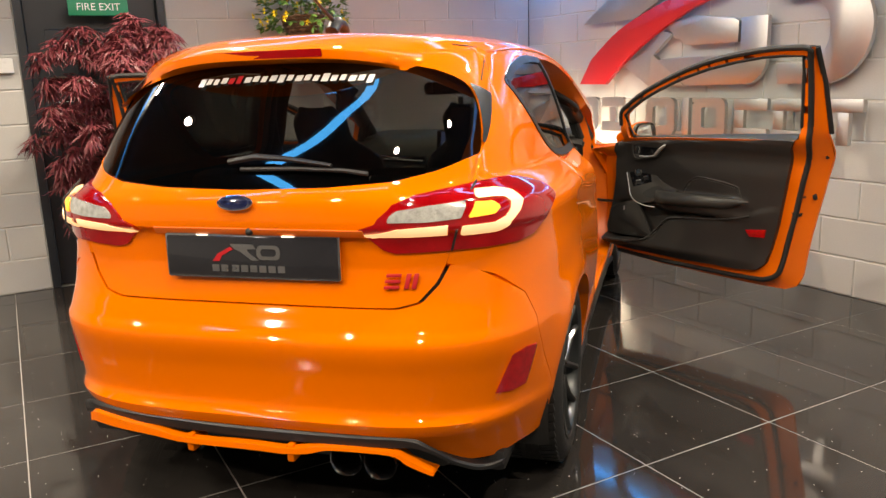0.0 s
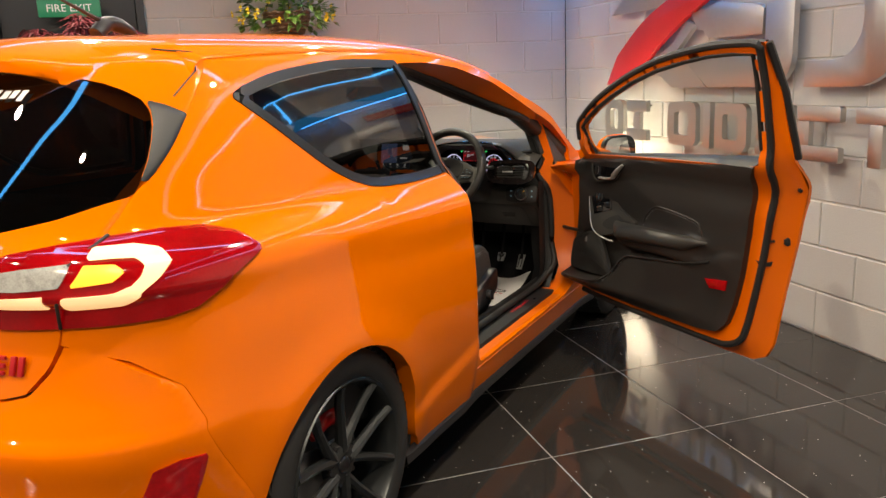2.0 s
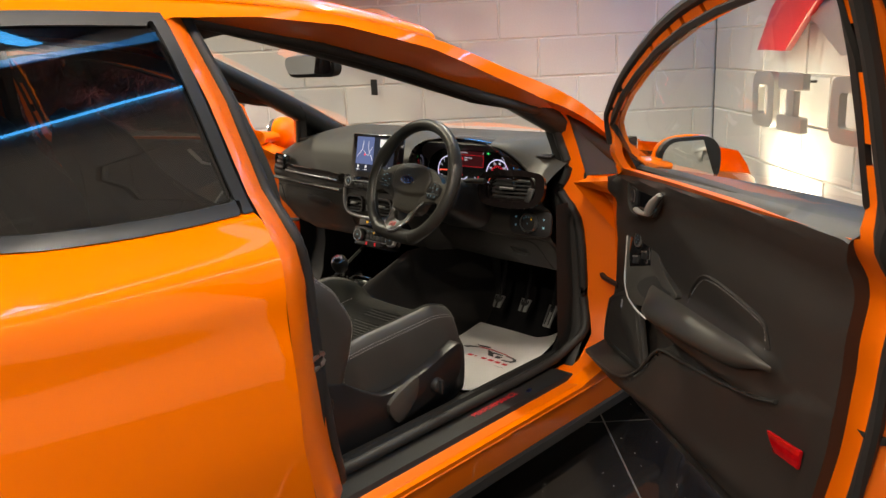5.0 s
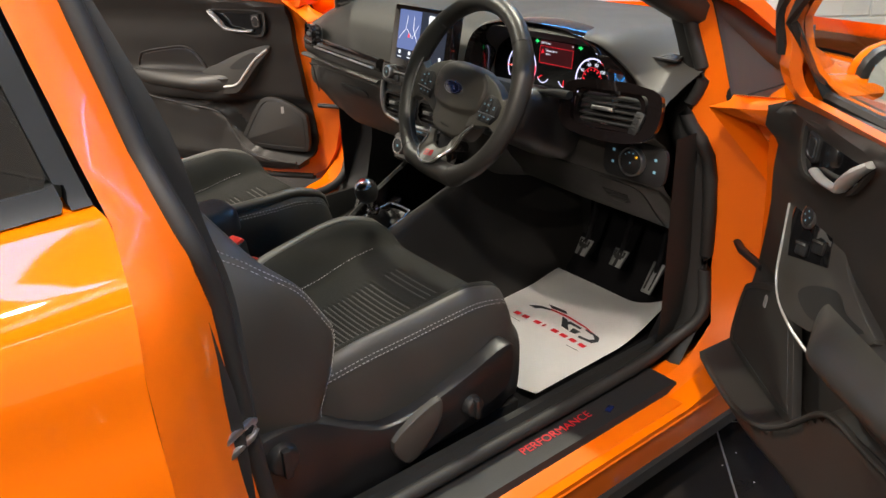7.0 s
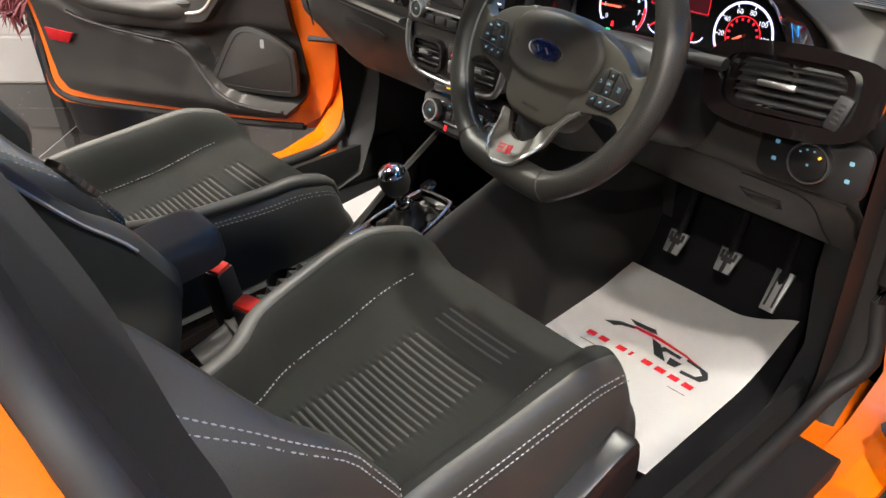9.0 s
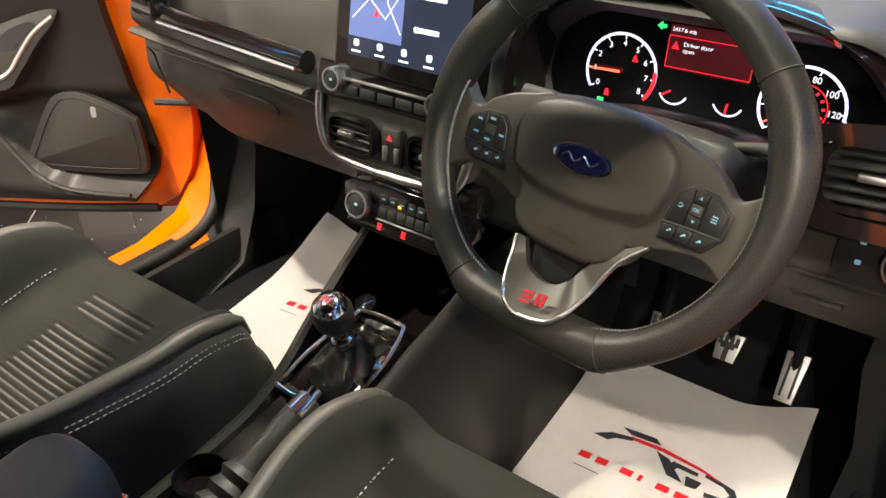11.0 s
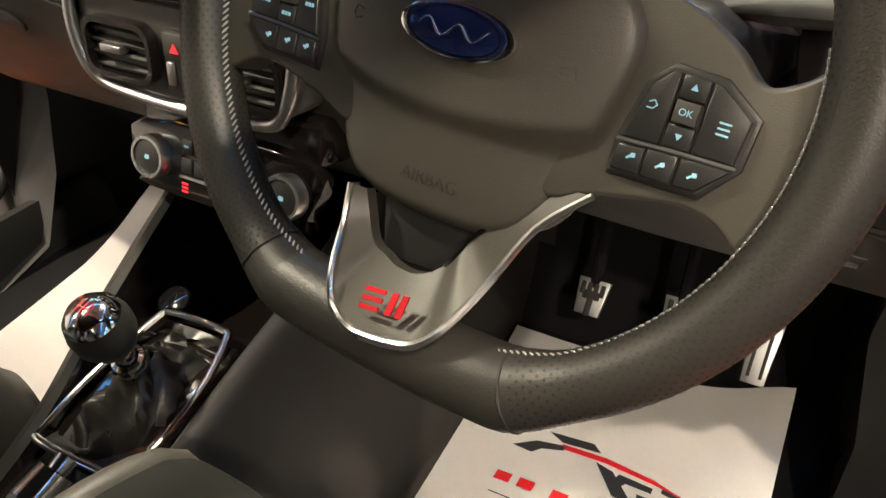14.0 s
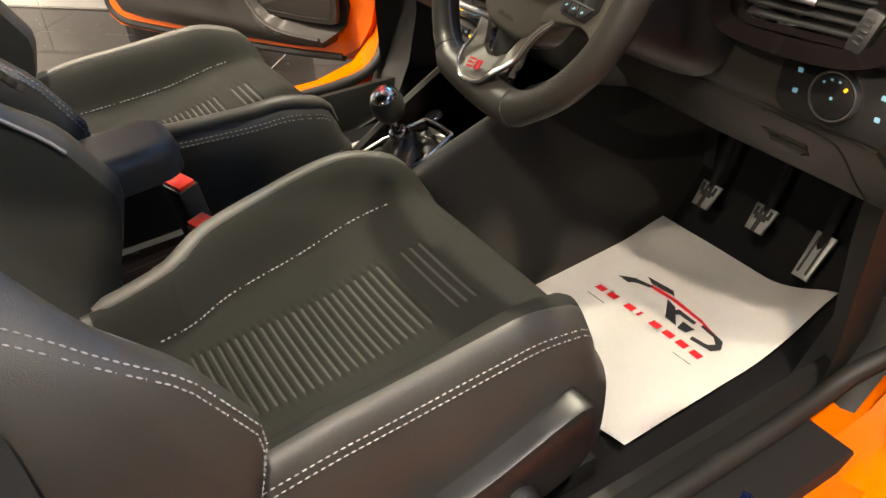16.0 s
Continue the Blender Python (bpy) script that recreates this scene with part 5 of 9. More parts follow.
car_door(True, 53)
car_door(False, 61)
for s in (1, -1):
    bm = bmesh.new()
    tube(bm, [(0.70 * s, 1.97, 0.575), (0.77 * s, 1.90, 0.575), (0.84 * s, 1.86, 0.575)], 0.008, 8)
    part("check_strap", bm, BLACK, car)
# ---- cabin ----

def text_mesh(name, words, size, m, mat, parent, align="CENTER", depth=0.0002):
    cu = bpy.data.curves.new(name, "FONT")
    cu.body, cu.size, cu.align_x, cu.align_y, cu.extrude = words, size, align, "CENTER", depth
    tmp = bpy.data.objects.new(name, cu)
    scene.collection.objects.link(tmp)
    bpy.context.view_layer.update()
    me = bpy.data.meshes.new_from_object(tmp.evaluated_get(bpy.context.evaluated_depsgraph_get()))
    bpy.data.objects.remove(tmp)
    bpy.data.curves.remove(cu)
    me.transform(m)
    me.materials.clear()
    me.materials.append(mat)
    ob = new(name, me)
    ob.parent = parent
    return ob


# floor pan, tunnel and bulkhead
v, f = grid_mesh(lambda x, y: Vector((x, y, 0.245 + 0.32 * smoothstep(1.98, 2.3, y) ** 1.3)), lin(-0.68, 0.68, 20), lin(0.2, 2.3, 50))
raw("cabin_carpet", v, f, CARPET, car, "black carpet")
bm = bmesh.new()
box(bm, -0.66, 0.66, 2.2, 2.26, 0.25, 0.95)
part("bulkhead", bm, RUBBER, car)
bm = bmesh.new()
box(bm, -0.56, 0.56, -0.28, 0.35, 0.30, 0.62, 0.04)
part("boot_floor", bm, CARPET, car)
POST = curve_of([(0.30, 0.90), (0.36, 0.893), (0.45, 0.875), (0.576, 0.862), (0.67, 0.855), (0.75, 0.852), (0.816, 0.85), (0.885, 0.838), (0.95, 0.823), (1.02, 0.81), (1.075, 0.80), (1.2, 0.782), (1.335, 0.752)])
SAIL = [(1.888, 0.853), (1.880, 0.93), (1.870, 1.02), (1.857, 1.075), (1.866, 1.084), (1.905, 1.062), (1.992, 1.012), (2.13, 0.925), (2.15, 0.90), (2.15, 0.842), (2.05, 0.843)]


def sail_at(y, z):
    """The corner panel's surface, set in behind the outer skin."""
    return Vector((0.722 - 0.279 * (z - 0.855) - 0.10 * (y - 1.888), y, z))


# inner walls of the body: rear side trim, roof lining, pillars
for s in (1, -1):
    S = Matrix.Diagonal((s, 1, 1, 1))
    mir = s < 0
    sheet("rear_side_trim", lambda y, z: side(y, z) + Vector((-0.075, 0, 0)), [(-0.3, 0.35), (0.85, 0.35), (0.855, 0.7), (0.83, 0.9), (0.79, 0.955), (-0.1, 0.955), (-0.35, 0.9)], BLACK, car, 0.05, lip=0, mirror=mir)
    sheet("pillar_trim", lambda y, z: side(y, z) + Vector((-0.05, 0, 0)), [(0.68, 1.34), (0.745, 0.96), (0.80, 0.96), (0.73, 1.34)], BLACK, car, 0.02, lip=0.0, mirror=mir)
    # seal round the door opening and the trim inside it
    cut = next(i for i, p in enumerate(DOOR_HOLE) if p[1] > 0.84 and p[0] > 1.9)
    loop = [side(y, z) for y, z in DOOR_HOLE[:cut]] + [sail_at(1.898, 0.835), sail_at(1.882, 0.90), sail_at(1.874, 0.97), sail_at(1.862, 1.04), sail_at(1.835, 1.078)] + [side(y, z) for y, z in DOOR_HOLE[cut + 7:]]
    cen = Vector((0, 1.35, 0.75))
    def inset(p, d, dx, low=0.0):
        b = smoothstep(0.42, 0.31, p.z)
        q = Vector((0, p.y - cen.y, p.z - cen.z)).normalized()
        k = min(d / 0.036, 1)
        if p.y < 0.9 and p.z > 0.32:
            xb = min(0.75, p.x - 0.04)
            return Vector((p.x + (xb - p.x) * k**1.5 + min(0, dx + 0.095) * 0.8, p.y + (POST(p.z) - p.y) * k + max(0, d - 0.036), p.z))
        deep = 0.05 * smoothstep(1.7, 1.9, p.y) * smoothstep(0.36, 0.5, p.z) * (s > 0)
        more = (0.03 * smoothstep(0.5, 0.75, p.z) - 0.02 * smoothstep(0.55, 0.36, p.z)) * (p.y > 1.78) if s > 0 else -0.012 * (p.y > 1.78)
        pillar = smoothstep(0.80, 0.86, p.z) * smoothstep(1.60, 1.80, p.y)
        plain = Vector((p.x + dx * (1 - 0.6 * smoothstep(1.0, 1.1, p.z) * smoothstep(1.35, 1.6, p.y)) - deep * k, p.y - q.y * d * (1 - 0.5 * b) - more * k, p.z - q.z * d * (1 - b) + low * b))
        # along the pillar the jamb narrows to the edge of the corner panel
        at_edge = Vector((p.x - 0.045 * k + min(0, dx + 0.095) * 0.45, p.y - 0.008 * k - 0.2 * max(0, d - 0.036), p.z - 0.012 * k * smoothstep(0.95, 1.08, p.z)))
        return plain.lerp(at_edge, pillar)
    n = len(loop)
    rows = [[S @ inset(p, d, dx, lo) for p in loop] for d, dx, lo in ((0.0, -0.003, -0.002), (0.008, -0.03, -0.002), (0.022, -0.06, -0.003), (0.036, -0.095, -0.004))]
    raw("door_surround", [p for r in rows for p in r], [(r * n + k, r * n + (k + 1) % n, (r + 1) * n + (k + 1) % n, (r + 1) * n + k) for r in range(3) for k in range(n)], PAINT_IN, car, angle=60)
    bm = bmesh.new()
    tube(bm, smooth_path([S @ inset(p, 0.046, -0.105 - 0.03 * smoothstep(0.42, 0.31, p.z), 0.03) for p in loop], 3, True), 0.014, 10, True)
    part("opening_seal", bm, RUBBER, car, "black rubber opening seal")
    rows = [[S @ inset(p, d, dx, lo) for p in loop] for d, dx, lo in ((0.05, -0.112, -0.03), (0.066, -0.13, -0.03), (0.066, -0.16, -0.04), (0.03, -0.22, -0.06))]
    raw("opening_trim", [p for r in rows for p in r], [(r * n + k, r * n + (k + 1) % n, (r + 1) * n + (k + 1) % n, (r + 1) * n + k) for r in range(3) for k in range(n)], KICK, car, angle=60)
    # sill: step plate with its emblem bars, plastic cover inside
    rows = [[S @ Vector((x, y, z)) for y in lin(0.88, 1.762, 12)] for x, z in ((0.752, 0.300), (0.746, 0.312), (0.675, 0.312), (0.67, 0.30))]
    raw("step_plate", [p for r in rows for p in r], [(r * 12 + k, r * 12 + k + 1, (r + 1) * 12 + k + 1, (r + 1) * 12 + k) for r in range(3) for k in range(11)], BLACK, car)
    rows = [[S @ Vector((x, y, z)) for y in lin(0.80, 1.98, 12)] for x, z in ((0.81, 0.285), (0.79, 0.302), (0.755, 0.300), (0.67, 0.300), (0.655, 0.31), (0.64, 0.335), (0.625, 0.335), (0.61, 0.30), (0.605, 0.24))]
    raw("sill_cover", [p for r in rows[:4] for p in r], [(r * 12 + k, r * 12 + k + 1, (r + 1) * 12 + k + 1, (r + 1) * 12 + k) for r in range(3) for k in range(11)], PAINT_IN, car)
    raw("sill_trim", [p for r in rows[3:] for p in r], [(r * 12 + k, r * 12 + k + 1, (r + 1) * 12 + k + 1, (r + 1) * 12 + k) for r in range(5) for k in range(11)], KICK, car)
    # mirror triangle ahead of the door, and the pillar beside the windscreen
    sheet("corner_panel", sail_at, SAIL, BLACK, car, 0.006, holes=[shrink(SAIL, 0.017)], lip=0.012, mirror=mir, label="black corner panel ahead of the door")
    sheet("corner_insert", lambda y, z: sail_at(y, z) + Vector((-0.006, 0, 0)), shrink(SAIL, 0.014), SOFT, car, 0.012, lip=0, mirror=mir)
    low, mid = side(1.96, 0.75), sail_at(1.898, 0.835)
    outer = [low, side(1.962, 0.80), side(1.962, 0.845), side(2.03, 0.850), side(2.12, 0.858)]
    inner_ = [low, low.lerp(mid, 0.5), mid, sail_at(2.0, 0.838), sail_at(2.12, 0.838)]
    raw("corner_shelf", [S @ p for p in outer + inner_], [(k, k + 1, k + 6, k + 5) for k in range(1, 4)] + [(0, 1, 6)], PAINT_IN, car, angle=60)
    bm = bmesh.new()
    tube(bm, [S @ Vector(p) for p in ((0.655, 2.10, 0.91), (0.632, 1.92, 1.01), (0.60, 1.72, 1.11), (0.555, 1.45, 1.235), (0.53, 1.25, 1.31))], [0.045, 0.045, 0.042, 0.036, 0.03], 10, flat=0.9)
    part("pillar_lining", bm, BLACK, car)
    v, f = grid_mesh(lambda y, z: S @ Vector((0.668 - 0.06 * smoothstep(1.84, 2.12, y) - 0.02 * smoothstep(0.40, 0.26, z), y, z)), lin(1.80 if s > 0 else 1.84, 2.22, 16), lin(0.25, 0.80, 12))
    raw("kick_panel", v, f, KICK, car, "black moulded footwell side panel")
    bm = bmesh.new()
    tube(bm, [S @ Vector(p) for p in ((0.785, 0.812, 0.645), (0.757, 0.868, 0.645), (0.753, 0.874, 0.65), (0.753, 0.874, 0.663), (0.757, 0.868, 0.668), (0.785, 0.812, 0.668))], 0.005, 8)
    part("door_striker", bm, SILVER, car, "bright steel door striker")
text_mesh("step_plate_lettering", "PERFORMANCE", 0.026, Matrix.Translation((0.705, 1.46, 0.3140)) @ Matrix.Rotation(radians(90), 4, "Z"), REDPRINT, car)
bm = bmesh.new()
box(bm, -0.006, 0.006, -0.011, 0.011, 0, 0.0015, 0.0005, pose(0.72, 1.59, 0.3125, 0, 0, 20))
part("step_plate_emblem", bm, BLUEBADGE, car)
v, f = grid_mesh(lambda u, y: roof(u * (side(y, RAIL(y)).x - 0.03), y) + Vector((0, 0, -0.035)), lin(-1, 1, 20), lin(-0.3, 1.34, 30))
raw("headlining", v, f, HEADLINE, car)
bm = bmesh.new()
slab(bm, rounded(0.23, 0.066, 0.03), 0.03, axes((0.0, 1.49, 1.225), (1, 0.05, 0), (0, -0.1, 1)), 0.008)
tube(bm, [(0.02, 1.53, 1.235), (0.03, 1.56, 1.27), (0.04, 1.58, 1.30)], [0.02, 0.03, 0.04], 8)
mirror_in = part("interior_mirror", bm, BLACK, car)
bm = bmesh.new()
slab(bm, rounded(0.215, 0.053, 0.025), 0.002, axes((0.0, 1.4575, 1.2275), (1, 0.05, 0), (0, -0.1, 1)))
part("mirror_glass", bm, MIRROR, mirror_in)
bm = bmesh.new()
box(bm, 0.005, 0.035, 1.70, 1.702, 1.12, 1.17, 0.0, None)
part("permit_holder", bm, BLACK, car)

# ---- dashboard ----
dash = new("dashboard")
dash.parent = car
dash["label"] = "dark grey dashboard with touch screen and lit dials"


def dash_section(x):
    """Heights and depths of the dash from the windscreen down to its lower edge."""
    hood = smoothstep(0.10, 0.22, x) * (1 - smoothstep(0.48, 0.62, x))
    cen = smoothstep(-0.24, -0.15, x) * (1 - smoothstep(0.10, 0.18, x))
    r = smoothstep(0.5, 0.66, abs(x))
    drv = smoothstep(0.12, 0.22, x)
    return [(2.22, 0.955), (2.05, 0.972 - 0.02 * r), (1.92, 0.965 + 0.012 * hood - 0.03 * r), (1.83, 0.945 + 0.035 * hood - 0.04 * r), (1.785 - 0.04 * hood, 0.915 + 0.055 * hood - 0.03 * r), (1.765 + 0.10 * hood, 0.885 + 0.03 * hood - 0.01 * r), (1.752 + 0.13 * hood, 0.855), (1.74 + 0.10 * hood - 0.01 * cen, 0.815), ((1.728 + 0.01 * hood + 0.03 * r) * (1 - drv) + 1.776 * drv, 0.782), ((1.735 + 0.02 * r) * (1 - drv) + 1.774 * drv, 0.715), ((1.765 + 0.03 * r) * (1 - drv) + 1.822 * drv, 0.66), ((1.80 + 0.04 * r) * (1 - drv) + 1.860 * drv, 0.605), ((1.86 + 0.04 * r) * (1 - drv) + 1.92 * drv, 0.583), (2.1, 0.60)]


v, f = [], []
xs = lin(-0.665, 0.665, 96)
for x in xs:
    v += [(x, p.x, p.y) for p in smooth_path([(a, b, 0) for a, b in dash_section(x)], 5)]
n = len(v) // len(xs)
f = [(i * n + k, (i + 1) * n + k, (i + 1) * n + k + 1, i * n + k + 1) for i in range(len(xs) - 1) for k in range(n - 1)]
raw("dash_body", v, f, SOFT, dash, angle=60)
# demister vent on top of the dash, by the driver's pillar
for sx in (1, -1):
    VM = axes((0.588 * sx, 1.853, 0.9345), (1, 0.25 * sx, -0.06 * sx), (-0.3 * sx, 1, 0.12))
    bm = bmesh.new()
    ring(bm, rounded(0.060, 0.036, 0.006), rounded(0.052, 0.028, 0.004), 0.004, VM)
    part("demister_frame", bm, SOFT, dash)
    bm = bmesh.new()
    slab(bm, rounded(0.053, 0.029, 0.004), 0.001, VM)
    part("demister_well", bm, RUBBER, dash)
    for k in range(4):
        bm = bmesh.new()
        box(bm, -0.025, 0.025, -0.0012, 0.0012, 0.0005, 0.0035, 0.0004, VM @ pose(0, -0.0096 + 0.0064 * k, 0))
        part("demister_slat", bm, BLACK, dash)
# passenger side band and glovebox
bm = bmesh.new()
tube(bm, smooth_path([(-0.62, 1.733, 0.845), (-0.5, 1.722, 0.838), (-0.34, 1.718, 0.832), (-0.20, 1.712, 0.828)], 6), 0.018, 10, flat=0.9, up=(0, 1, 0))
part("dash_band", bm, PIANO, dash)
bm = bmesh.new()
tube(bm, smooth_path([(-0.53, 1.701, 0.836), (-0.40, 1.699, 0.830), (-0.21, 1.694, 0.822)], 6), 0.003, 6)
part("band_strip", bm, SATIN, dash)
bm = bmesh.new()
tube(bm, smooth_path([(-0.64, 1.725, 0.80), (-0.42, 1.712, 0.793), (-0.20, 1.705, 0.785)], 6), 0.012, 8, flat=0.5)
part("dash_ledge", bm, SOFT, dash)
bm = bmesh.new()
tube(bm, smooth_path([(-0.59, 1.735, 0.69), (-0.60, 1.728, 0.76), (-0.58, 1.722, 0.775), (-0.22, 1.716, 0.765), (-0.20, 1.722, 0.74), (-0.20, 1.76, 0.65)], 6), 0.002, 5)
part("glovebox_gap", bm, RUBBER, dash)
bm = bmesh.new()
slab(bm, [(p.x, p.y) for p in smooth_path([(-0.06, 0.015), (0.05, 0.012), (0.07, -0.006), (0.04, -0.014), (-0.04, -0.012)], 4, True)], 0.004, axes((-0.35, 1.716, 0.735), (1, 0, 0), (0, -0.25, 1)), 0.001)
part("glovebox_handle", bm, BLACK, dash)


def air_vent(m, w, h, slats, chrome_tab=True, frame=PIANO):
    vent = new("air_vent")
    vent.parent = dash
    bm = bmesh.new()
    ring(bm, rounded(w, h, h * 0.3), rounded(w * 0.9, h * 0.8, h * 0.25), 0.012, m)
    part("vent_frame", bm, frame, vent)
    bm = bmesh.new()
    slab(bm, rounded(w * 0.92, h * 0.84, h * 0.25), 0.002, m @ pose(0, 0, -0.02))
    part("vent_back", bm, RUBBER, vent)
    for k in range(slats):
        bm = bmesh.new()
        y = h * 0.8 * ((k + 0.5) / slats - 0.5)
        box(bm, -w * 0.44, w * 0.44, -0.0018, 0.0018, -0.012, 0.006, 0.0008, m @ pose(0, y, 0, 18, 0, 0))
        part("slat", bm, RUBBER, vent)
    if chrome_tab:
        bm = bmesh.new()
        box(bm, -w * 0.16, w * 0.16, -0.004, 0.004, 0.0, 0.012, 0.002, m @ pose(-w * 0.1, 0, 0))
        part("vent_tab", bm, SATIN, vent)


FACE = lambda x, y, z, turn=0.0, lean=0.0: axes((x, y, z), (1, turn, 0), (0, lean, 1))
air_vent(FACE(0.566, 1.728, 0.852, 0.16, 0.30), 0.150, 0.072, 5)
air_vent(FACE(-0.585, 1.728, 0.862, -0.3, 0.1), 0.10, 0.062, 4)
air_vent(FACE(-0.097, 1.688, 0.752, 0, 0.12), 0.085, 0.056, 4)
air_vent(FACE(0.047, 1.688, 0.752, 0, 0.12), 0.085, 0.056, 4)
bm = bmesh.new()
b2 = FACE(0.572, 1.722, 0.853, 0.16, 0.30)
ring(bm, [(p.x, p.y) for p in smooth_path([(-0.112, 0.0), (-0.096, 0.042), (-0.02, 0.054), (0.055, 0.052), (0.102, 0.036), (0.100, -0.030), (0.04, -0.056), (-0.085, -0.048)], 6, True)], [(p.x, p.y) for p in smooth_path([(-0.084, 0.0), (-0.078, 0.030), (-0.02, 0.036), (0.05, 0.036), (0.076, 0.028), (0.074, -0.026), (0.03, -0.036), (-0.068, -0.033)], 6, True)], 0.012, b2)
part("vent_surround", bm, PIANO, dash)
bm = bmesh.new()
box(bm, 0.054, 0.074, -0.022, 0.022, 0.004, 0.013, 0.004, b2 @ pose(0, 0, 0, 0, 0, -14))
for k in range(5):
    box(bm, 0.060, 0.068, -0.012 + 0.006 * k - 0.0014, -0.012 + 0.006 * k + 0.0014, 0.012, 0.0148, 0.0006, b2 @ pose(0, 0, 0, 0, 0, -14))
part("vent_wheel", bm, BLACK, dash)
bm = bmesh.new()
slab(bm, [(-0.035, 0), (0.0, 0.028), (0.035, 0), (0.0, -0.028)], 0.004, axes((0.575, 1.93, 0.936), (1, 0.1, 0), (0, 1, 0.1)), 0.002)
for k in range(5):
    box(bm, -0.025, 0.025, -0.0016, 0.0016, 0.004, 0.006, 0, axes((0.575, 1.93, 0.936), (1, 0.1, 0), (0, 1, 0.1)) @ pose(0, -0.015 + 0.0075 * k, 0))
part("demister_vent", bm, BLACK, dash)

# touch screen
SM = axes((-0.012, 1.712, 0.915), (1, 0, 0), (0, 0.22, 1))
scr = new("touch_screen")
scr.parent = dash
bm = bmesh.new()
slab(bm, rounded(0.232, 0.15, 0.008), -0.022, SM, 0.0)
slab(bm, rounded(0.232, 0.15, 0.008), 0.006, SM, 0.003)
part("screen_body", bm, PIANO, scr)
bm = bmesh.new()
slab(bm, rounded(0.19, 0.118, 0.002), 0.0006, SM @ pose(0.004, 0.006, 0.006))
part("screen_display", bm, SCREEN_ON, scr)
bm = bmesh.new()
slab(bm, rounded(0.088, 0.092, 0.001), 0.0004, SM @ pose(-0.046, 0.018, 0.0068))
part("screen_map", bm, MAP_ON, scr)
bm = bmesh.new()
for pts in (((-0.085, -0.005), (-0.06, 0.02), (-0.055, 0.05)), ((-0.055, 0.02), (-0.03, 0.0), (-0.01, 0.03)), ((-0.03, 0.05), (-0.028, 0.02), (-0.004, -0.015))):
    tube(bm, [SM @ Vector((x, y, 0.0074)) for x, y in pts], 0.0007, 4)
for k in range(5):
    slab(bm, rounded(0.009, 0.009, 0.003), 0.0004, SM @ pose(-0.076 + 0.04 * k, -0.036, 0.0068))
    box(bm, -0.008, 0.008, -0.0012, 0.0012, 0, 0.0004, 0, SM @ pose(-0.076 + 0.04 * k, -0.047, 0.0068))
box(bm, 0.022, 0.055, -0.003, 0.003, 0, 0.0004, 0, SM @ pose(0, -0.005, 0.0068))
slab(bm, rounded(0.008, 0.008, 0.004), 0.0004, SM @ pose(0.02, -0.005, 0.0068))
slab(bm, rounded(0.034, 0.026, 0.001), 0.0004, SM @ pose(0.045, 0.045, 0.0068))
tagged(part("screen_icons", bm, ICON, scr), kind="stuff")
bm = bmesh.new()
slab(bm, [(-0.004, -0.004), (0.004, -0.004), (0, 0.006)], 0.0004, SM @ pose(-0.045, 0.005, 0.0074))
part("map_marker", bm, REDLIT, scr)
# radio strip under the screen
bm = bmesh.new()
RM = FACE(-0.035, 1.700, 0.823, 0, 0.15)
slab(bm, rounded(0.255, 0.052, 0.012), 0.014, RM @ pose(0, 0, -0.004), 0.004)
part("radio_panel", bm, PIANO, dash)
bm = bmesh.new()
box(bm, -0.075, 0.075, 0.004, 0.008, 0.010, 0.014, 0.001, RM)
part("radio_strip", bm, SATIN, dash)
for k in range(5):
    bm = bmesh.new()
    box(bm, -0.0135, 0.0135, -0.016, -0.002, 0.010, 0.0135, 0.0015, RM @ pose(-0.062 + 0.031 * k, 0, 0))
    part("radio_button", bm, BLACK, dash)


def knob(m, r, depth, parent, legend=None):
    k = new("rotary_knob")
    k.parent = parent
    bm = bmesh.new()
    lathe(bm, [(r, 0), (r, depth * 0.8), (r * 0.93, depth), (r * 0.80, depth), (r * 0.78, depth * 0.9), (r * 0.78, 0)], m, 36)
    part("knob_ring", bm, SILVER, k)
    bm = bmesh.new()
    cyl(bm, r * 0.79, r * 0.76, depth * 0.92, m, 32, 0.001)
    part("knob_core", bm, BLACK, k)
    bm = bmesh.new()
    slab(bm, rounded(r * 0.26, r * 0.2, r * 0.06), 0.0004, m @ pose(0, 0, depth * 0.925))
    part("knob_legend", bm, legend or ICEBLUE, k)


knob(RM @ pose(-0.088, 0.003, 0.008), 0.0165, 0.016, dash)
knob(RM @ pose(0.088, 0.003, 0.008), 0.0165, 0.016, dash)
bm = bmesh.new()
tube(bm, smooth_path([(-0.160, 1.692, 0.80), (-0.158, 1.684, 0.765), (-0.146, 1.68, 0.73), (-0.118, 1.682, 0.712), (-0.03, 1.684, 0.706), (0.06, 1.684, 0.712), (0.088, 1.68, 0.73), (0.10, 1.684, 0.765), (0.102, 1.692, 0.80)], 8), 0.0065, 10)
part("stack_surround", bm, SATIN, dash, "satin silver surround")
bm = bmesh.new()
slab(bm, [(p.x, p.y) for p in smooth_path([(-0.128, 0.055), (0.128, 0.055), (0.122, -0.02), (0.10, -0.042), (0.0, -0.046), (-0.10, -0.042), (-0.122, -0.02)], 4, True)], 0.05, FACE(-0.03, 1.74, 0.752, 0, 0.12), 0.006)
part("stack_body", bm, SOFT, dash)
bm = bmesh.new()
box(bm, -0.018, 0.018, -0.028, 0.028, 0, 0.006, 0.002, FACE(-0.025, 1.688, 0.752, 0, 0.12))
part("hazard_block", bm, BLACK, dash)
bm = bmesh.new()
box(bm, -0.015, 0.015, 0.004, 0.026, 0.004, 0.010, 0.003, FACE(-0.025, 1.688, 0.752, 0, 0.12))
part("hazard_button", bm, SOFT, dash)
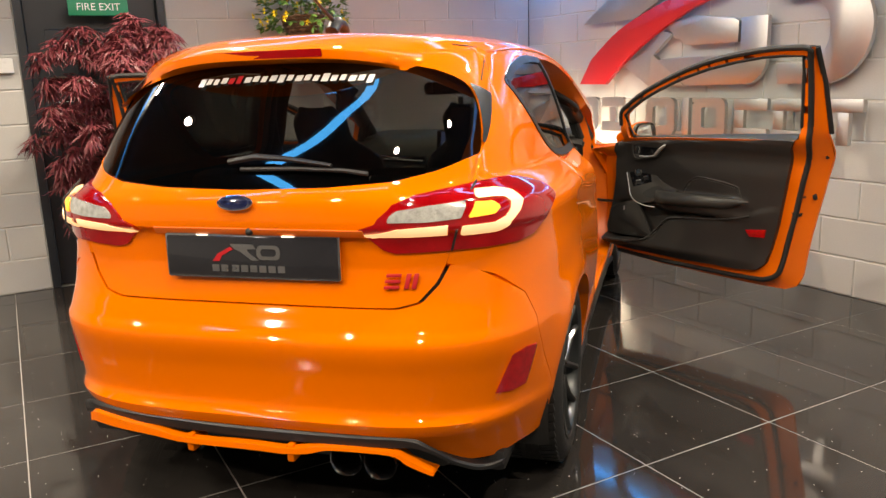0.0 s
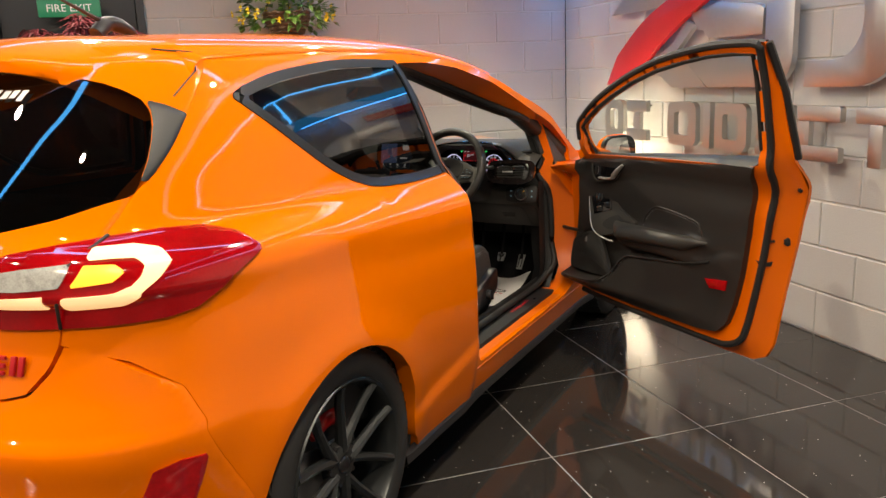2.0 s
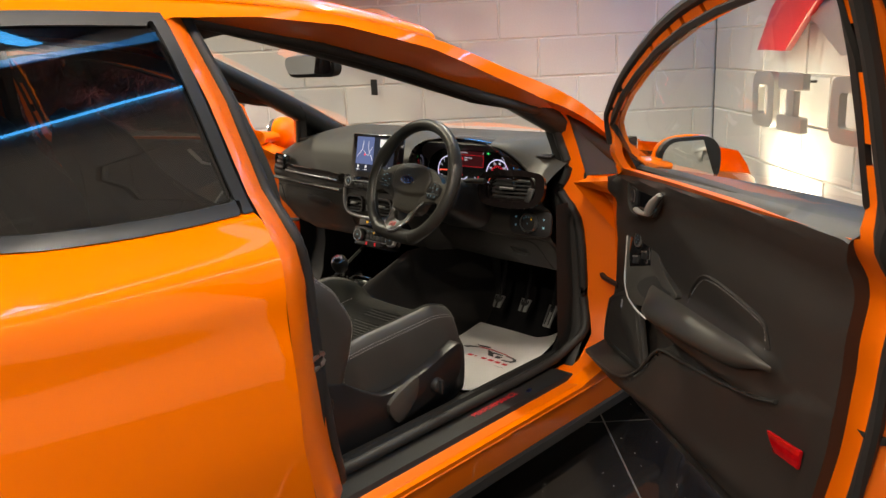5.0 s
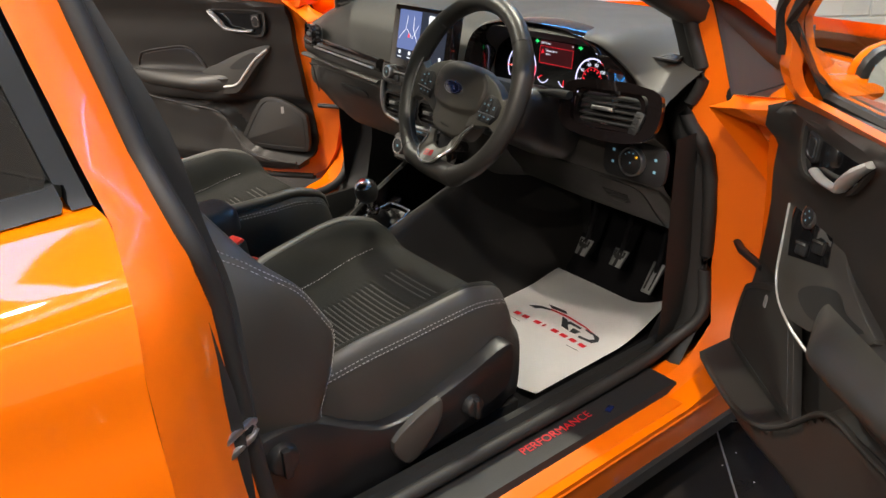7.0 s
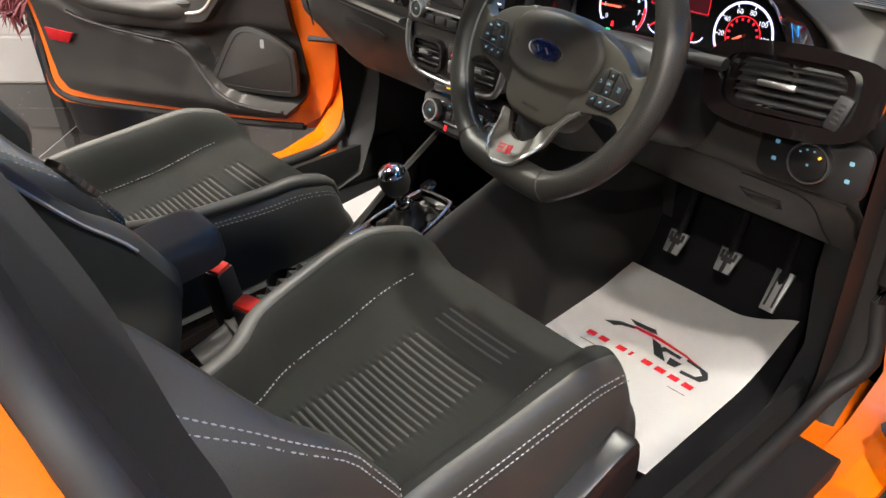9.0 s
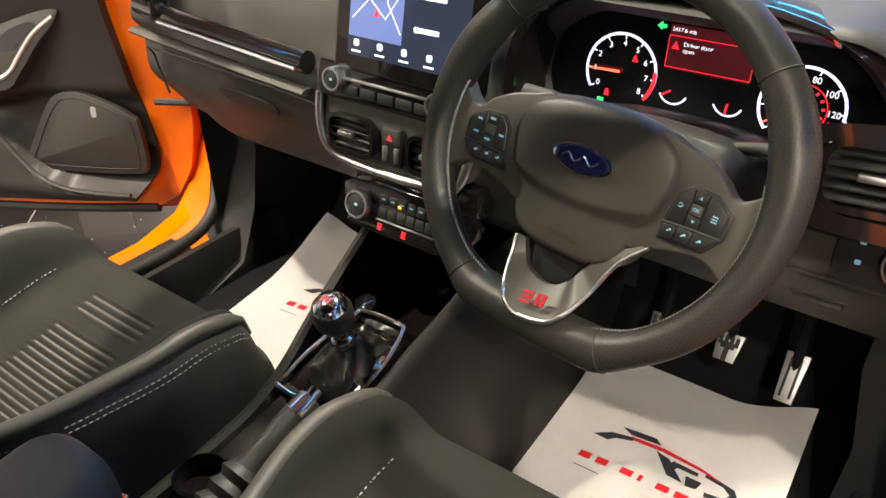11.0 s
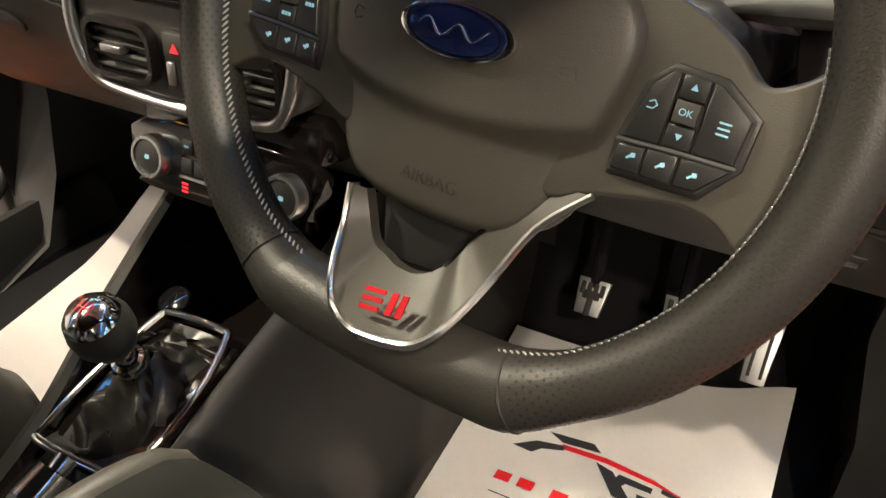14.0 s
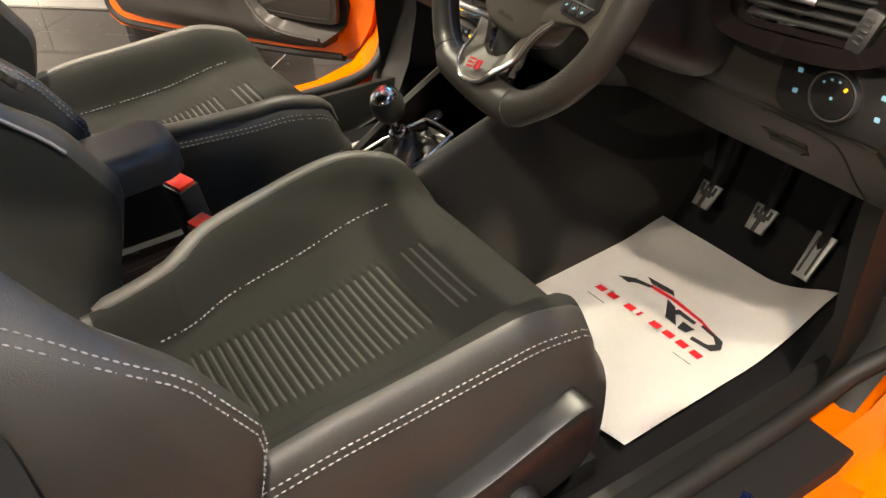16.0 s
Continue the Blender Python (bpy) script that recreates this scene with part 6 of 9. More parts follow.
bm = bmesh.new()
slab(bm, [(-0.005, 0), (0.005, 0), (0, 0.008)], 0.0005, FACE(-0.025, 1.6785, 0.763, 0, 0.12))
part("hazard_mark", bm, REDLIT, dash)
for k in (-1, 1):
    bm = bmesh.new()
    box(bm, -0.0045, 0.0045, -0.022, 0.0, 0.005, 0.009, 0.002, FACE(-0.025 + 0.01 * k, 1.688, 0.752, 0, 0.12))
    part("vent_thumbwheel", bm, SATIN, dash)
# heater panel
HM = FACE(-0.016, 1.703, 0.634, 0, 0.30)
bm = bmesh.new()
slab(bm, [(p.x, p.y) for p in smooth_path([(-0.106, 0.034), (0.106, 0.034), (0.106, -0.02), (0.092, -0.036), (-0.092, -0.036), (-0.106, -0.02)], 4, True)], 0.016, HM @ pose(0, 0, -0.006), 0.004)
box(bm, -0.11, 0.11, 0.03, 0.075, -0.05, 0.001, 0.004, HM)
part("heater_panel", bm, PIANO, dash)
knob(HM @ pose(-0.084, 0.0, 0.006), 0.0225, 0.018, dash)
knob(HM @ pose(0.084, 0.0, 0.006), 0.0225, 0.018, dash)
for r in range(2):
    for k in range(6):
        bm = bmesh.new()
        box(bm, -0.0075, 0.0075, -0.008, 0.008, 0.008, 0.0115, 0.0015, HM @ pose(-0.0425 + 0.017 * k, 0.017 - 0.019 * r, 0))
        part("heater_button", bm, BLACK, dash)
bm = bmesh.new()
box(bm, -0.052, 0.052, -0.0155, -0.0130, 0.009, 0.0125, 0.001, HM)
part("heater_strip", bm, SATIN, dash)
bm = bmesh.new()
for k in range(6):
    box(bm, -0.003, 0.003, -0.0010, 0.0010, 0.0115, 0.0119, 0, HM @ pose(-0.0425 + 0.017 * k, 0.018, 0))
for x in (-0.01, 0.0, 0.01, 0.02):
    box(bm, -0.006, 0.006, -0.0012, 0.0012, 0.0012, 0.0016, 0, HM @ pose(-0.045 + x, 0.048, 0))
tagged(part("heater_legends", bm, ICEBLUE, dash), kind="stuff")
bm = bmesh.new()
for x in (-0.045, 0.0):
    for y in (-0.022, -0.018, -0.026):
        box(bm, -0.004, 0.004, -0.0010, 0.0010, 0.0102, 0.0106, 0, HM @ pose(x, y - 0.003, 0))
tagged(part("seat_heat_marks", bm, REDLIT, dash), kind="stuff")
bm = bmesh.new()
box(bm, -0.006, 0.006, -0.003, 0.003, 0.0012, 0.0018, 0, HM @ pose(-0.066, 0.048, 0))
part("airbag_mark", bm, AMBERLIT, dash)
bm = bmesh.new()
box(bm, -0.003, 0.003, -0.002, 0.002, 0.0115, 0.012, 0, HM @ pose(-0.012, 0.014, 0))
part("warning_mark", bm, AMBERLIT, dash)

# instrument cluster
cl = new("instrument_cluster")
cl.parent = dash
cl["label"] = "lit dials with red needles under a hood"
CM = axes((0.345, 1.802, 0.880), (1, 0, 0), (0, 0.12, 1))
bm = bmesh.new()
slab(bm, [(p.x, p.y) for p in smooth_path([(-0.19, -0.05), (-0.185, 0.03), (-0.13, 0.066), (0.0, 0.078), (0.12, 0.062), (0.175, 0.015), (0.18, -0.05), (0.1, -0.068), (-0.1, -0.068)], 6, True)], 0.004, CM @ pose(0, 0, -0.004))
part("cluster_face", bm, DIAL, cl)


def arc_strip(bm, m, r0, r1, a0, a1, n=30):
    b = bmesh.new()
    vs = [(b.verts.new((r0 * math.cos(radians(a)), r0 * math.sin(radians(a)), 0)), b.verts.new((r1 * math.cos(radians(a)), r1 * math.sin(radians(a)), 0))) for a in lin(a0, a1, n)]
    for p, q in zip(vs, vs[1:]):
        b.faces.new((p[0], p[1], q[1], q[0]))
    join(bm, b, m)


def dial(name, m, r, marks, ring_a, needle, red=None, inner=False):
    dl = new(name)
    dl.parent = cl
    bm = bmesh.new()
    arc_strip(bm, m, r * 0.93, r, ring_a[0], ring_a[1])
    n = (len(marks) - 1)
    for k in range(len(marks)):
        a = ring_a[0] + (marks[0][1] - ring_a[0]) + (marks[-1][1] - marks[0][1]) * k / n
        arc_strip(bm, m, r * 0.84, r * 0.94, a - 1, a + 1, 2)
    part("dial_ring", bm, DIALRING, dl)
    for wd, a in marks:
        text_mesh("dial_number", wd, r * 0.21, m @ pose(r * 0.72 * math.cos(radians(a)), r * 0.72 * math.sin(radians(a)), 0.0005), ICON, dl)
    if red:
        bm = bmesh.new()
        arc_strip(bm, m @ pose(0, 0, 0.0008), r * 0.90, r * 1.0, red[0], red[1])
        part("red_band", bm, REDLIT, dl)
    if inner:
        bm = bmesh.new()
        arc_strip(bm, m @ pose(0, 0, 0.0004), r * 0.56, r * 0.585, ring_a[0], ring_a[1])
        for k in range(12):
            a = ring_a[0] + (ring_a[1] - ring_a[0]) * k / 11
            box(bm, r * 0.44, r * 0.52, -r * 0.03, r * 0.03, 0, 0.0004, 0, m @ pose(0, 0, 0, 0, 0, a))
        part("inner_scale", bm, REDLIT, dl)
    bm = bmesh.new()
    tube(bm, [m @ Vector((rr * r * math.cos(radians(needle)), rr * r * math.sin(radians(needle)), 0.004)) for rr in (0.0, 0.5, 0.93)], [0.0016, 0.0013, 0.0008], 6)
    part("needle", bm, NEEDLE, dl)


dial("rev_counter", CM @ pose(-0.104, -0.004, 0.001), 0.0455, [(str(k), 214 - 31.3 * k) for k in range(9)], (214, -40), 182, red=(8, -40))
dial("speedometer", CM @ pose(0.104, -0.004, 0.001), 0.0455, [("0", 222), ("20", 185), ("40", 148), ("60", 110), ("80", 75), ("100", 38), ("120", 0), ("140", -35)], (222, -40), 212, inner=True)
bm = bmesh.new()
slab(bm, rounded(0.098, 0.05, 0.001), 0.0006, CM @ pose(-0.003, 0.035, 0.0005))
part("info_display", bm, DARKRED, cl)
bm = bmesh.new()
ring(bm, rounded(0.098, 0.036, 0.001, cx=-0.003, cy=0.03), rounded(0.0965, 0.0345, 0.001, cx=-0.003, cy=0.03), 0.0003, CM @ pose(0, 0, 0.0012))
part("info_frame", bm, REDLIT, cl)
text_mesh("info_text", "Driver door\nopen", 0.0068, CM @ pose(-0.034, 0.036, 0.0014), ICON, cl, "LEFT")
text_mesh("odometer_text", "2417.6 mls", 0.0065, CM @ pose(-0.050, 0.0545, 0.0014), ICON, cl, "LEFT")
text_mesh("temperature_text", "9\u00b0", 0.0065, CM @ pose(0.040, 0.0545, 0.0014), ICON, cl, "LEFT")
bm = bmesh.new()
slab(bm, [(-0.0045, -0.004), (0.0045, -0.004), (0, 0.005)], 0.0004, CM @ pose(-0.043, 0.037, 0.0014))
slab(bm, [(-0.003, -0.004), (0.003, -0.004), (0.002, 0.004), (-0.002, 0.004)], 0.0004, CM @ pose(-0.118, -0.032, 0.0014))
slab(bm, [(-0.004, -0.004), (0.004, -0.004), (0, 0.005)], 0.0004, CM @ pose(-0.088, 0.014, 0.0014))
tagged(part("warning_marks", bm, REDLIT, cl), kind="stuff")
bm = bmesh.new()
slab(bm, [(-0.006, 0), (0, 0.005), (0, 0.002), (0.005, 0.002), (0.005, -0.002), (0, -0.002), (0, -0.005)], 0.0004, CM @ pose(-0.062, 0.056, 0.001))
slab(bm, [(0.006, 0), (0, 0.005), (0, 0.002), (-0.005, 0.002), (-0.005, -0.002), (0, -0.002), (0, -0.005)], 0.0004, CM @ pose(0.064, 0.056, 0.001))
box(bm, -0.004, 0.004, -0.002, 0.002, 0, 0.0004, 0, CM @ pose(-0.125, -0.042, 0.001))
part("indicator_marks", bm, GREENLIT, cl)
bm = bmesh.new()
for x in (-0.036, 0.028):
    arc_strip(bm, CM @ pose(x, -0.012, 0.001), 0.0165, 0.0185, 205, 335, 14)
tagged(part("small_gauges", bm, DIALRING, cl), kind="stuff")
bm = bmesh.new()
for x, a in ((-0.036, 215), (0.028, 265)):
    tube(bm, [CM @ Vector((x + r * math.cos(radians(a)), -0.012 + r * math.sin(radians(a)), 0.002)) for r in (0.004, 0.017)], 0.0012, 5)
part("small_needles", bm, REDLIT, cl)
# hood over the cluster, with a glossy inner rim
bm = bmesh.new()
hood_line = smooth_path([(-0.205, -0.055, 0), (-0.205, 0.03, 0), (-0.15, 0.078, 0), (0.0, 0.095, 0), (0.13, 0.076, 0), (0.195, 0.018, 0), (0.205, -0.05, 0), (0.12, -0.078, 0), (-0.12, -0.078, 0)], 6, True)
n = len(hood_line)
rows = [[CM @ Vector((p.x * k, p.y * k, d)) for p in hood_line] for k, d in ((0.93, 0.0), (0.97, 0.03), (1.0, 0.062), (1.05, 0.070), (1.10, 0.06), (1.14, 0.0))]
raw("cluster_hood", [p for r in rows[2:] for p in r], [(r * n + k, r * n + (k + 1) % n, (r + 1) * n + (k + 1) % n, (r + 1) * n + k) for r in range(3) for k in range(n)], PIANO, cl)
raw("cluster_well", [p for r in rows[:3] for p in r], [(r * n + k, r * n + (k + 1) % n, (r + 1) * n + (k + 1) % n, (r + 1) * n + k) for r in range(2) for k in range(n)], PIANO, cl)
# light switch panel, lower cover with its flap
LM = FACE(0.597, 1.773, 0.748, 0.03, 0.10)
bm = bmesh.new()
slab(bm, rounded(0.150, 0.080, 0.022), 0.007, LM, 0.003)
part("light_panel", bm, BLACK, dash)
bm = bmesh.new()
lathe(bm, [(0.0285, 0.0), (0.0285, 0.012), (0.0275, 0.0132), (0.0258, 0.0132), (0.0252, 0.011), (0.0252, 0.0)], LM @ pose(0, 0, 0.006), 44)
part("light_knob_ring", bm, SILVER, dash, "thin bright ring")
bm = bmesh.new()
cyl(bm, 0.0253, 0.0245, 0.0125, LM @ pose(0, 0, 0.006), 36, 0.001)
part("light_knob", bm, BLACK, dash)
bm = bmesh.new()
slab(bm, rounded(0.0036, 0.0050, 0.001), 0.0004, LM @ pose(0.0135, 0.0115, 0.0186, 0, 0, -40))
part("light_knob_mark", bm, AMBERLIT, dash)
bm = bmesh.new()
for x, y in ((-0.050, 0.013), (-0.050, -0.011), (0.050, 0.013), (0.050, -0.011)):
    slab(bm, rounded(0.0062, 0.0055, 0.0012), 0.0005, LM @ pose(x, y, 0.0071))
for a in (75, 105, 135):
    slab(bm, rounded(0.0032, 0.0026, 0.001), 0.0005, LM @ pose(0.0185 * math.cos(radians(a)), 0.0185 * math.sin(radians(a)), 0.0186))
slab(bm, rounded(0.0034, 0.0034, 0.001), 0.0005, LM @ pose(0.0, -0.002, 0.0186))
tagged(part("light_legends", bm, ICEBLUE, dash), kind="stuff")
KM = FACE(0.512, 1.826, 0.650, 0.0, -0.75)
bm = bmesh.new()
slab(bm, [(p.x, p.y) for p in smooth_path([(-0.33, 0.050), (0.02, 0.056), (0.135, 0.056), (0.140, -0.02), (0.138, -0.078), (0.06, -0.080), (-0.33, -0.062)], 2, True)], 0.010, KM @ pose(0, 0, -0.002), 0.004)
part("lower_cover", bm, TRIMMAT, dash)
bm = bmesh.new()
tube(bm, [KM @ Vector(p) for p in ((-0.033, 0.004, 0.0085), (0.033, 0.004, 0.0085), (0.030, -0.020, 0.0085), (0.018, -0.027, 0.0085), (-0.014, -0.027, 0.0085), (-0.024, -0.020, 0.0085))], 0.0016, 5, True)
slab(bm, [(-0.033, 0.004), (0.033, 0.004), (0.030, -0.016), (-0.022, -0.016)], 0.0008, KM @ pose(0, 0, 0.0078))
part("cover_latch", bm, RUBBER, dash)
bm = bmesh.new()
slab(bm, [(-0.024, -0.010), (0.029, -0.010), (0.016, -0.026), (-0.012, -0.026)], 0.006, KM @ pose(0, 0, 0.0078), 0.002)
part("latch_grip", bm, TRIMMAT, dash)
bm = bmesh.new()
tube(bm, smooth_path([KM @ Vector(p) for p in ((-0.02, 0.052, 0.0085), (0.05, 0.050, 0.0085), (0.078, 0.040, 0.0085), (0.088, 0.015, 0.0085), (0.092, -0.035, 0.0085), (0.100, -0.076, 0.0085))], 5), 0.0018, 5)
part("cover_gap", bm, RUBBER, dash)
bm = bmesh.new()
slab(bm, [(p.x, p.y) for p in smooth_path([(-0.11, 0.07), (0.10, 0.07), (0.115, 0.0), (0.08, -0.06), (-0.08, -0.06), (-0.115, 0.0)], 4, True)], 0.16, axes((0.338, 1.77, 0.77), (1, 0, 0), (0, 0.40, 0.917)), 0.02, taper=0.8)
part("column_shroud", bm, BLACK, dash)
for s in (-1, 1):
    bm = bmesh.new()
    p0 = Vector((0.338 + 0.05 * s, 1.655, 0.868))
    tube(bm, [p0, p0 + Vector((0.04 * s, 0.025, 0.004)), p0 + Vector((0.075 * s, 0.03, 0.006)), p0 + Vector((0.11 * s, 0.03, 0.008))], [0.006, 0.007, 0.011, 0.010], 10, flat=0.8)
    part("stalk", bm, RUBBER, dash)

# ---- steering wheel ----
sw = new("steering_wheel")
sw.parent = car
sw["label"] = "flat-bottomed black leather steering wheel with silver lower spoke"
WM = axes((0.3278, 1.5534, 0.882), (1, -0.10, -0.05), (0.09, 0.41, 0.905))
WUP = tuple(WM.to_3x3() @ Vector((0, 0, 1)))


def rim_pt(a, r=0.1745):
    x, y = r * 1.015 * math.cos(a), r * math.sin(a)
    lim = -0.157
    if y < lim * r / 0.172 and abs(x) < 0.14:
        y = lim * r / 0.172 + (y - lim * r / 0.172) * 0.22
    return Vector((x, y, 0))


def rim_r(deg):
    """Thickness of the rim: full at the thumb rests and along the flat base."""
    d = (deg + 90) % 360 - 90
    thumb = math.exp(-(((d - 22) / 16) ** 2)) + math.exp(-(((d - 158) / 16) ** 2))
    low = smoothstep(-52, -68, d) + smoothstep(232, 248, d)
    return 0.0172 + 0.0024 * thumb + 0.0046 * min(low, 1)


def rim_piece(name, a0, a1, mat, n=40):
    bm = bmesh.new()
    tube(bm, [WM @ rim_pt(radians(a)) for a in lin(a0, a1, n)], [rim_r(a) for a in lin(a0, a1, n)], 18, flat=1.08, up=WUP)
    part(name, bm, mat, sw)


rim_piece("rim_upper", 42, 138, RIMLEATHER, 40)
rim_piece("rim_grip", -64, 42, RIMLEATHER, 60)
rim_piece("rim_grip", 138, 239, RIMLEATHER, 60)
rim_piece("rim_base", 239, 296, RIMLEATHER)
# punched holes of the grips
for g0 in (-62, 140):
    bm = bmesh.new()
    for k in range(86):
        ad = g0 + 98 * k / 85
        a = radians(ad)
        rr = rim_r(ad)
        c, ca, sa = rim_pt(a), math.cos(a), math.sin(a)
        for j in range(17):
            t = radians(-62 + 15.5 * (j + 0.5 * (k % 2)))
            nrm = Vector((ca * math.cos(t), sa * math.cos(t), math.sin(t)))
            mid = c + Vector((ca * (rr + 0.0002) * math.cos(t), sa * (rr + 0.0002) * math.cos(t), (rr * 1.08 + 0.0002) * math.sin(t)))
            u = Vector((-sa, ca, 0))
            w = nrm.cross(u)
            bm.faces.new([bm.verts.new(WM @ (mid + (u * math.cos(q) + w * math.sin(q)) * 0.00095)) for q in (0, 1.047, 2.094, 3.142, 4.189, 5.236)])
    tagged(part("grip_perforation", bm, RUBBER, sw), kind="stuff")
for a in (-64, 239, 42, 138):
    bm = bmesh.new()
    rr = rim_r(a)
    tube(bm, [WM @ (rim_pt(radians(a)) + Vector((math.cos(radians(a)) * rr * math.cos(t), math.sin(radians(a)) * rr * math.cos(t), rr * 1.08 * math.sin(t)))) for t in lin(0, 6.28, 25)[:-1]], 0.0009, 5, True)
    part("rim_seam", bm, RUBBER, sw)
# crossed stitches along the inside of the rim
bm = bmesh.new()
for a0, a1 in ((168, 262), (278, 372)):
    steps = lin(a0, a1, 74)
    for k, (p, q) in enumerate(zip(steps, steps[1:])):
        ends = [WM @ (rim_pt(radians(g), 0.1745 - rim_r(g) * 0.98 / 1.0) + Vector((0, 0, h))) for g, h in ((p, 0.0035), (q, 0.0078))]
        tube(bm, [ends[0], ends[0].lerp(ends[1], 0.5), ends[1]], [0.0004, 0.0007, 0.0004], 5)
tagged(part("stitching", bm, STITCH, sw), "pale grey stitches", kind="stuff")
_hh = [(0.0, 0.0545), (0.037, 0.0520), (0.066, 0.0435), (0.083, 0.029), (0.0875, 0.010), (0.081, -0.021), (0.069, -0.058), (0.058, -0.080), (0.041, -0.0905), (0.016, -0.0940)]
HUB = [(p.x, p.y) for p in smooth_path(_hh + [(-x, y) for x, y in _hh[:0:-1]], 5, True)]
_ha = sorted((math.atan2(y + 0.015, x), math.hypot(x, y + 0.015)) for x, y in HUB)
_ha = [(_ha[-1][0] - 2 * math.pi, _ha[-1][1])] + _ha + [(_ha[0][0] + 2 * math.pi, _ha[0][1])]


def pad_height(x, y):
    """The airbag pad: a full upper half, a soft step across it, and a hollowed lower half."""
    k = math.hypot(x, y + 0.015) / float(np.interp(math.atan2(y + 0.015, x), [p[0] for p in _ha], [p[1] for p in _ha]))
    line = -0.040 + 1.9 * x * x
    return 0.0045 + 0.0125 * (1 - k**2.2) - 0.0070 * smoothstep(line + 0.006, line - 0.007, y) - 0.0065 * smoothstep(0.90, 1.0, k) ** 2 + 0.0025 * smoothstep(line - 0.01, line - 0.05, y)


sheet("hub_pad", lambda x, y: WM @ Vector((x, y, pad_height(x, y))), HUB, HUBM, sw, 0.0028, lip=0.03, inward=tuple(-c for c in WUP), angle=60)
oval_badge(WM @ pose(0.0015, 0.0005, 0.0155), 0.0635, 0.0270, sw)
text_mesh("airbag_lettering", "AIRBAG", 0.0098, WM @ pose(0, -0.0735, pad_height(0, -0.0735) + 0.0002), TRIMMAT, sw)
for x in (-0.0585, 0.0575):
    bm = bmesh.new()
    pts = [(-0.0042, 0.0004), (-0.001, 0.0018), (0.003, 0.0032), (0.0042, 0.0), (0.003, -0.0032), (-0.001, -0.0018), (-0.0042, -0.0004)]
    tube(bm, [WM @ Vector((x + a * (1 if x > 0 else -1), -0.0038 + c, pad_height(x + a, -0.0038 + c) + 0.0001)) for a, c in pts], 0.00035, 4, True)
    part("horn_mark", bm, BLACK, sw)
POD = [(0.0925, 0.003), (0.1015, 0.0112), (0.1225, 0.0102), (0.1395, -0.001), (0.1385, -0.0215), (0.1265, -0.0368), (0.0860, -0.0382), (0.0868, -0.0235)]
for s in (-1, 1):
    bm = bmesh.new()
    slab(bm, [(p.x * s, p.y) for p in smooth_path([(0.055, 0.046), (0.080, 0.042), (0.1004, 0.0365), (0.1205, 0.026), (0.1365, 0.0135), (0.152, 0.020), (0.168, 0.034), (0.172, -0.005), (0.168, -0.045), (0.152, -0.056), (0.137, -0.047), (0.118, -0.0445), (0.085, -0.052), (0.055, -0.058), (0.05, 0.0)], 4, True)], 0.021, WM @ pose(0, 0, -0.0195), 0.006, 3)
    part("side_spoke", bm, HUBM, sw)
    pod = new("switch_pod")
    pod.parent = sw
    bm = bmesh.new()
    slab(bm, shrink([(x * s, y) for x, y in POD], -0.0022), 0.0034, WM @ pose(0, 0, 0.0006), 0.0015)
    part("pod_bezel", bm, BLACK, pod)
    bm = bmesh.new()
    slab(bm, [(x * s, y) for x, y in POD], 0.0012, WM @ pose(0, 0, 0.0036))
    part("pod_face", bm, RUBBER, pod)
    bm = bmesh.new()
    tube(bm, [WM @ Vector((s * x, y, 0.0072)) for x, y in ((0.0868, -0.0236), (0.112, -0.0222), (0.1384, -0.0216))], 0.0009, 6)
    part("pod_strip", bm, SATIN, pod)
    keys = [[(0.0942, 0.002), (0.1012, 0.0096), (0.1048, 0.0098), (0.1048, -0.0212), (0.0885, -0.0222)], [(0.1060, 0.0098), (0.1178, 0.0094), (0.1178, -0.0002), (0.1060, -0.0002)], [(0.1060, -0.0112), (0.1178, -0.0112), (0.1178, -0.0208), (0.1060, -0.0212)],
            [(0.1190, 0.0092), (0.1222, 0.0090), (0.1380, -0.0016), (0.1370, -0.0202), (0.1190, -0.0208)], [(0.0882, -0.0256), (0.1002, -0.0246), (0.1002, -0.0364), (0.0876, -0.0368)], [(0.1014, -0.0245), (0.1148, -0.0238), (0.1148, -0.0362), (0.1014, -0.0364)], [(0.1160, -0.0237), (0.1368, -0.0232), (0.1258, -0.0354), (0.1160, -0.0361)]]
    for key in keys:
        bm = bmesh.new()
        slab(bm, [(x * s, y) for x, y in key], 0.0026, WM @ pose(0, 0, 0.0044), 0.0007)
        part("pod_button", bm, BLACK, pod)
    bm = bmesh.new()
    box(bm, -0.0054, 0.0054, -0.0048, 0.0048, 0, 0.0042, 0.001, WM @ pose(s * 0.1119, -0.0057, 0.0044))
    part("pod_button", bm, SOFT, pod, "raised grey key")
    bm = bmesh.new()
    lift = WM @ pose(0, 0, 0.0071)
    if s > 0:
        for y0, k in ((0.0052, 1), (-0.0160, -1)):
            slab(bm, [(0.1119 - 0.0016, y0 - 0.0013 * k), (0.1119 + 0.0016, y0 - 0.0013 * k), (0.1119, y0 + 0.0016 * k)], 0.0003, lift)
        for k in range(3):
            box(bm, -0.0026, 0.0026, -0.0004, 0.0004, 0, 0.0003, 0, lift @ pose(0.1285, -0.0052 - 0.0024 * k, 0))
        tube(bm, [lift @ Vector(p) for p in ((0.0952, -0.0052, 0), (0.0975, -0.0040, 0), (0.0990, -0.0058, 0), (0.0975, -0.0076, 0), (0.0948, -0.0076, 0))], 0.0004, 4)
    else:
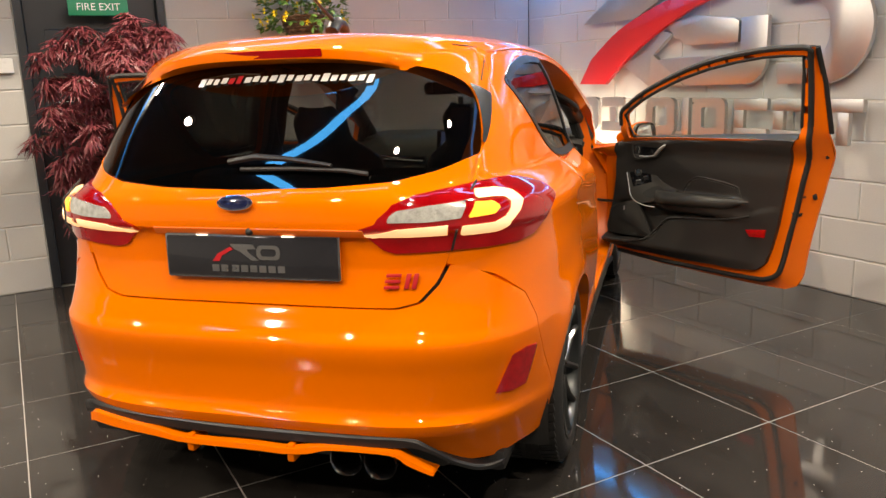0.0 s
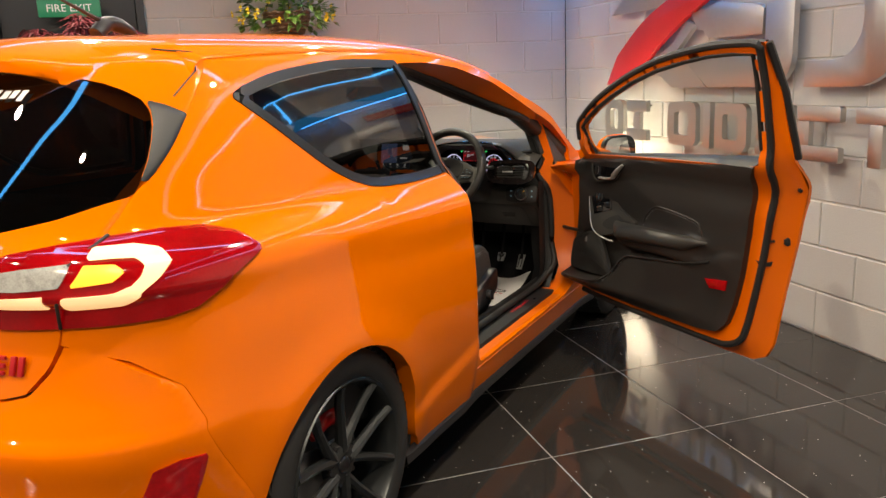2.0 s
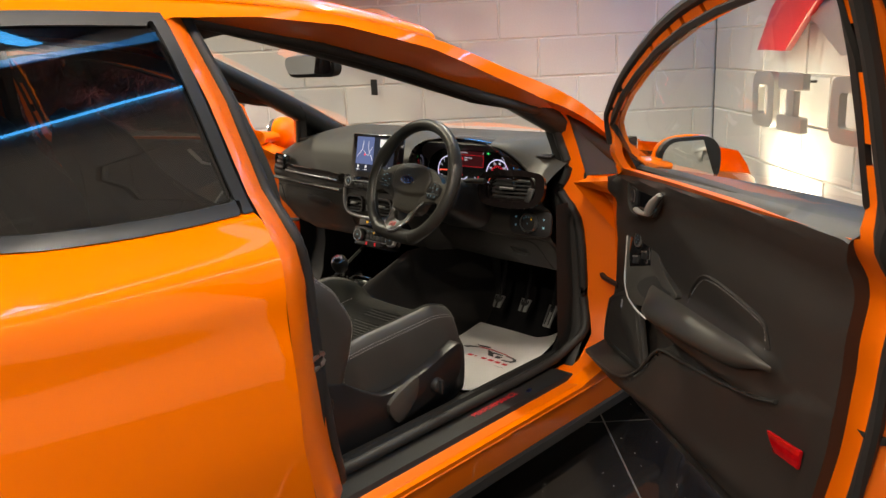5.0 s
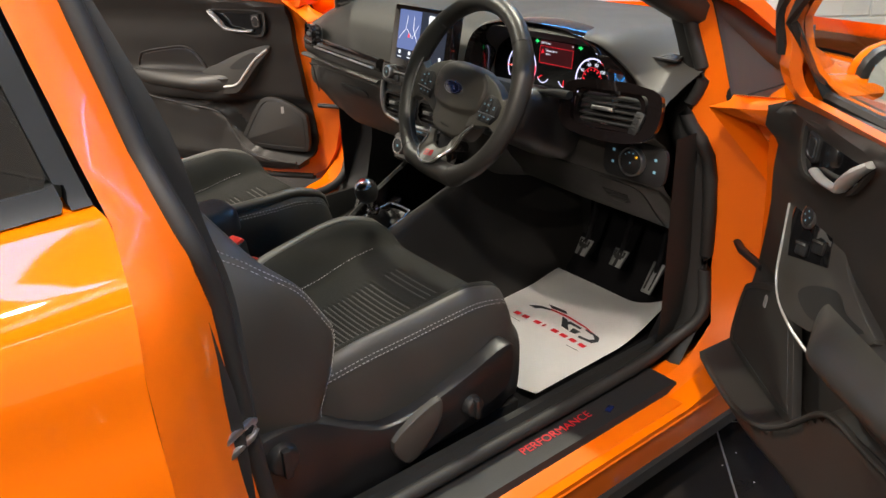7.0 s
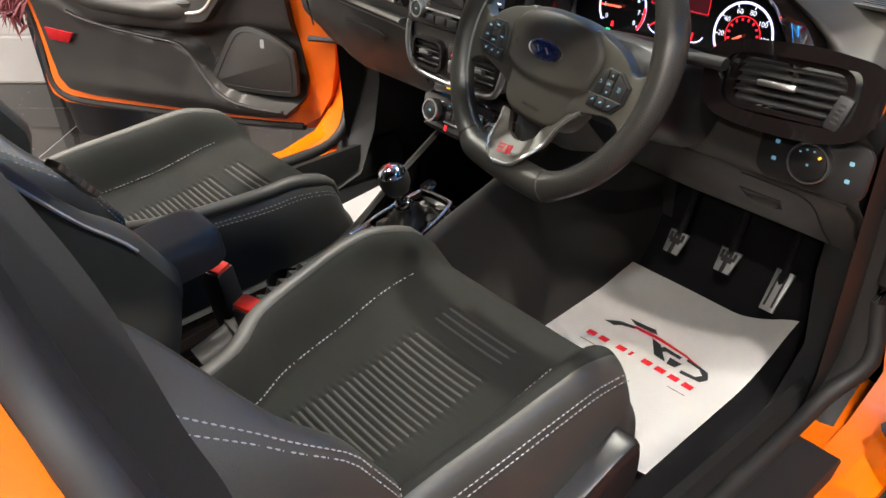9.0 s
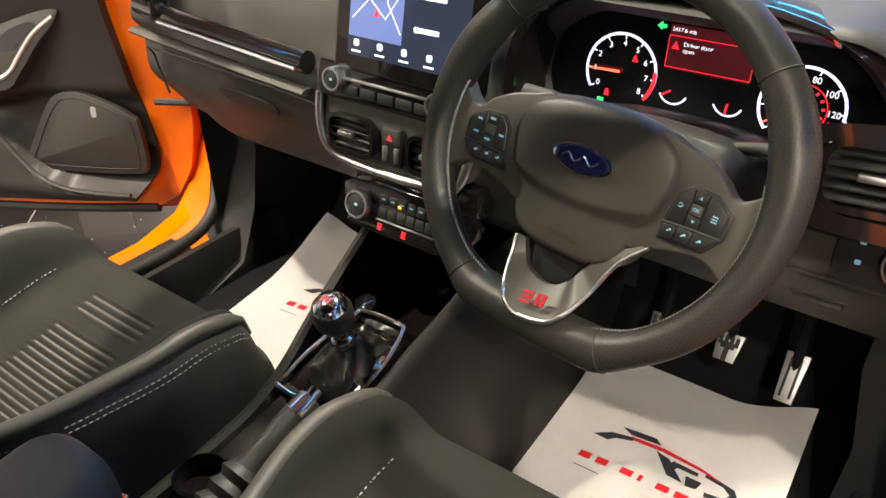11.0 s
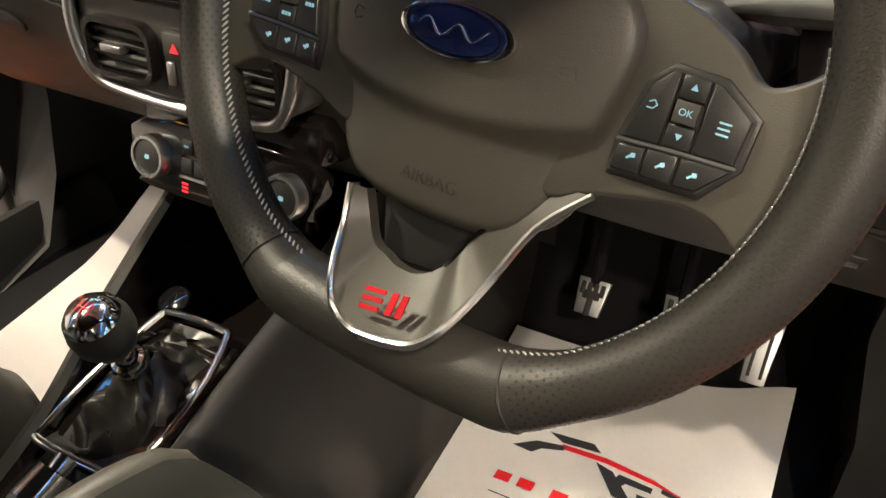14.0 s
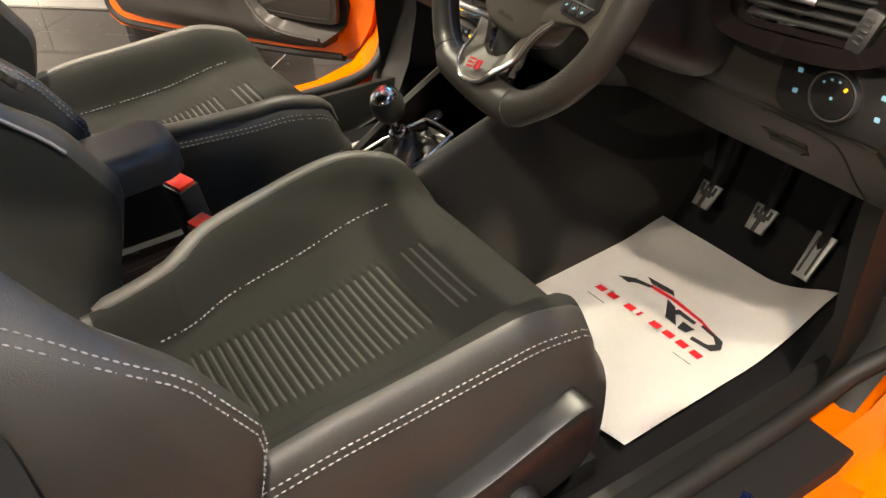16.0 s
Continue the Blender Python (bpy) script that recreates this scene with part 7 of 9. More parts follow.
        for x, y, w in ((-0.0970, -0.008, 0.0026), (-0.1119, 0.005, 0.0028), (-0.1119, -0.0160, 0.0028), (-0.1270, 0.001, 0.0024), (-0.1275, -0.012, 0.0026)):
            for k in range(3):
                box(bm, -w * 0.3, w * 0.3, -0.0010, 0.0010, 0, 0.0003, 0, lift @ pose(x + (k - 1) * w * 0.8, y, 0))
    for x in (0.0945, 0.1080, 0.1222):
        box(bm, -0.0014, 0.0014, -0.0005, 0.0005, 0, 0.0003, 0, lift @ pose(s * x, -0.0300, 0, 0, 0, 40 * s))
        box(bm, -0.0010, 0.0010, -0.0010, 0.0010, 0, 0.0003, 0, lift @ pose(s * x + 0.0016, -0.0290, 0, 0, 0, 12))
    tagged(part("pod_legends", bm, ICEBLUE, pod), kind="stuff")
    if s > 0:
        text_mesh("key_lettering", "OK", 0.0042, WM @ pose(0.1119, -0.0057, 0.0088), ICEBLUE, pod)
# lower spoke: silver-edged legs meeting in a plate on the rim
VO = [(p.x, p.y) for p in smooth_path([(-0.0454, -0.0905), (-0.0424, -0.1273), (-0.0375, -0.150), (-0.0331, -0.1586), (-0.0235, -0.1655), (-0.0129, -0.1672), (0.010, -0.1630), (0.0241, -0.1558), (0.0365, -0.1388), (0.0487, -0.1093), (0.063, -0.0762), (0.0843, -0.0523)], 5)]
VI = [(p.x, p.y) for p in smooth_path([(-0.0391, -0.0920), (-0.030, -0.112), (-0.0235, -0.1195), (-0.0163, -0.1218), (-0.008, -0.125), (0.0025, -0.1252), (0.012, -0.121), (0.0204, -0.112), (0.0255, -0.103), (0.0300, -0.0939), (0.046, -0.074), (0.069, -0.0545)], 5)]


def lifted(p, z):
    """The plate rises from the hub on to the rim."""
    h = 0.021 * smoothstep(-0.105, -0.150, p[1])
    return Vector((p[0] + (0.18 - p[0]) * h / 0.48, p[1] + (0.05 - p[1]) * h / 0.48, z + h))


bm = bmesh.new()
b = bmesh.new()
lv = [[b.verts.new(lifted(p, d + dz)) for p in o] for d in (-0.008, 0.0) for o, dz in ((VO, 0.0050), (VI, -0.0015))]
for k in range(len(VO) - 1):
    for p, q in ((0, 2), (2, 3), (3, 1)):
        b.faces.new((lv[p][k], lv[p][k + 1], lv[q][k + 1], lv[q][k]))
bmesh.ops.recalc_face_normals(b, faces=b.faces)
join(bm, b, WM)
part("lower_spoke", bm, HUBM, sw)
bm = bmesh.new()
tube(bm, [WM @ lifted(p, 0.0052) for p in VO], [0.0026 - 0.0008 * abs(2 * k / len(VO) - 1) for k in range(len(VO))], 8)
part("spoke_edge", bm, SILVER, sw, "bright spoke edging")
bm = bmesh.new()
tube(bm, [WM @ lifted(p, -0.0010) for p in VI[34:]], 0.0012, 6)
part("spoke_edge", bm, CHROMEDARK, sw, "dark chrome spoke edging")
bm = bmesh.new()
slab(bm, [(-0.036, 0.03), (0.036, 0.03), (0.022, -0.022), (-0.022, -0.026)], 0.006, WM @ pose(-0.006, -0.102, -0.022), 0.002)
part("spoke_web", bm, BLACK, sw)
bm = bmesh.new()
EMW = WM @ Matrix.Translation(lifted((-0.0035, -0.1440), 0.0046)) @ pose(0, 0, 0, -10, 0, 9) @ Matrix.Scale(0.30, 4)
EMBLEM_PTS = (((-0.046, -0.02), (-0.006, -0.02), (-0.004, -0.012), (-0.044, -0.012)), ((-0.042, -0.004), (-0.002, -0.004), (0.0, 0.004), (-0.040, 0.004)), ((-0.038, 0.012), (0.002, 0.012), (0.004, 0.02), (-0.036, 0.02)), ((0.008, -0.02), (0.020, -0.02), (0.030, 0.02), (0.018, 0.02)), ((0.028, -0.02), (0.040, -0.02), (0.050, 0.02), (0.038, 0.02)))
for pts in EMBLEM_PTS:
    slab(bm, pts, 0.004, EMW)
part("wheel_emblem", bm, REDPRINT, sw)

# ---- console, gear lever and hand brake ----
con = new("centre_console")
con.parent = car


RIDGE = curve_of([(0.85, 0.43), (1.25, 0.44), (1.40, 0.452), (1.46, 0.478), (1.56, 0.528), (1.66, 0.572), (1.72, 0.60)])
WIDE = curve_of([(0.85, 0.085), (1.40, 0.082), (1.46, 0.078), (1.56, 0.090), (1.66, 0.104), (1.72, 0.110)])
BED = curve_of([(0.85, 0.40), (1.40, 0.44), (1.46, 0.458), (1.60, 0.503), (1.632, 0.50), (1.65, 0.46), (1.70, 0.455), (1.72, 0.456)])
ys = lin(2.12, 0.86, 84)
for s in (-1, 1):
    v, f = grid_mesh(lambda u, y: Vector((s * [0.185, 0.165, WIDE(y) + 0.035, WIDE(y) + 0.010, WIDE(y) + 0.002, WIDE(y) - 0.006, WIDE(y) - 0.012][u], y, [0.246, 0.262, 0.5 * (RIDGE(y) + 0.28), RIDGE(y) - 0.022, RIDGE(y) - 0.003, RIDGE(y), RIDGE(y) - 0.006][u])), list(range(7)), ys)
    raw("console_side", v, f, TRIMMAT, con, angle=50)
v, f = grid_mesh(lambda u, y: Vector(((WIDE(y) - 0.011) * u, y, BED(y) if abs(u) < 0.95 else RIDGE(y) - 0.006)), [-1, -0.94, -0.5, 0, 0.5, 0.94, 1], ys)
raw("console_tray", v, f, PIANO, con, angle=40)
v, f = grid_mesh(lambda x, z: Vector((x, 2.12, z)), (-0.18, 0.18), (0.25, 0.61))
raw("console_end", v, f, RUBBER, con)
gl = new("gear_lever")
gl.parent = con
BO = smooth_path([(-0.060, 1.458), (-0.066, 1.475), (-0.060, 1.53), (-0.042, 1.596), (-0.03, 1.609), (0.03, 1.612), (0.044, 1.603), (0.054, 1.55), (0.048, 1.478), (0.036, 1.462)], 4, True)
bm = bmesh.new()
tube(bm, [(p.x, p.y, 0.500 + 0.33 * (p.y - 1.55)) for p in BO], 0.0042, 8, True, flat=0.8)
part("boot_frame", bm, CHROME, gl, "bright boot frame")
rows = []
for k, z in ((0.97, 0.489), (0.90, 0.484), (0.82, 0.488), (0.72, 0.484), (0.62, 0.492), (0.52, 0.498), (0.42, 0.506), (0.32, 0.514), (0.26, 0.522), (0.20, 0.527)):
    ring_ = []
    for i, p in enumerate(BO):
        a = math.atan2(p.y - 1.53, p.x)
        fold = 1 + (0.10 * math.sin(4 * a + 12 * k) + 0.05 * math.sin(9 * a - 17 * k) if 0.2 < k < 0.93 else 0)
        c = Vector((0.0, 1.53 + 0.006 * (1 - k), 0))
        ring_.append(Vector((p.x * k * fold, c.y + (p.y - 1.53) * k * fold, z + (0.006 * math.sin(5 * a + 14 * k) + 0.003 * math.sin(11 * a - 21 * k) if 0.2 < k < 0.93 else 0) + 0.33 * (p.y - 1.55) * k)))
    rows.append(ring_)
n = len(BO)
raw("gear_boot", [p for r in rows for p in r], [(r * n + k, r * n + (k + 1) % n, (r + 1) * n + (k + 1) % n, (r + 1) * n + k) for r in range(9) for k in range(n)], GLOSSLEATHER, gl, "creased black leather boot", angle=80)
bm = bmesh.new()
cyl(bm, 0.0105, 0.0095, 0.05, pose(-0.004, 1.536, 0.520, 17, 3, 0), 20, 0.002)
lathe(bm, [(0.012, 0), (0.0165, 0.003), (0.0175, 0.010), (0.0150, 0.016), (0.011, 0.018)], pose(-0.004, 1.536, 0.520, 17, 3, 0), 24)
part("lever_collar", bm, CHROME, gl)
bm = bmesh.new()
lathe(bm, [(0.013, 0.0), (0.021, 0.006), (0.027, 0.020), (0.028, 0.034), (0.0245, 0.047)], pose(0.002, 1.522, 0.560, 17, 3, 0), 28)
part("gear_knob", bm, LEATHER, gl)
bm = bmesh.new()
lathe(bm, [(0.0248, 0.047), (0.019, 0.055), (0.010, 0.059), (0.0, 0.060)], pose(0.002, 1.522, 0.560, 17, 3, 0), 28)
part("knob_cap", bm, CHROME, gl, "chrome knob cap")
bm = bmesh.new()
for x in (-0.007, 0.0, 0.007):
    box(bm, -0.0004, 0.0004, -0.006, 0.006, 0, 0.001, 0, pose(0.005 + x * 0.8, 1.5045, 0.6175, 17, 3, 0))
box(bm, -0.006, 0.006, -0.0004, 0.0004, 0, 0.001, 0, pose(0.005, 1.5045, 0.6175, 17, 3, 0))
part("shift_pattern", bm, REDPRINT, gl)
bm = bmesh.new()
cyl(bm, 0.018, 0.017, 0.006, pose(-0.046, 1.628, 0.512, 20, 0, 0), 24, 0.002)
part("start_button", bm, GLOSS, con)
bm = bmesh.new()
tube(bm, smooth_path([(0.036, 1.10, 0.43), (0.040, 1.18, 0.458), (0.046, 1.27, 0.494), (0.054, 1.35, 0.528), (0.056, 1.388, 0.542)], 5), [0.026] * 8 + [0.022] * 5 + [0.0165] * 8, 12)
hb = part("hand_brake", bm, LEATHER, con)
bm = bmesh.new()
tube(bm, [Vector((0.040, 1.16, 0.440)).lerp(Vector((0.050, 1.31, 0.512)), k / 16) for k in range(17)], [(0.040 - 0.0008 * k) if k % 2 else (0.030 - 0.0006 * k) for k in range(17)], 14)
part("hand_brake_gaiter", bm, LEATHER, con, "pleated black gaiter")
bm = bmesh.new()
tube(bm, [(0.056, 1.385, 0.541), (0.058, 1.41, 0.550)], [0.0175, 0.015], 12)
cyl(bm, 0.009, 0.008, 0.012, axes((0.058, 1.41, 0.550), (1, 0, 0), (0, -0.3, 1)) @ pose(0, 0, -0.012), 14)
part("hand_brake_tip", bm, CHROME, hb)
bm = bmesh.new()
lathe(bm, [(0.036, 0.0), (0.036, 0.012), (0.032, 0.014), (0.030, 0.0), (0.030, -0.03), (0.0, -0.03)], pose(-0.035, 1.30, 0.445), 28)
part("cup_holder", bm, GLOSS, con)
arm = new("armrest")
arm.parent = con
bm = bmesh.new()
slab(bm, rounded(0.118, 0.27, 0.04), 0.052, pose(0.014, 1.04, 0.598, 5, 0, 0), 0.022, 5)
part("armrest_pad", bm, LEATHER, arm)
bm = bmesh.new()
box(bm, -0.03, 0.03, -0.10, 0.0, -0.20, 0.0, 0.015, pose(0.014, 1.0, 0.61))
part("armrest_base", bm, BLACK, arm)
for x, z in ((0.108, 0.546), (-0.002, 0.560)):
    bk = new("seat_belt_buckle")
    bk.parent = car
    bm = bmesh.new()
    box(bm, -0.024, 0.024, -0.018, 0.018, -0.13, 0.0, 0.005, pose(x, 1.167, z, 8, 0, 18))
    part("buckle_body", bm, BLACK, bk)
    bm = bmesh.new()
    box(bm, -0.022, 0.022, -0.014, 0.014, -0.004, 0.006, 0.003, pose(x, 1.167, z, 8, 0, 18))
    part("buckle_button", bm, BUCKLE, bk, "red release button")

# seat belts hanging from the pillars down behind the seats
for s in (-1, 1):
    line = smooth_path([(0.60, 0.775, 1.24), (0.635, 0.82, 1.10), (0.64, 0.852, 1.0), (0.628, 0.876, 0.88), (0.622, 0.90, 0.76), (0.625, 0.90, 0.55), (0.635, 0.89, 0.36)], 6)
    d = [Vector((0.4, 0.9, 0.15)).normalized() * 0.0235 for p in line]
    v = [(s * (p + o * k + Vector((t, 0, 0))).x, (p + o * k).y, (p + o * k).z) for t in (0.0, -0.0016) for p, o in zip(line, d) for k in (-1, 1)]
    n = len(line)
    f = [(2 * i, 2 * i + 1, 2 * i + 3, 2 * i + 2) for i in range(n - 1)] + [(2 * n + 2 * i, 2 * n + 2 * i + 1, 2 * n + 2 * i + 3, 2 * n + 2 * i + 2) for i in range(n - 1)]
    raw("seat_belt", v, f, BELT, car, "dark grey woven seat belt")

# ---- pedals ----
for x, y, z, w, h, nm in ((0.282, 1.985, 0.385, 0.042, 0.046, "clutch_pedal"), (0.39, 1.995, 0.388, 0.043, 0.046, "brake_pedal"), (0.490, 2.005, 0.366, 0.036, 0.080, "accelerator_pedal")):
    p = new(nm)
    p.parent = car
    m = axes((x, y, z), (1, 0, 0), (0, 0.62, 0.78))
    bm = bmesh.new()
    slab(bm, [(-w * 0.5, h / 2), (w * 0.5, h / 2), (w * 0.38, -h / 2), (-w * 0.38, -h / 2)], 0.006, m, 0.002)
    part("pedal_plate", bm, PEDAL, p, "brushed metal pedal plate")
    bm = bmesh.new()
    if nm == "accelerator_pedal":
        for k in (-1, 1):
            box(bm, -0.002, 0.002, -h * 0.4, h * 0.4, 0.0055, 0.0075, 0.0005, m @ pose(k * w * 0.2, 0, 0))
    else:
        for k in range(4):
            box(bm, -0.003, 0.003, -0.008, 0.008, 0.0055, 0.008, 0.001, m @ pose(-w * 0.3 + w * 0.2 * k, h * 0.22, 0))
        box(bm, -0.011, 0.011, -0.003, 0.008, 0.0055, 0.008, 0.001, m)
        box(bm, -0.004, 0.004, -0.024, 0.0, 0.0055, 0.008, 0.001, m)
    tagged(part("pedal_grip", bm, RUBBER, p), kind="stuff")
    bm = bmesh.new()
    tube(bm, [(x, y + 0.01, z + 0.01), (x, y + 0.04, z + 0.10), (x, y + 0.06, z + 0.25)], 0.008, 8)
    part("pedal_arm", bm, CARPET, p)

# ---- seats ----
SEC = [(-0.19, 0.27), (-0.245, 0.30), (-0.262, 0.38), (-0.262, 0.47), (-0.252, 0.54), (-0.232, 0.572), (-0.205, 0.568), (-0.180, 0.535), (-0.160, 0.50), (-0.14, 0.488), (-0.07, 0.480), (0.0, 0.478)]
SEC = SEC + [(-x, z) for x, z in SEC[-2::-1]]


TAPER = curve_of([(0.0, 0.50), (0.2, 0.57), (0.33, 0.78), (0.5, 0.91), (0.7, 1.0), (1.0, 1.0)])


def cushion_point(i, w, inn):
    x, z = SEC[i][0] * 0.95, SEC[i][1]
    x *= 1 - (1 - TAPER(w)) * smoothstep(0.02, 0.16, x * inn)
    y = 0.98 + 0.525 * w
    bol = max(0, z - 0.48)
    z2 = z + 0.014 * smoothstep(0.2, 0.85, w) * (z > 0.4) - bol * 0.45 * smoothstep(0.72, 1.0, w) - bol * 0.2 * smoothstep(0.35, 0.0, w)
    z2 += 0.026 * (1 - smoothstep(0.13, 0.235, abs(x))) * smoothstep(0.5, 0.9, w) * (z > 0.4)
    fr = smoothstep(0.86, 1.0, w)
    z2 -= fr * fr * (z2 - 0.30) * 0.38
    x2 = x * (1 - 0.05 * smoothstep(0.7, 1.0, w) - 0.05 * fr)
    return Vector((x2, y + 0.03 * (1 - (x / 0.26) ** 2) * smoothstep(0.65, 1.0, w) - 0.03 * fr * (1 - z2 / 0.6), z2))


def seat(cx, name="car_seat"):
    st = new(name)
    st.parent = car
    st.location = (cx, 0, 0)
    st["label"] = "black sports seat with leather bolsters and ribbed cloth centre"
    ws = lin(0, 1, 34)
    secs = []
    for w in ws:
        secs.append(smooth_path([cushion_point(i, w, -1 if cx > 0 else 1) for i in range(len(SEC))], 4))
    n = len(secs[0])
    v = [p for sct in secs for p in sct]
    f = [(j * n + k, j * n + k + 1, (j + 1) * n + k + 1, (j + 1) * n + k) for j in range(len(ws) - 1) for k in range(n - 1)]
    f += [tuple((len(ws) - 1) * n + k for k in range(n))]
    raw("cushion", v, f, LEATHER, st, angle=70)

    def top(x, w):
        """Height of the cushion's upper face."""
        k = float(np.interp(x, [p.x for p in secs[24][20:n - 20]], range(20, n - 20)))
        k0 = min(int(k), n - 2)
        j = w * (len(ws) - 1)
        j0 = min(int(j), len(ws) - 2)
        a, b = (secs[jj][k0].lerp(secs[jj][k0 + 1], k - k0) for jj in (j0, j0 + 1))
        return a.lerp(b, j - j0)

    xs_ = lin(-0.225, 0.225, 55)
    vv = []
    nx = len(xs_)
    rows_w = lin(0.02, 0.955, 230)
    for w in rows_w:
        for x in xs_:
            p = top(x, w)
            q = p
            rib = 0.0
            xr = abs(x - 0.01)
            if xr < 0.082 and 0.12 < w < 0.80:
                rib = 0.0026 * math.sin(2 * math.pi * w / 0.0215) * smoothstep(0.082, 0.066, xr) * (1 if w < 0.70 or w > 0.73 else 0)
            lift = 0.0035 * smoothstep(0.225, 0.205, abs(x)) * smoothstep(0.955, 0.93, w)
            vv.append(Vector((q.x, p.y, p.z + lift + rib - 0.002)))
    # the pad follows the cushion between neighbouring samples
    ff = [(j * nx + i, j * nx + i + 1, (j + 1) * nx + i + 1, (j + 1) * nx + i) for j in range(len(rows_w) - 1) for i in range(nx - 1)]
    raw("cushion_insert", vv, ff, CLOTH, st, "black cloth with fine cross ribs", angle=70)
    bm = bmesh.new()
    for s in (-1, 1):
        dashes(bm, [top(s * 0.150, w) + Vector((0, 0, 0.0035)) for w in lin(0.14, 0.80, 40)], 0.005, 0.0025)
        for off in (0.0, 0.008):
            k = min(range(n), key=lambda j: abs(secs[24][j].x - s * 0.236) if secs[24][j].z > 0.45 else 9)
            dashes(bm, [secs[j][k] + Vector((s * 0.0016 + s * off * 0.7, 0, 0.0012 - off * 0.6)) for j in range(1, 31)], 0.005, 0.003, 0.0007)
    tagged(part("cushion_stitching", bm, STITCH, st), "pale grey stitches", kind="stuff")
    # edge roll along the crest, coloured paler to carry the bolster's highlight
    for s in (-1, 1):
        bm = bmesh.new()
        if s > 0 and cx > 0:
            bm.free()
            continue
        k = max((j for j in range(n) if secs[14][j].x * s > 0), key=lambda j: secs[14][j].z)
        tube(bm, [secs[j][k] + Vector((s * 0.004, 0, -0.004)) for j in range(1, 32)], [0.006] + [0.0120] * 27 + [0.010, 0.008, 0.004], 10)
        part("bolster_edge", bm, EDGEROLL, st, "rounded leather edge roll, its highlight put into a paler grey")
    # backrest: a shell with deep side bolsters, leaning back
    BM = axes((0, 1.0, 0.47), (1, 0, 0), (0, -0.55, 1))
    WING = curve_of([(-0.05, 0.2), (0.03, 0.4), (0.08, 0.8), (0.14, 1.15), (0.21, 1.15), (0.30, 1.0), (0.46, 0.85), (0.58, 0.4), (0.8, 0.2)])
    OUTER = curve_of([(-0.05, 0.2), (0.03, 0.4), (0.08, 0.9), (0.14, 1.25), (0.21, 1.25), (0.30, 1.0), (0.38, 0.65), (0.46, 0.4), (0.58, 0.3), (0.8, 0.2)])
    BS = [(-0.12, 0.10), (-0.22, 0.085), (-0.262, 0.03), (-0.275, -0.05), (-0.262, -0.115), (-0.235, -0.135), (-0.21, -0.12), (-0.175, -0.06), (-0.14, -0.02), (-0.07, -0.008), (0.0, -0.005)]
    BS = BS + [(-x, z) for x, z in BS[-2::-1]]

    def back_point(i, h):
        x, d = BS[i]
        k = 1 - 0.16 * smoothstep(0.24, 0.44, h) - 0.40 * smoothstep(0.52, 0.66, h) - 0.15 * smoothstep(0.76, 0.82, h)
        dep = d * (WING(h) if i not in (3, 4, len(BS) - 5, len(BS) - 4) else OUTER(h)) if d < 0 else d * (1 - 0.35 * smoothstep(0.3, 0.8, h))
        cap = smoothstep(0.74, 0.82, h)
        return BM @ Vector((x * k, h - 0.02, dep * (1 - 0.5 * cap)))

    hs = lin(-0.02, 0.82, 44)
    bsec = [smooth_path([back_point(i, h) for i in range(len(BS))], 4, True) for h in hs]
    n2 = len(bsec[0])
    v = [p for q in bsec for p in q]
    f = [(j * n2 + k, j * n2 + (k + 1) % n2, (j + 1) * n2 + (k + 1) % n2, (j + 1) * n2 + k) for j in range(len(hs) - 1) for k in range(n2)]
    f += [tuple((len(hs) - 1) * n2 + k for k in range(n2))]
    raw("backrest", v, f, LEATHER, st, angle=70)
    bm = bmesh.new()
    v = []
    ixs = list(range(4 * 6, 4 * 14 + 1))
    for q in bsec[2:34]:
        for k in ixs:
            c = q[k]
            v.append(c + BM.to_3x3() @ Vector((0, 0, -0.003)))
    m_ = len(ixs)
    raw("backrest_insert", v, [(j * m_ + i, j * m_ + i + 1, (j + 1) * m_ + i + 1, (j + 1) * m_ + i) for j in range(31) for i in range(m_ - 1)], CLOTH, st, angle=70)
    bm = bmesh.new()
    for s in (0, 1):
        kk = 4 * 4 + 1
        k = kk if s == 0 else n2 - 4 - kk
        step = -1 if s == 0 else 1
        for f_ in (-0.25, 0.55):
            line = []
            for j in range(2, 34):
                q = bsec[j]
                p = q[k].lerp(q[(k + step) % n2], f_) if f_ > 0 else q[k].lerp(q[(k - step) % n2], -f_)
                cen_ = sum(q, Vector()) / n2
                line.append(p + (p - cen_).normalized() * 0.0016)
            dashes(bm, line, 0.0046, 0.0026, 0.0007)
    tagged(part("backrest_stitching", bm, STITCH, st), "pale grey stitches", kind="stuff")
    for s in (0, 1):
        kk = 4 * 6
        k = kk if s == 0 else n2 - 4 - kk
        b = bmesh.new()
        tube(b, [bsec[j][k % n2] + BM.to_3x3() @ Vector((0, 0, -0.004)) for j in range(12, 36)], 0.0026, 6)
        part("bolster_piping", b, STITCH, st, "thin silver-grey piping")
    if cx > 0:
        for k in range(6):
            bm = bmesh.new()
            box(bm, -0.0055, 0.0055, -0.009, 0.009, -0.004, 0.004, 0.001, axes(Vector((-0.204, 0.967, 0.855)).lerp(Vector((-0.252, 1.011, 0.78)), (k + 0.5) / 6), (-0.048, 0.044, -0.075), (0.82, 0.5, -0.2)))
            part("bolster_bar", bm, SATIN, st, "plain grey bar")
    # plastic side cover with lever and height knob, and the runners
    o = 1 if cx > 0 else -1
    bm = bmesh.new()
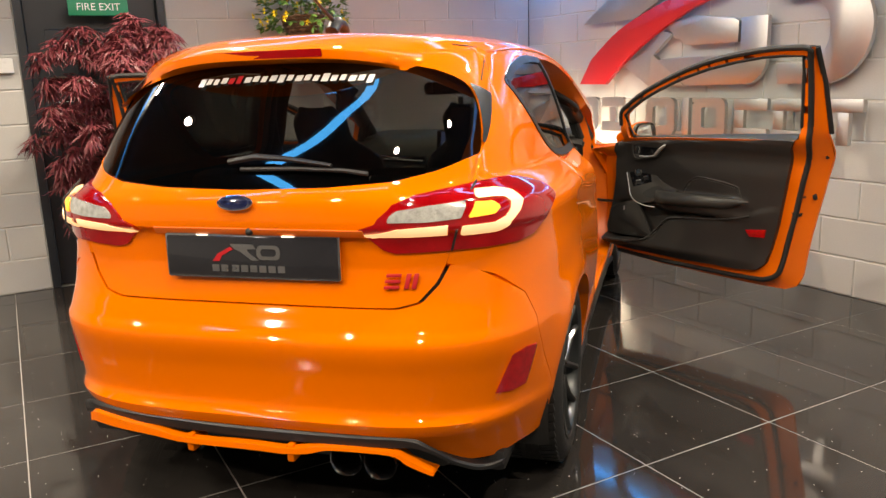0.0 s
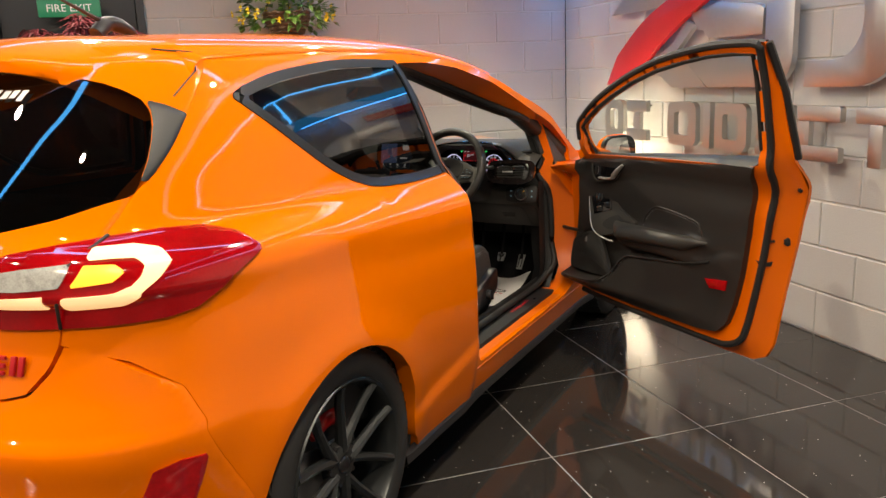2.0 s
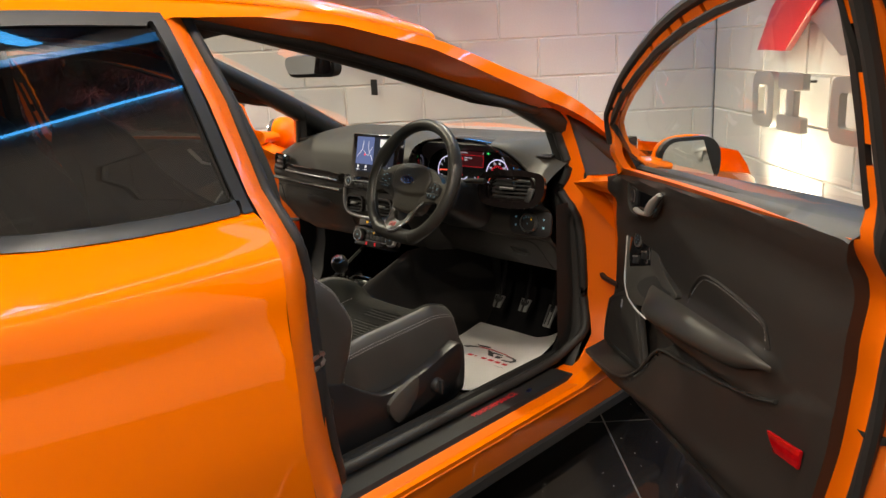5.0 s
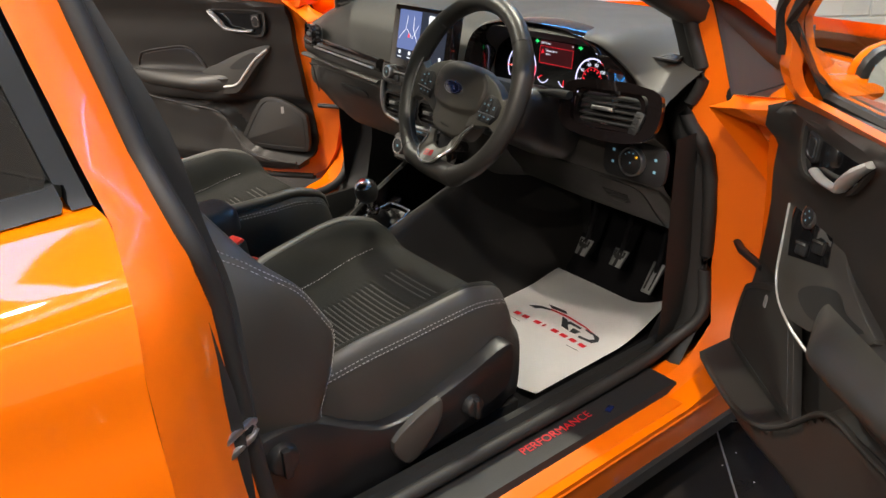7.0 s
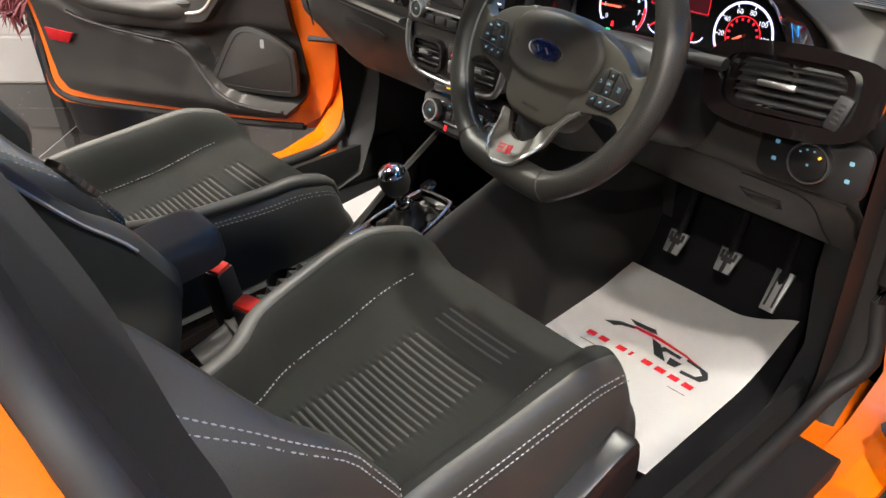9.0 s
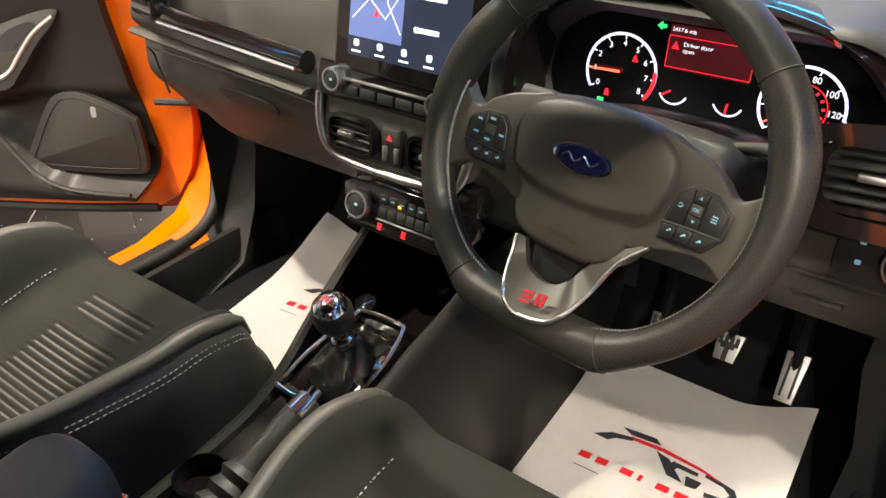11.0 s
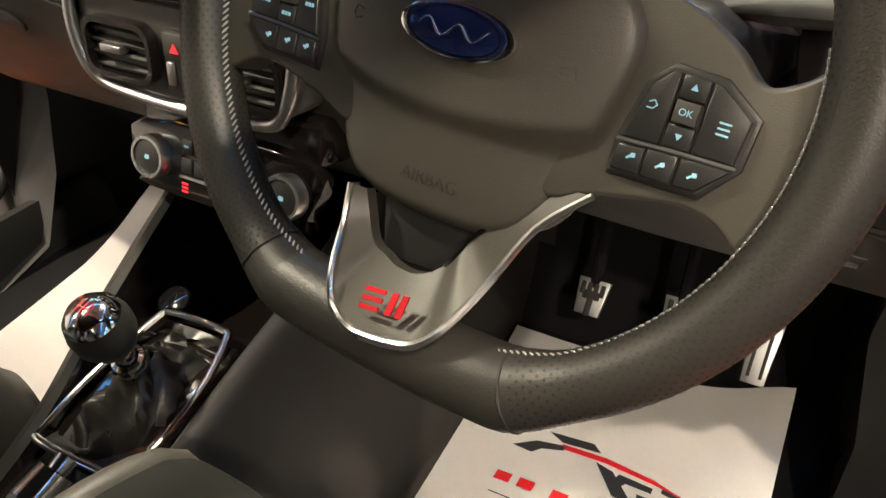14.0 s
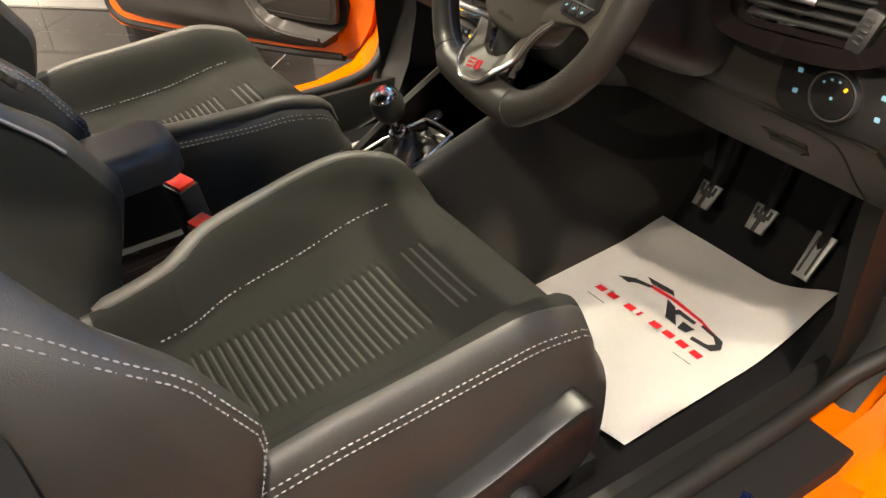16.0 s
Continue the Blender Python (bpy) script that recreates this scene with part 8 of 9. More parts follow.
    slab(bm, [(p.x, p.y) for p in smooth_path([(-0.16, 0.06), (-0.12, 0.112), (-0.03, 0.110), (0.05, 0.06), (0.12, 0.03), (0.24, 0.046), (0.37, 0.084), (0.394, 0.06), (0.386, 0.0), (0.33, -0.03), (0.14, -0.07), (-0.05, -0.10), (-0.17, -0.06)], 5, True)], 0.040, axes((o * 0.240, 1.04, 0.40), (0, 1, 0), (0, 0, 1)) if o > 0 else axes((o * 0.240 - 0.024, 1.04, 0.40), (0, 1, 0), (0, 0, 1)), 0.008)
    part("seat_side_cover", bm, GLOSSPLASTIC, st, "shiny black plastic side cover")
    for y, z, r in ((1.325, 0.395, 0.022), (0.955, 0.475, 0.028)):
        bm = bmesh.new()
        cyl(bm, r, r * 0.85, 0.02, axes((o * 0.277, y, z), (0, o, 0), (0, 0, 1)), 16, 0.004)
        box(bm, -r * 0.25, r * 0.25, -r * 0.9, r * 0.9, 0.015, 0.028, 0.003, axes((o * 0.277, y, z), (0, o, 0), (0, 0.3, 1)))
        part("seat_knob", bm, BLACK, st)
    bm = bmesh.new()
    slab(bm, [(p.x, p.y) for p in smooth_path([(0.11, 0.01), (0.20, 0.052), (0.216, 0.035), (0.20, -0.008), (0.14, -0.05)], 4, True)], 0.014, axes((o * 0.278, 1.04, 0.395), (0, 1, 0), (0, 0, 1)) if o > 0 else axes((o * 0.292, 1.04, 0.395), (0, 1, 0), (0, 0, 1)), 0.005)
    part("seat_lever", bm, SOFT, st)
    for x in (-0.2, 0.2):
        bm = bmesh.new()
        box(bm, x - 0.02, x + 0.02, 0.95, 1.50, 0.25, 0.29, 0.004)
        part("seat_runner", bm, RUBBER, st)
    bm = bmesh.new()
    box(bm, -0.20, 0.20, 1.0, 1.44, 0.27, 0.33, 0.02)
    part("seat_base", bm, BLACK, st)
    return st


seat(0.338)
seat(-0.338)
bench = new("rear_bench")
bench.parent = car
bm = bmesh.new()
box(bm, -0.58, 0.58, 0.05, 0.42, 0.42, 0.56, 0.05)
part("bench_cushion", bm, CLOTH, bench)
bm = bmesh.new()
box(bm, -0.56, 0.56, -0.05, 0.10, 0.5, 0.98, 0.05)
part("bench_back", bm, CLOTH, bench)

# ---- paper floor mats, lying loose ----
def paper_mat(cx, y0, y1, turn, half=0.19):
    pm = thing("paper_floor_mat", "white paper floor mat printed with a dark emblem and red bars", "floor mat", "paper mats in the footwells")
    M = pose(cx, (y0 + y1) / 2, 0, 0, 0, turn)
    L = y1 - y0

    def sheet_pt(u, w):
        x, y = half * u * 1.0, (w - 0.5) * L
        p = M @ Vector((x, y, 0))
        z = 0.2505 + 0.32 * smoothstep(1.98, 2.3, p.y) ** 1.3 + 0.0115 + 0.012 * smoothstep(0.75, 1.0, w) + 0.035 * smoothstep(0.3, 1.0, u * (1 if cx > 0 else -1)) * smoothstep(0.55, 1.0, w) + 0.004 * math.sin(3 * w + 2 * u) + 0.012 * max(0, abs(u) - 0.7) / 0.3 * (1 if u * cx > 0 else 0.2)
        return Vector((p.x, p.y, z))

    v, f = grid_mesh(sheet_pt, lin(-1, 1, 24), lin(0, 1, 30))
    bm = bmesh.new()
    vs = [bm.verts.new(p) for p in v]
    for q in f:
        bm.faces.new([vs[k] for k in q])
    bmesh.ops.solidify(bm, geom=bm.faces[:], thickness=0.0006)
    part("paper_sheet", bm, PAPER, pm)

    def printed(name, shapes, mat):
        b = bmesh.new()
        for pts in shapes:
            c = [b.verts.new(sheet_pt(x / half, y / L + 0.5) + Vector((0, 0, 0.0014))) for x, y in pts]
            fc = b.faces.new(c)
            fc.normal_update()
            if fc.normal.z < 0:
                fc.normal_flip()
        bmesh.ops.triangulate(b, faces=b.faces[:])
        part(name, b, mat, pm)

    yo = 0.026
    def D(*pts):
        return [(x, y + yo) for x, y in pts]
    printed("emblem", [D((-0.075, 0.055), (-0.02, 0.06), (-0.008, 0.05), (-0.055, 0.045)), D((-0.01, 0.035), (0.012, 0.03), (0.045, -0.005), (0.02, -0.003)), D((0.02, 0.03), (0.06, 0.028), (0.06, 0.02), (0.03, 0.02), (0.022, 0.008), (0.012, 0.012)), D((0.045, 0.012), (0.07, 0.012), (0.066, -0.005), (0.05, -0.008)), D((0.07, 0.036), (0.115, 0.026), (0.125, 0.01), (0.112, 0.012), (0.1, 0.022), (0.07, 0.026)), D((0.125, 0.01), (0.118, -0.006), (0.08, -0.012), (0.078, -0.003), (0.105, 0.001), (0.112, 0.012)), D((-0.11, 0.018), (-0.085, 0.035), (-0.05, 0.042), (-0.05, 0.034), (-0.075, 0.026), (-0.085, 0.016))], DARKPRINT)
    printed("swoosh", [D((-0.055, 0.043), (0.0, 0.046), (0.06, 0.040), (0.10, 0.028), (0.06, 0.034), (0.0, 0.038), (-0.05, 0.036))], REDPRINT)
    for k in range(8):
        x = -0.112 + 0.0285 * k + (0.012 if k > 1 else 0)
        w_ = 0.006 if k == 3 else 0.019
        printed("red_bar", [D((x, -0.037), (x + w_, -0.037), (x + w_ + 0.001, -0.024), (x + 0.001, -0.024))], REDPRINT)
    printed("fine_line", [D((-0.11, -0.056), (0.12, -0.056), (0.12, -0.0545), (-0.11, -0.0545))], DARKPRINT)
    return pm


paper_mat(0.366, 1.545, 2.008, 2, 0.182)
paper_mat(-0.305, 1.56, 2.04, 6)
# ---- room things ----

def rm(e1, e2, z, along=1):
    """A frame on a wall: x along it, y up, z out of it towards the room."""
    return Matrix.Translation(room(e1, e2, z)) @ TURN45 @ (axes((0, 0, 0), (1, 0, 0), (0, 0, 1)) if along == 1 else axes((0, 0, 0), (0, 1, 0), (0, 0, 1)))


# exit door in the back wall, with frame, bar and sign
door_1 = tagged(new("door_1"), "dark painted fire exit door in a dark frame", "door", kind="structure")
D0, D1, DH = -0.84, 0.06, 2.06
bm = bmesh.new()
room_box(bm, BACK - 0.09, BACK - 0.04, D0 + 0.055, D1 - 0.055, 0.01, DH - 0.055, 0.004)
part("door_leaf", bm, DOORPAINT, door_1, smooth=False)
for a in ((D0, D0 + 0.05, 0, DH), (D1 - 0.05, D1, 0, DH), (D0 + 0.0505, D1 - 0.0505, DH - 0.05, DH)):
    bm = bmesh.new()
    room_box(bm, BACK - 0.15, BACK + 0.015, a[0], a[1], a[2], a[3], 0.004)
    part("door_frame", bm, DOORPAINT, door_1, smooth=False)
for z in (0.62, 1.05, 1.5):
    bm = bmesh.new()
    room_box(bm, BACK - 0.04, BACK - 0.032, D0 + 0.16, D1 - 0.16, z - 0.16, z + 0.16, 0.006)
    part("door_panel", bm, DOORPAINT, door_1, smooth=False)
bm = bmesh.new()
tube(bm, [room(BACK + 0.03, D0 + 0.12, 1.0), room(BACK + 0.03, D1 - 0.12, 1.0)], 0.018, 10)
room_box(bm, BACK - 0.045, BACK + 0.04, D0 + 0.10, D0 + 0.15, 0.94, 1.06, 0.006)
room_box(bm, BACK - 0.045, BACK + 0.04, D1 - 0.15, D1 - 0.10, 0.94, 1.06, 0.006)
part("push_bar", bm, BLACK, door_1)
sg = thing("exit_sign", "green exit sign with white lettering above the door", "sign")
SGM = rm(-2.98, -0.362, 1.782, 2)
bm = bmesh.new()
slab(bm, rounded(0.35, 0.10, 0.006), 0.02, SGM, 0.002)
part("sign_plate", bm, GREENSIGN, sg)
text_mesh("sign_lettering", "FIRE EXIT", 0.062, SGM @ pose(0.0, 0.0, 0.0212), SIGNWHITE, sg)
bm = bmesh.new()
for y in (-0.12, 0.12):
    tube(bm, [SGM @ Vector((y, 0.0, 0.002)), SGM @ Vector((y, 0.0, -0.13))], 0.006, 6)
part("sign_bracket", bm, BLACK, sg)


def leaf(bm, at, d, length, width, curl=0.2):
    """A pointed leaf of four faces with a folded middle."""
    d = d.normalized()
    s = d.cross(Vector((0, 0, 1)))
    s = s.normalized() if s.length > 1e-3 else Vector((1, 0, 0))
    u = s.cross(d)
    p = [at, at + d * length * 0.45 + s * width * 0.5 - u * width * 0.15, at + d * length * 0.5, at + d * length * 0.45 - s * width * 0.5 - u * width * 0.15, at + d * length - u * length * curl]
    vs = [bm.verts.new(q) for q in p]
    bm.faces.new((vs[0], vs[1], vs[2]))
    bm.faces.new((vs[0], vs[2], vs[3]))
    bm.faces.new((vs[1], vs[4], vs[2]))
    bm.faces.new((vs[2], vs[4], vs[3]))


def red_maple(e1, e2):
    rng = random.Random(3)
    t = thing("potted_maple", "red-leaved artificial maple standing before the exit door", "plant")
    base = room(e1, e2, 0)
    bm = bmesh.new()
    lathe(bm, [(0.0, 0.0), (0.13, 0.0), (0.17, 0.30), (0.18, 0.32), (0.165, 0.32), (0.15, 0.27), (0.0, 0.27)], Matrix.Translation(base), 28)
    part("pot", bm, BLACK, t)
    trunk, crown = bmesh.new(), bmesh.new()
    top = base + Vector((0, 0, 1.5))
    tube(trunk, smooth_path([base + Vector((0, 0, 0.26)), base + Vector((0.02, 0.01, 0.7)), base + Vector((-0.02, 0.02, 1.1)), top], 5), [0.022] * 8 + [0.016] * 8, 8)
    for k in range(64):
        a = rng.uniform(0, 6.28)
        h = rng.uniform(0.40, 1.55)
        r = (0.18 + 0.24 * math.sin(min(1, max(0, (h - 0.3) / 1.4)) * math.pi)) * rng.uniform(0.7, 1.1)
        s = base + Vector((0, 0, h))
        e = s + Vector((r * math.cos(a), r * math.sin(a), rng.uniform(0.05, 0.22)))
        pts = smooth_path([s, s.lerp(e, 0.5) + Vector((0, 0, 0.04)), e, e + Vector((0.05 * math.cos(a), 0.05 * math.sin(a), -0.06))], 4)
        tube(trunk, pts, 0.004, 5)
        for p in pts[3:]:
            for j in range(5):
                aa, dd = rng.uniform(0, 6.28), rng.uniform(-1.0, 0.15)
                c = p + Vector((rng.uniform(-0.03, 0.03), rng.uniform(-0.03, 0.03), rng.uniform(-0.03, 0.03)))
                for q in (-0.6, 0, 0.6):
                    leaf(crown, c, Vector((math.cos(aa + q), math.sin(aa + q), dd)), rng.uniform(0.07, 0.13), 0.014, 0.25)
    part("trunk", trunk, BARK, t)
    part("crown", crown, LEAFRED, t, smooth=False)


red_maple(-2.66, -0.33)


def hanging_basket(e1, e2, z):
    rng = random.Random(8)
    t = thing("hanging_basket", "wicker basket of yellow flowers and green leaves hanging by the wall", "plant")
    c = room(e1, e2, z)
    bm = bmesh.new()
    for k in range(7):
        r = 0.14 * math.sin(radians(35 + 9 * k))
        zz = -0.12 + 0.022 * k
        tube(bm, [c + Vector((r * math.cos(a), r * math.sin(a), zz + 0.006 * math.sin(12 * a + k * 3.14))) for a in lin(0, 6.283, 41)[:-1]], 0.012, 6, True)
    tagged(part("basket", bm, WICKER, t), kind="stuff")
    bm = bmesh.new()
    for k in range(3):
        a = 2.1 * k
        tube(bm, [c + Vector((0.14 * math.cos(a), 0.14 * math.sin(a), 0.02)), c + Vector((0, 0, 0.45))], 0.003, 5)
    tube(bm, [c + Vector((0, 0, 0.44)), Vector((c.x, c.y, CEIL))], 0.003, 5)
    part("chain", bm, BLACK, t)
    lv, fl = bmesh.new(), bmesh.new()
    for k in range(260):
        a, el = rng.uniform(0, 6.28), rng.uniform(-0.5, 1.4)
        r = rng.uniform(0.16, 0.27)
        p = c + Vector((r * math.cos(a) * math.cos(el) * 1.15, r * math.sin(a) * math.cos(el) * 1.15, r * math.sin(el) * 0.85 + 0.02))
        for j in range(3):
            d = (p - c).normalized() + Vector((rng.uniform(-1, 1), rng.uniform(-1, 1), rng.uniform(-0.8, 0.5))) * 0.9
            leaf(lv, p, d, rng.uniform(0.04, 0.07), 0.035, 0.15)
    for k in range(70):
        a, el = rng.uniform(0, 6.28), rng.uniform(-0.3, 1.4)
        r = rng.uniform(0.24, 0.29)
        p = c + Vector((r * math.cos(a) * math.cos(el) * 1.15, r * math.sin(a) * math.cos(el) * 1.15, r * math.sin(el) * 0.85 + 0.02))
        n = (p - c).normalized()
        s = n.orthogonal().normalized()
        u = n.cross(s)
        for j in range(5):
            b = 1.2566 * j
            leaf(fl, p, s * math.cos(b) + u * math.sin(b) + n * 0.4, 0.026, 0.022, 0.1)
    tagged(part("leaves", lv, LEAFGREEN, t, smooth=False), "small green leaves", kind="stuff")
    tagged(part("flowers", fl, PETAL, t, smooth=False), "small yellow flowers", kind="stuff")


hanging_basket(-2.80, 0.92, 1.70)

# wall sign: brushed metal shapes standing off the wall
sign = thing("wall_sign", "brushed steel wall emblem with red swoosh and metal blocks", "sign")
WS = lambda d=0.05: rm(0, SIGN - d, 0, 1)


def sign_shape(name, pts, mat, n=0, d=0.08, depth=0.03):
    bm = bmesh.new()
    o = [(p.x, p.y) for p in smooth_path(pts, n, True)] if n else pts
    slab(bm, o, depth, WS(d - depth + 0.03 - 0.03), 0.002)
    ob = part(name, bm, mat, sign, angle=30)
    return ob


def arc(cx, cz, rx, rz, a0, a1, n=14):
    return [(cx + rx * math.cos(radians(a)), cz + rz * math.sin(radians(a))) for a in lin(a0, a1, n)]


sign_shape("emblem_wing", [(-2.27, 1.62), (-2.0, 1.78), (-1.9, 1.83), (-1.30, 1.83), (-1.48, 1.725), (-1.72, 1.62)], STEEL)
sign_shape("red_swoosh", [(-2.29, 1.182)] + [(p.x, p.y) for p in smooth_path([(-2.16, 1.36), (-1.86, 1.552), (-1.48, 1.69), (-1.0, 1.80), (-0.4, 1.86)], 5)] + [(p.x, p.y) for p in smooth_path([(-0.4, 1.80), (-0.98, 1.70), (-1.37, 1.565), (-1.71, 1.39), (-2.0, 1.178)], 5)], SIGNRED, d=0.10)
sign_shape("emblem_leg", [(-1.83, 1.31), (-1.575, 1.405), (-1.45, 1.525), (-1.36, 1.50), (-1.53, 1.37), (-1.25, 1.165), (-1.57, 1.162)], STEEL)
sign_shape("emblem_hook", [(-1.40, 1.56), (-1.34, 1.47)] + arc(-1.22, 1.49, 0.07, 0.07, 200, 270, 6) + [(-0.82, 1.42), (-0.817, 1.54), (-0.86, 1.565), (-1.15, 1.60)], STEEL)
sign_shape("emblem_bowl", [(-0.80, 1.56), (-0.61, 1.56), (-0.61, 1.32)] + arc(-0.76, 1.315, 0.15, 0.145, 0, -90, 8) + [(-1.24, 1.165), (-1.50, 1.335), (-1.29, 1.345), (-0.83, 1.345), (-0.80, 1.37)], STEEL)
DB = [(-0.53, 1.168), (-0.30, 1.168)] + arc(-0.25, 1.455, 0.28, 0.287, -80, 80, 20) + [(-0.30, 1.745), (-0.53, 1.745), (-0.53, 1.63), (-0.36, 1.63)] + arc(-0.34, 1.455, 0.13, 0.165, 75, -75, 14) + [(-0.36, 1.285), (-0.53, 1.285)]
sign_shape("emblem_arc", DB, STEEL)
# the row of plain metal blocks under the emblem
ROW = [(-2.29, -2.06), (-2.02, -1.79), (-1.56, -1.29), (-1.225, -1.165), (-1.125, -0.87), (-0.80, -0.56), (-0.52, -0.27), (-0.19, 0.03)]
for k, (a, b_) in enumerate(ROW):
    c, w = (a + b_) / 2, b_ - a
    bm = bmesh.new()
    if w < 0.1:
        slab(bm, rounded(w, 0.245, 0.006, cx=c, cy=0.965), 0.03, WS(0.08), 0.002)
    elif k in (2, 4, 0):
        ring(bm, rounded(w, 0.245, 0.05, cx=c, cy=0.965), rounded(w - 0.13, 0.13, 0.02, cx=c, cy=0.965), 0.03, WS(0.08))
    elif k in (1, 5, 6):
        slab(bm, rounded(w, 0.068, 0.012, cx=c, cy=1.053), 0.03, WS(0.08), 0.002)
        slab(bm, rounded(w, 0.068, 0.012, cx=c, cy=0.877), 0.03, WS(0.08), 0.002)
        slab(bm, rounded(0.07, 0.11, 0.004, cx=a + 0.035 if k != 1 else c, cy=0.965), 0.028, WS(0.08), 0.002)
    else:
        slab(bm, rounded(w, 0.068, 0.012, cx=c, cy=1.053), 0.03, WS(0.08), 0.002)
        slab(bm, rounded(0.07, 0.175, 0.006, cx=c, cy=0.93), 0.03, WS(0.08), 0.002)
    part("metal_block", bm, STEEL, sign, angle=30)
bm = bmesh.new()
for x in (-2.2, -1.9, -1.5, -1.42, -1.195, -1.0, -0.76, -0.48, -0.08):
    tube(bm, [WS(0.055) @ Vector((x, 1.05, 0)), WS(0.0) @ Vector((x, 1.05, -0.02))], 0.006, 6)
part("stand_offs", bm, BLACK, sign)

# conduit and socket on the back wall
so = thing("wall_socket", "white wall socket with surface conduit", "socket")
bm = bmesh.new()
slab(bm, rounded(0.15, 0.09, 0.008), 0.035, rm(BACK + 0.0, -0.955, 1.44, 2), 0.004)
part("socket_box", bm, PLASTICW, so)
bm = bmesh.new()
room_box(bm, BACK + 0.0, BACK + 0.02, -0.985, -0.965, 1.485, CEIL - 0.02, 0.003)
part("conduit", bm, PLASTICW, so)
bm = bmesh.new()
for y in (-0.03, 0.03):
    slab(bm, rounded(0.02, 0.012, 0.003), 0.003, rm(BACK + 0.035, -0.955 + y, 1.46, 2))
part("rocker", bm, PLASTICW, so)

# dropped soffit round the two walls with a blue light strip along its edge
SD, SZ = 1.0, 2.55
bm = bmesh.new()
room_box(bm, BACK, OPEN, SIGN - SD, SIGN, SZ, CEIL - 0.002, 0.0)
room_box(bm, BACK, BACK + SD, FRONT, SIGN - SD - 0.002, SZ, CEIL - 0.002, 0.0)
setting("trim", bm, CEILING, "dark dropped soffit along the walls", "soffit")
led = thing("blue_light_strip", "blue LED strip along the edge of the soffit", "light strip")
for a in ((BACK + SD, OPEN, SIGN - SD - 0.022, SIGN - SD - 0.003), (BACK + SD + 0.003, BACK + SD + 0.022, FRONT + 0.2, SIGN - SD - 0.024)):
    bm = bmesh.new()
    room_box(bm, *a, SZ + 0.01, SZ + 0.14, 0.003)
    part("led_profile", bm, BLUECOVE, led, smooth=False)
led4 = thing("blue_light_strip", "wide blue LED strip above the wall sign", "light strip")
bm = bmesh.new()
room_box(bm, BACK + 0.02, 0.06, SIGN - 0.028, SIGN - 0.004, 2.0, 2.11, 0.003)
part("led_diffuser", bm, BLUEDIM, led4, smooth=False)
bm = bmesh.new()
room_box(bm, 0.03, 0.06, SIGN - 0.028, SIGN - 0.004, 2.112, SZ - 0.04, 0.003)
part("led_profile", bm, BLUELED, led4, smooth=False)
led2 = thing("blue_light_strip", "blue LED strip high on the block wall", "light strip")
for a in ((BACK + 0.03, OPEN, SIGN - 0.03, SIGN - 0.012), (BACK + 0.012, BACK + 0.03, 0.3, SIGN - 0.032)):
    bm = bmesh.new()
    room_box(bm, *a, SZ - 0.03, SZ - 0.008, 0.003)
    part("led_profile", bm, BLUELED, led2, smooth=False)
led3 = thing("blue_light_strip", "blue LED strip across the dark ceiling", "light strip")
bm = bmesh.new()
room_box(bm, 0.33, 0.42, -3.2, SIGN - SD - 0.03, CEIL - 0.02, CEIL - 0.001, 0.003)
part("led_profile", bm, BLUELED, led3, smooth=False)
for e1, e2, _p in SPOTS:
    t = thing("ceiling_downlight", "round recessed ceiling downlight, switched on", "light", "ceiling downlights")
    bm = bmesh.new()
    lathe(bm, [(0.052, 0.0), (0.075, -0.004), (0.078, 0.0), (0.078, 0.004)], Matrix.Translation(room(e1, e2, CEIL - 0.004)), 28)
    part("bezel", bm, PLASTICW, t)
fl = thing("floor_uplight", "small black floor uplight washing the wall", "light")
bm = bmesh.new()
box(bm, -0.12, 0.12, -0.04, 0.04, 0.0, 0.30, 0.008, Matrix.Translation(room(-2.05, 2.84)) @ TURN45)
part("uplight_body", bm, BLACK, fl)
bm = bmesh.new()
box(bm, -0.11, 0.11, -0.03, 0.03, 0.30, 0.304, 0.001, Matrix.Translation(room(-2.05, 2.84)) @ TURN45)
part("uplight_lens", bm, LAMPGLASS, fl)
# ---- floor tiles and wall blocks (the bulk joined, the nearest as pieces of their own) ----
def tile_mesh(w, h, t, bevel):
    b = bmesh.new()
    box(b, -w / 2, w / 2, -h / 2, h / 2, -t, 0, 0)
    top = [e for e in b.edges if e.verts[0].co.z > -1e-6 and e.verts[1].co.z > -1e-6]
    bmesh.ops.bevel(b, geom=top, offset=bevel, segments=1, affect="EDGES")
    return b


T1, T2 = 0.19, 0.134
b = tile_mesh(0.5955, 0.5955, 0.006, 0.0012)
tile_me = bpy.data.meshes.new("tile")
b.to_mesh(tile_me)
b.free()
tile_me.materials.append(TILE)
far = bmesh.new()
for i in range(-6, 11):
    for j in range(-13, 6):
        a0, a1 = max(T1 + 0.6 * i, BACK), min(T1 + 0.6 * (i + 1), OPEN)
        c0, c1 = max(T2 + 0.6 * j, FRONT), min(T2 + 0.6 * (j + 1), SIGN)
        if a1 - a0 < 0.02 or c1 - c0 < 0.02:
            continue
        full = a1 - a0 > 0.599 and c1 - c0 > 0.599
        if full and -5 <= i <= 4 and -6 <= j <= 4:
            ob = new("tile", tile_me)
            ob.parent = floor_bed
            ob.matrix_basis = TURN45 @ pose((a0 + a1) / 2, (c0 + c1) / 2, 0)
        else:
            box(far, a0 + 0.0018, a1 - 0.0018, c0 + 0.0018, c1 - 0.0018, -0.006, 0, 0, TURN45)
ob = part("outer_tiles", far, TILE, floor_bed, smooth=False)
ob["kind"] = "stuff"

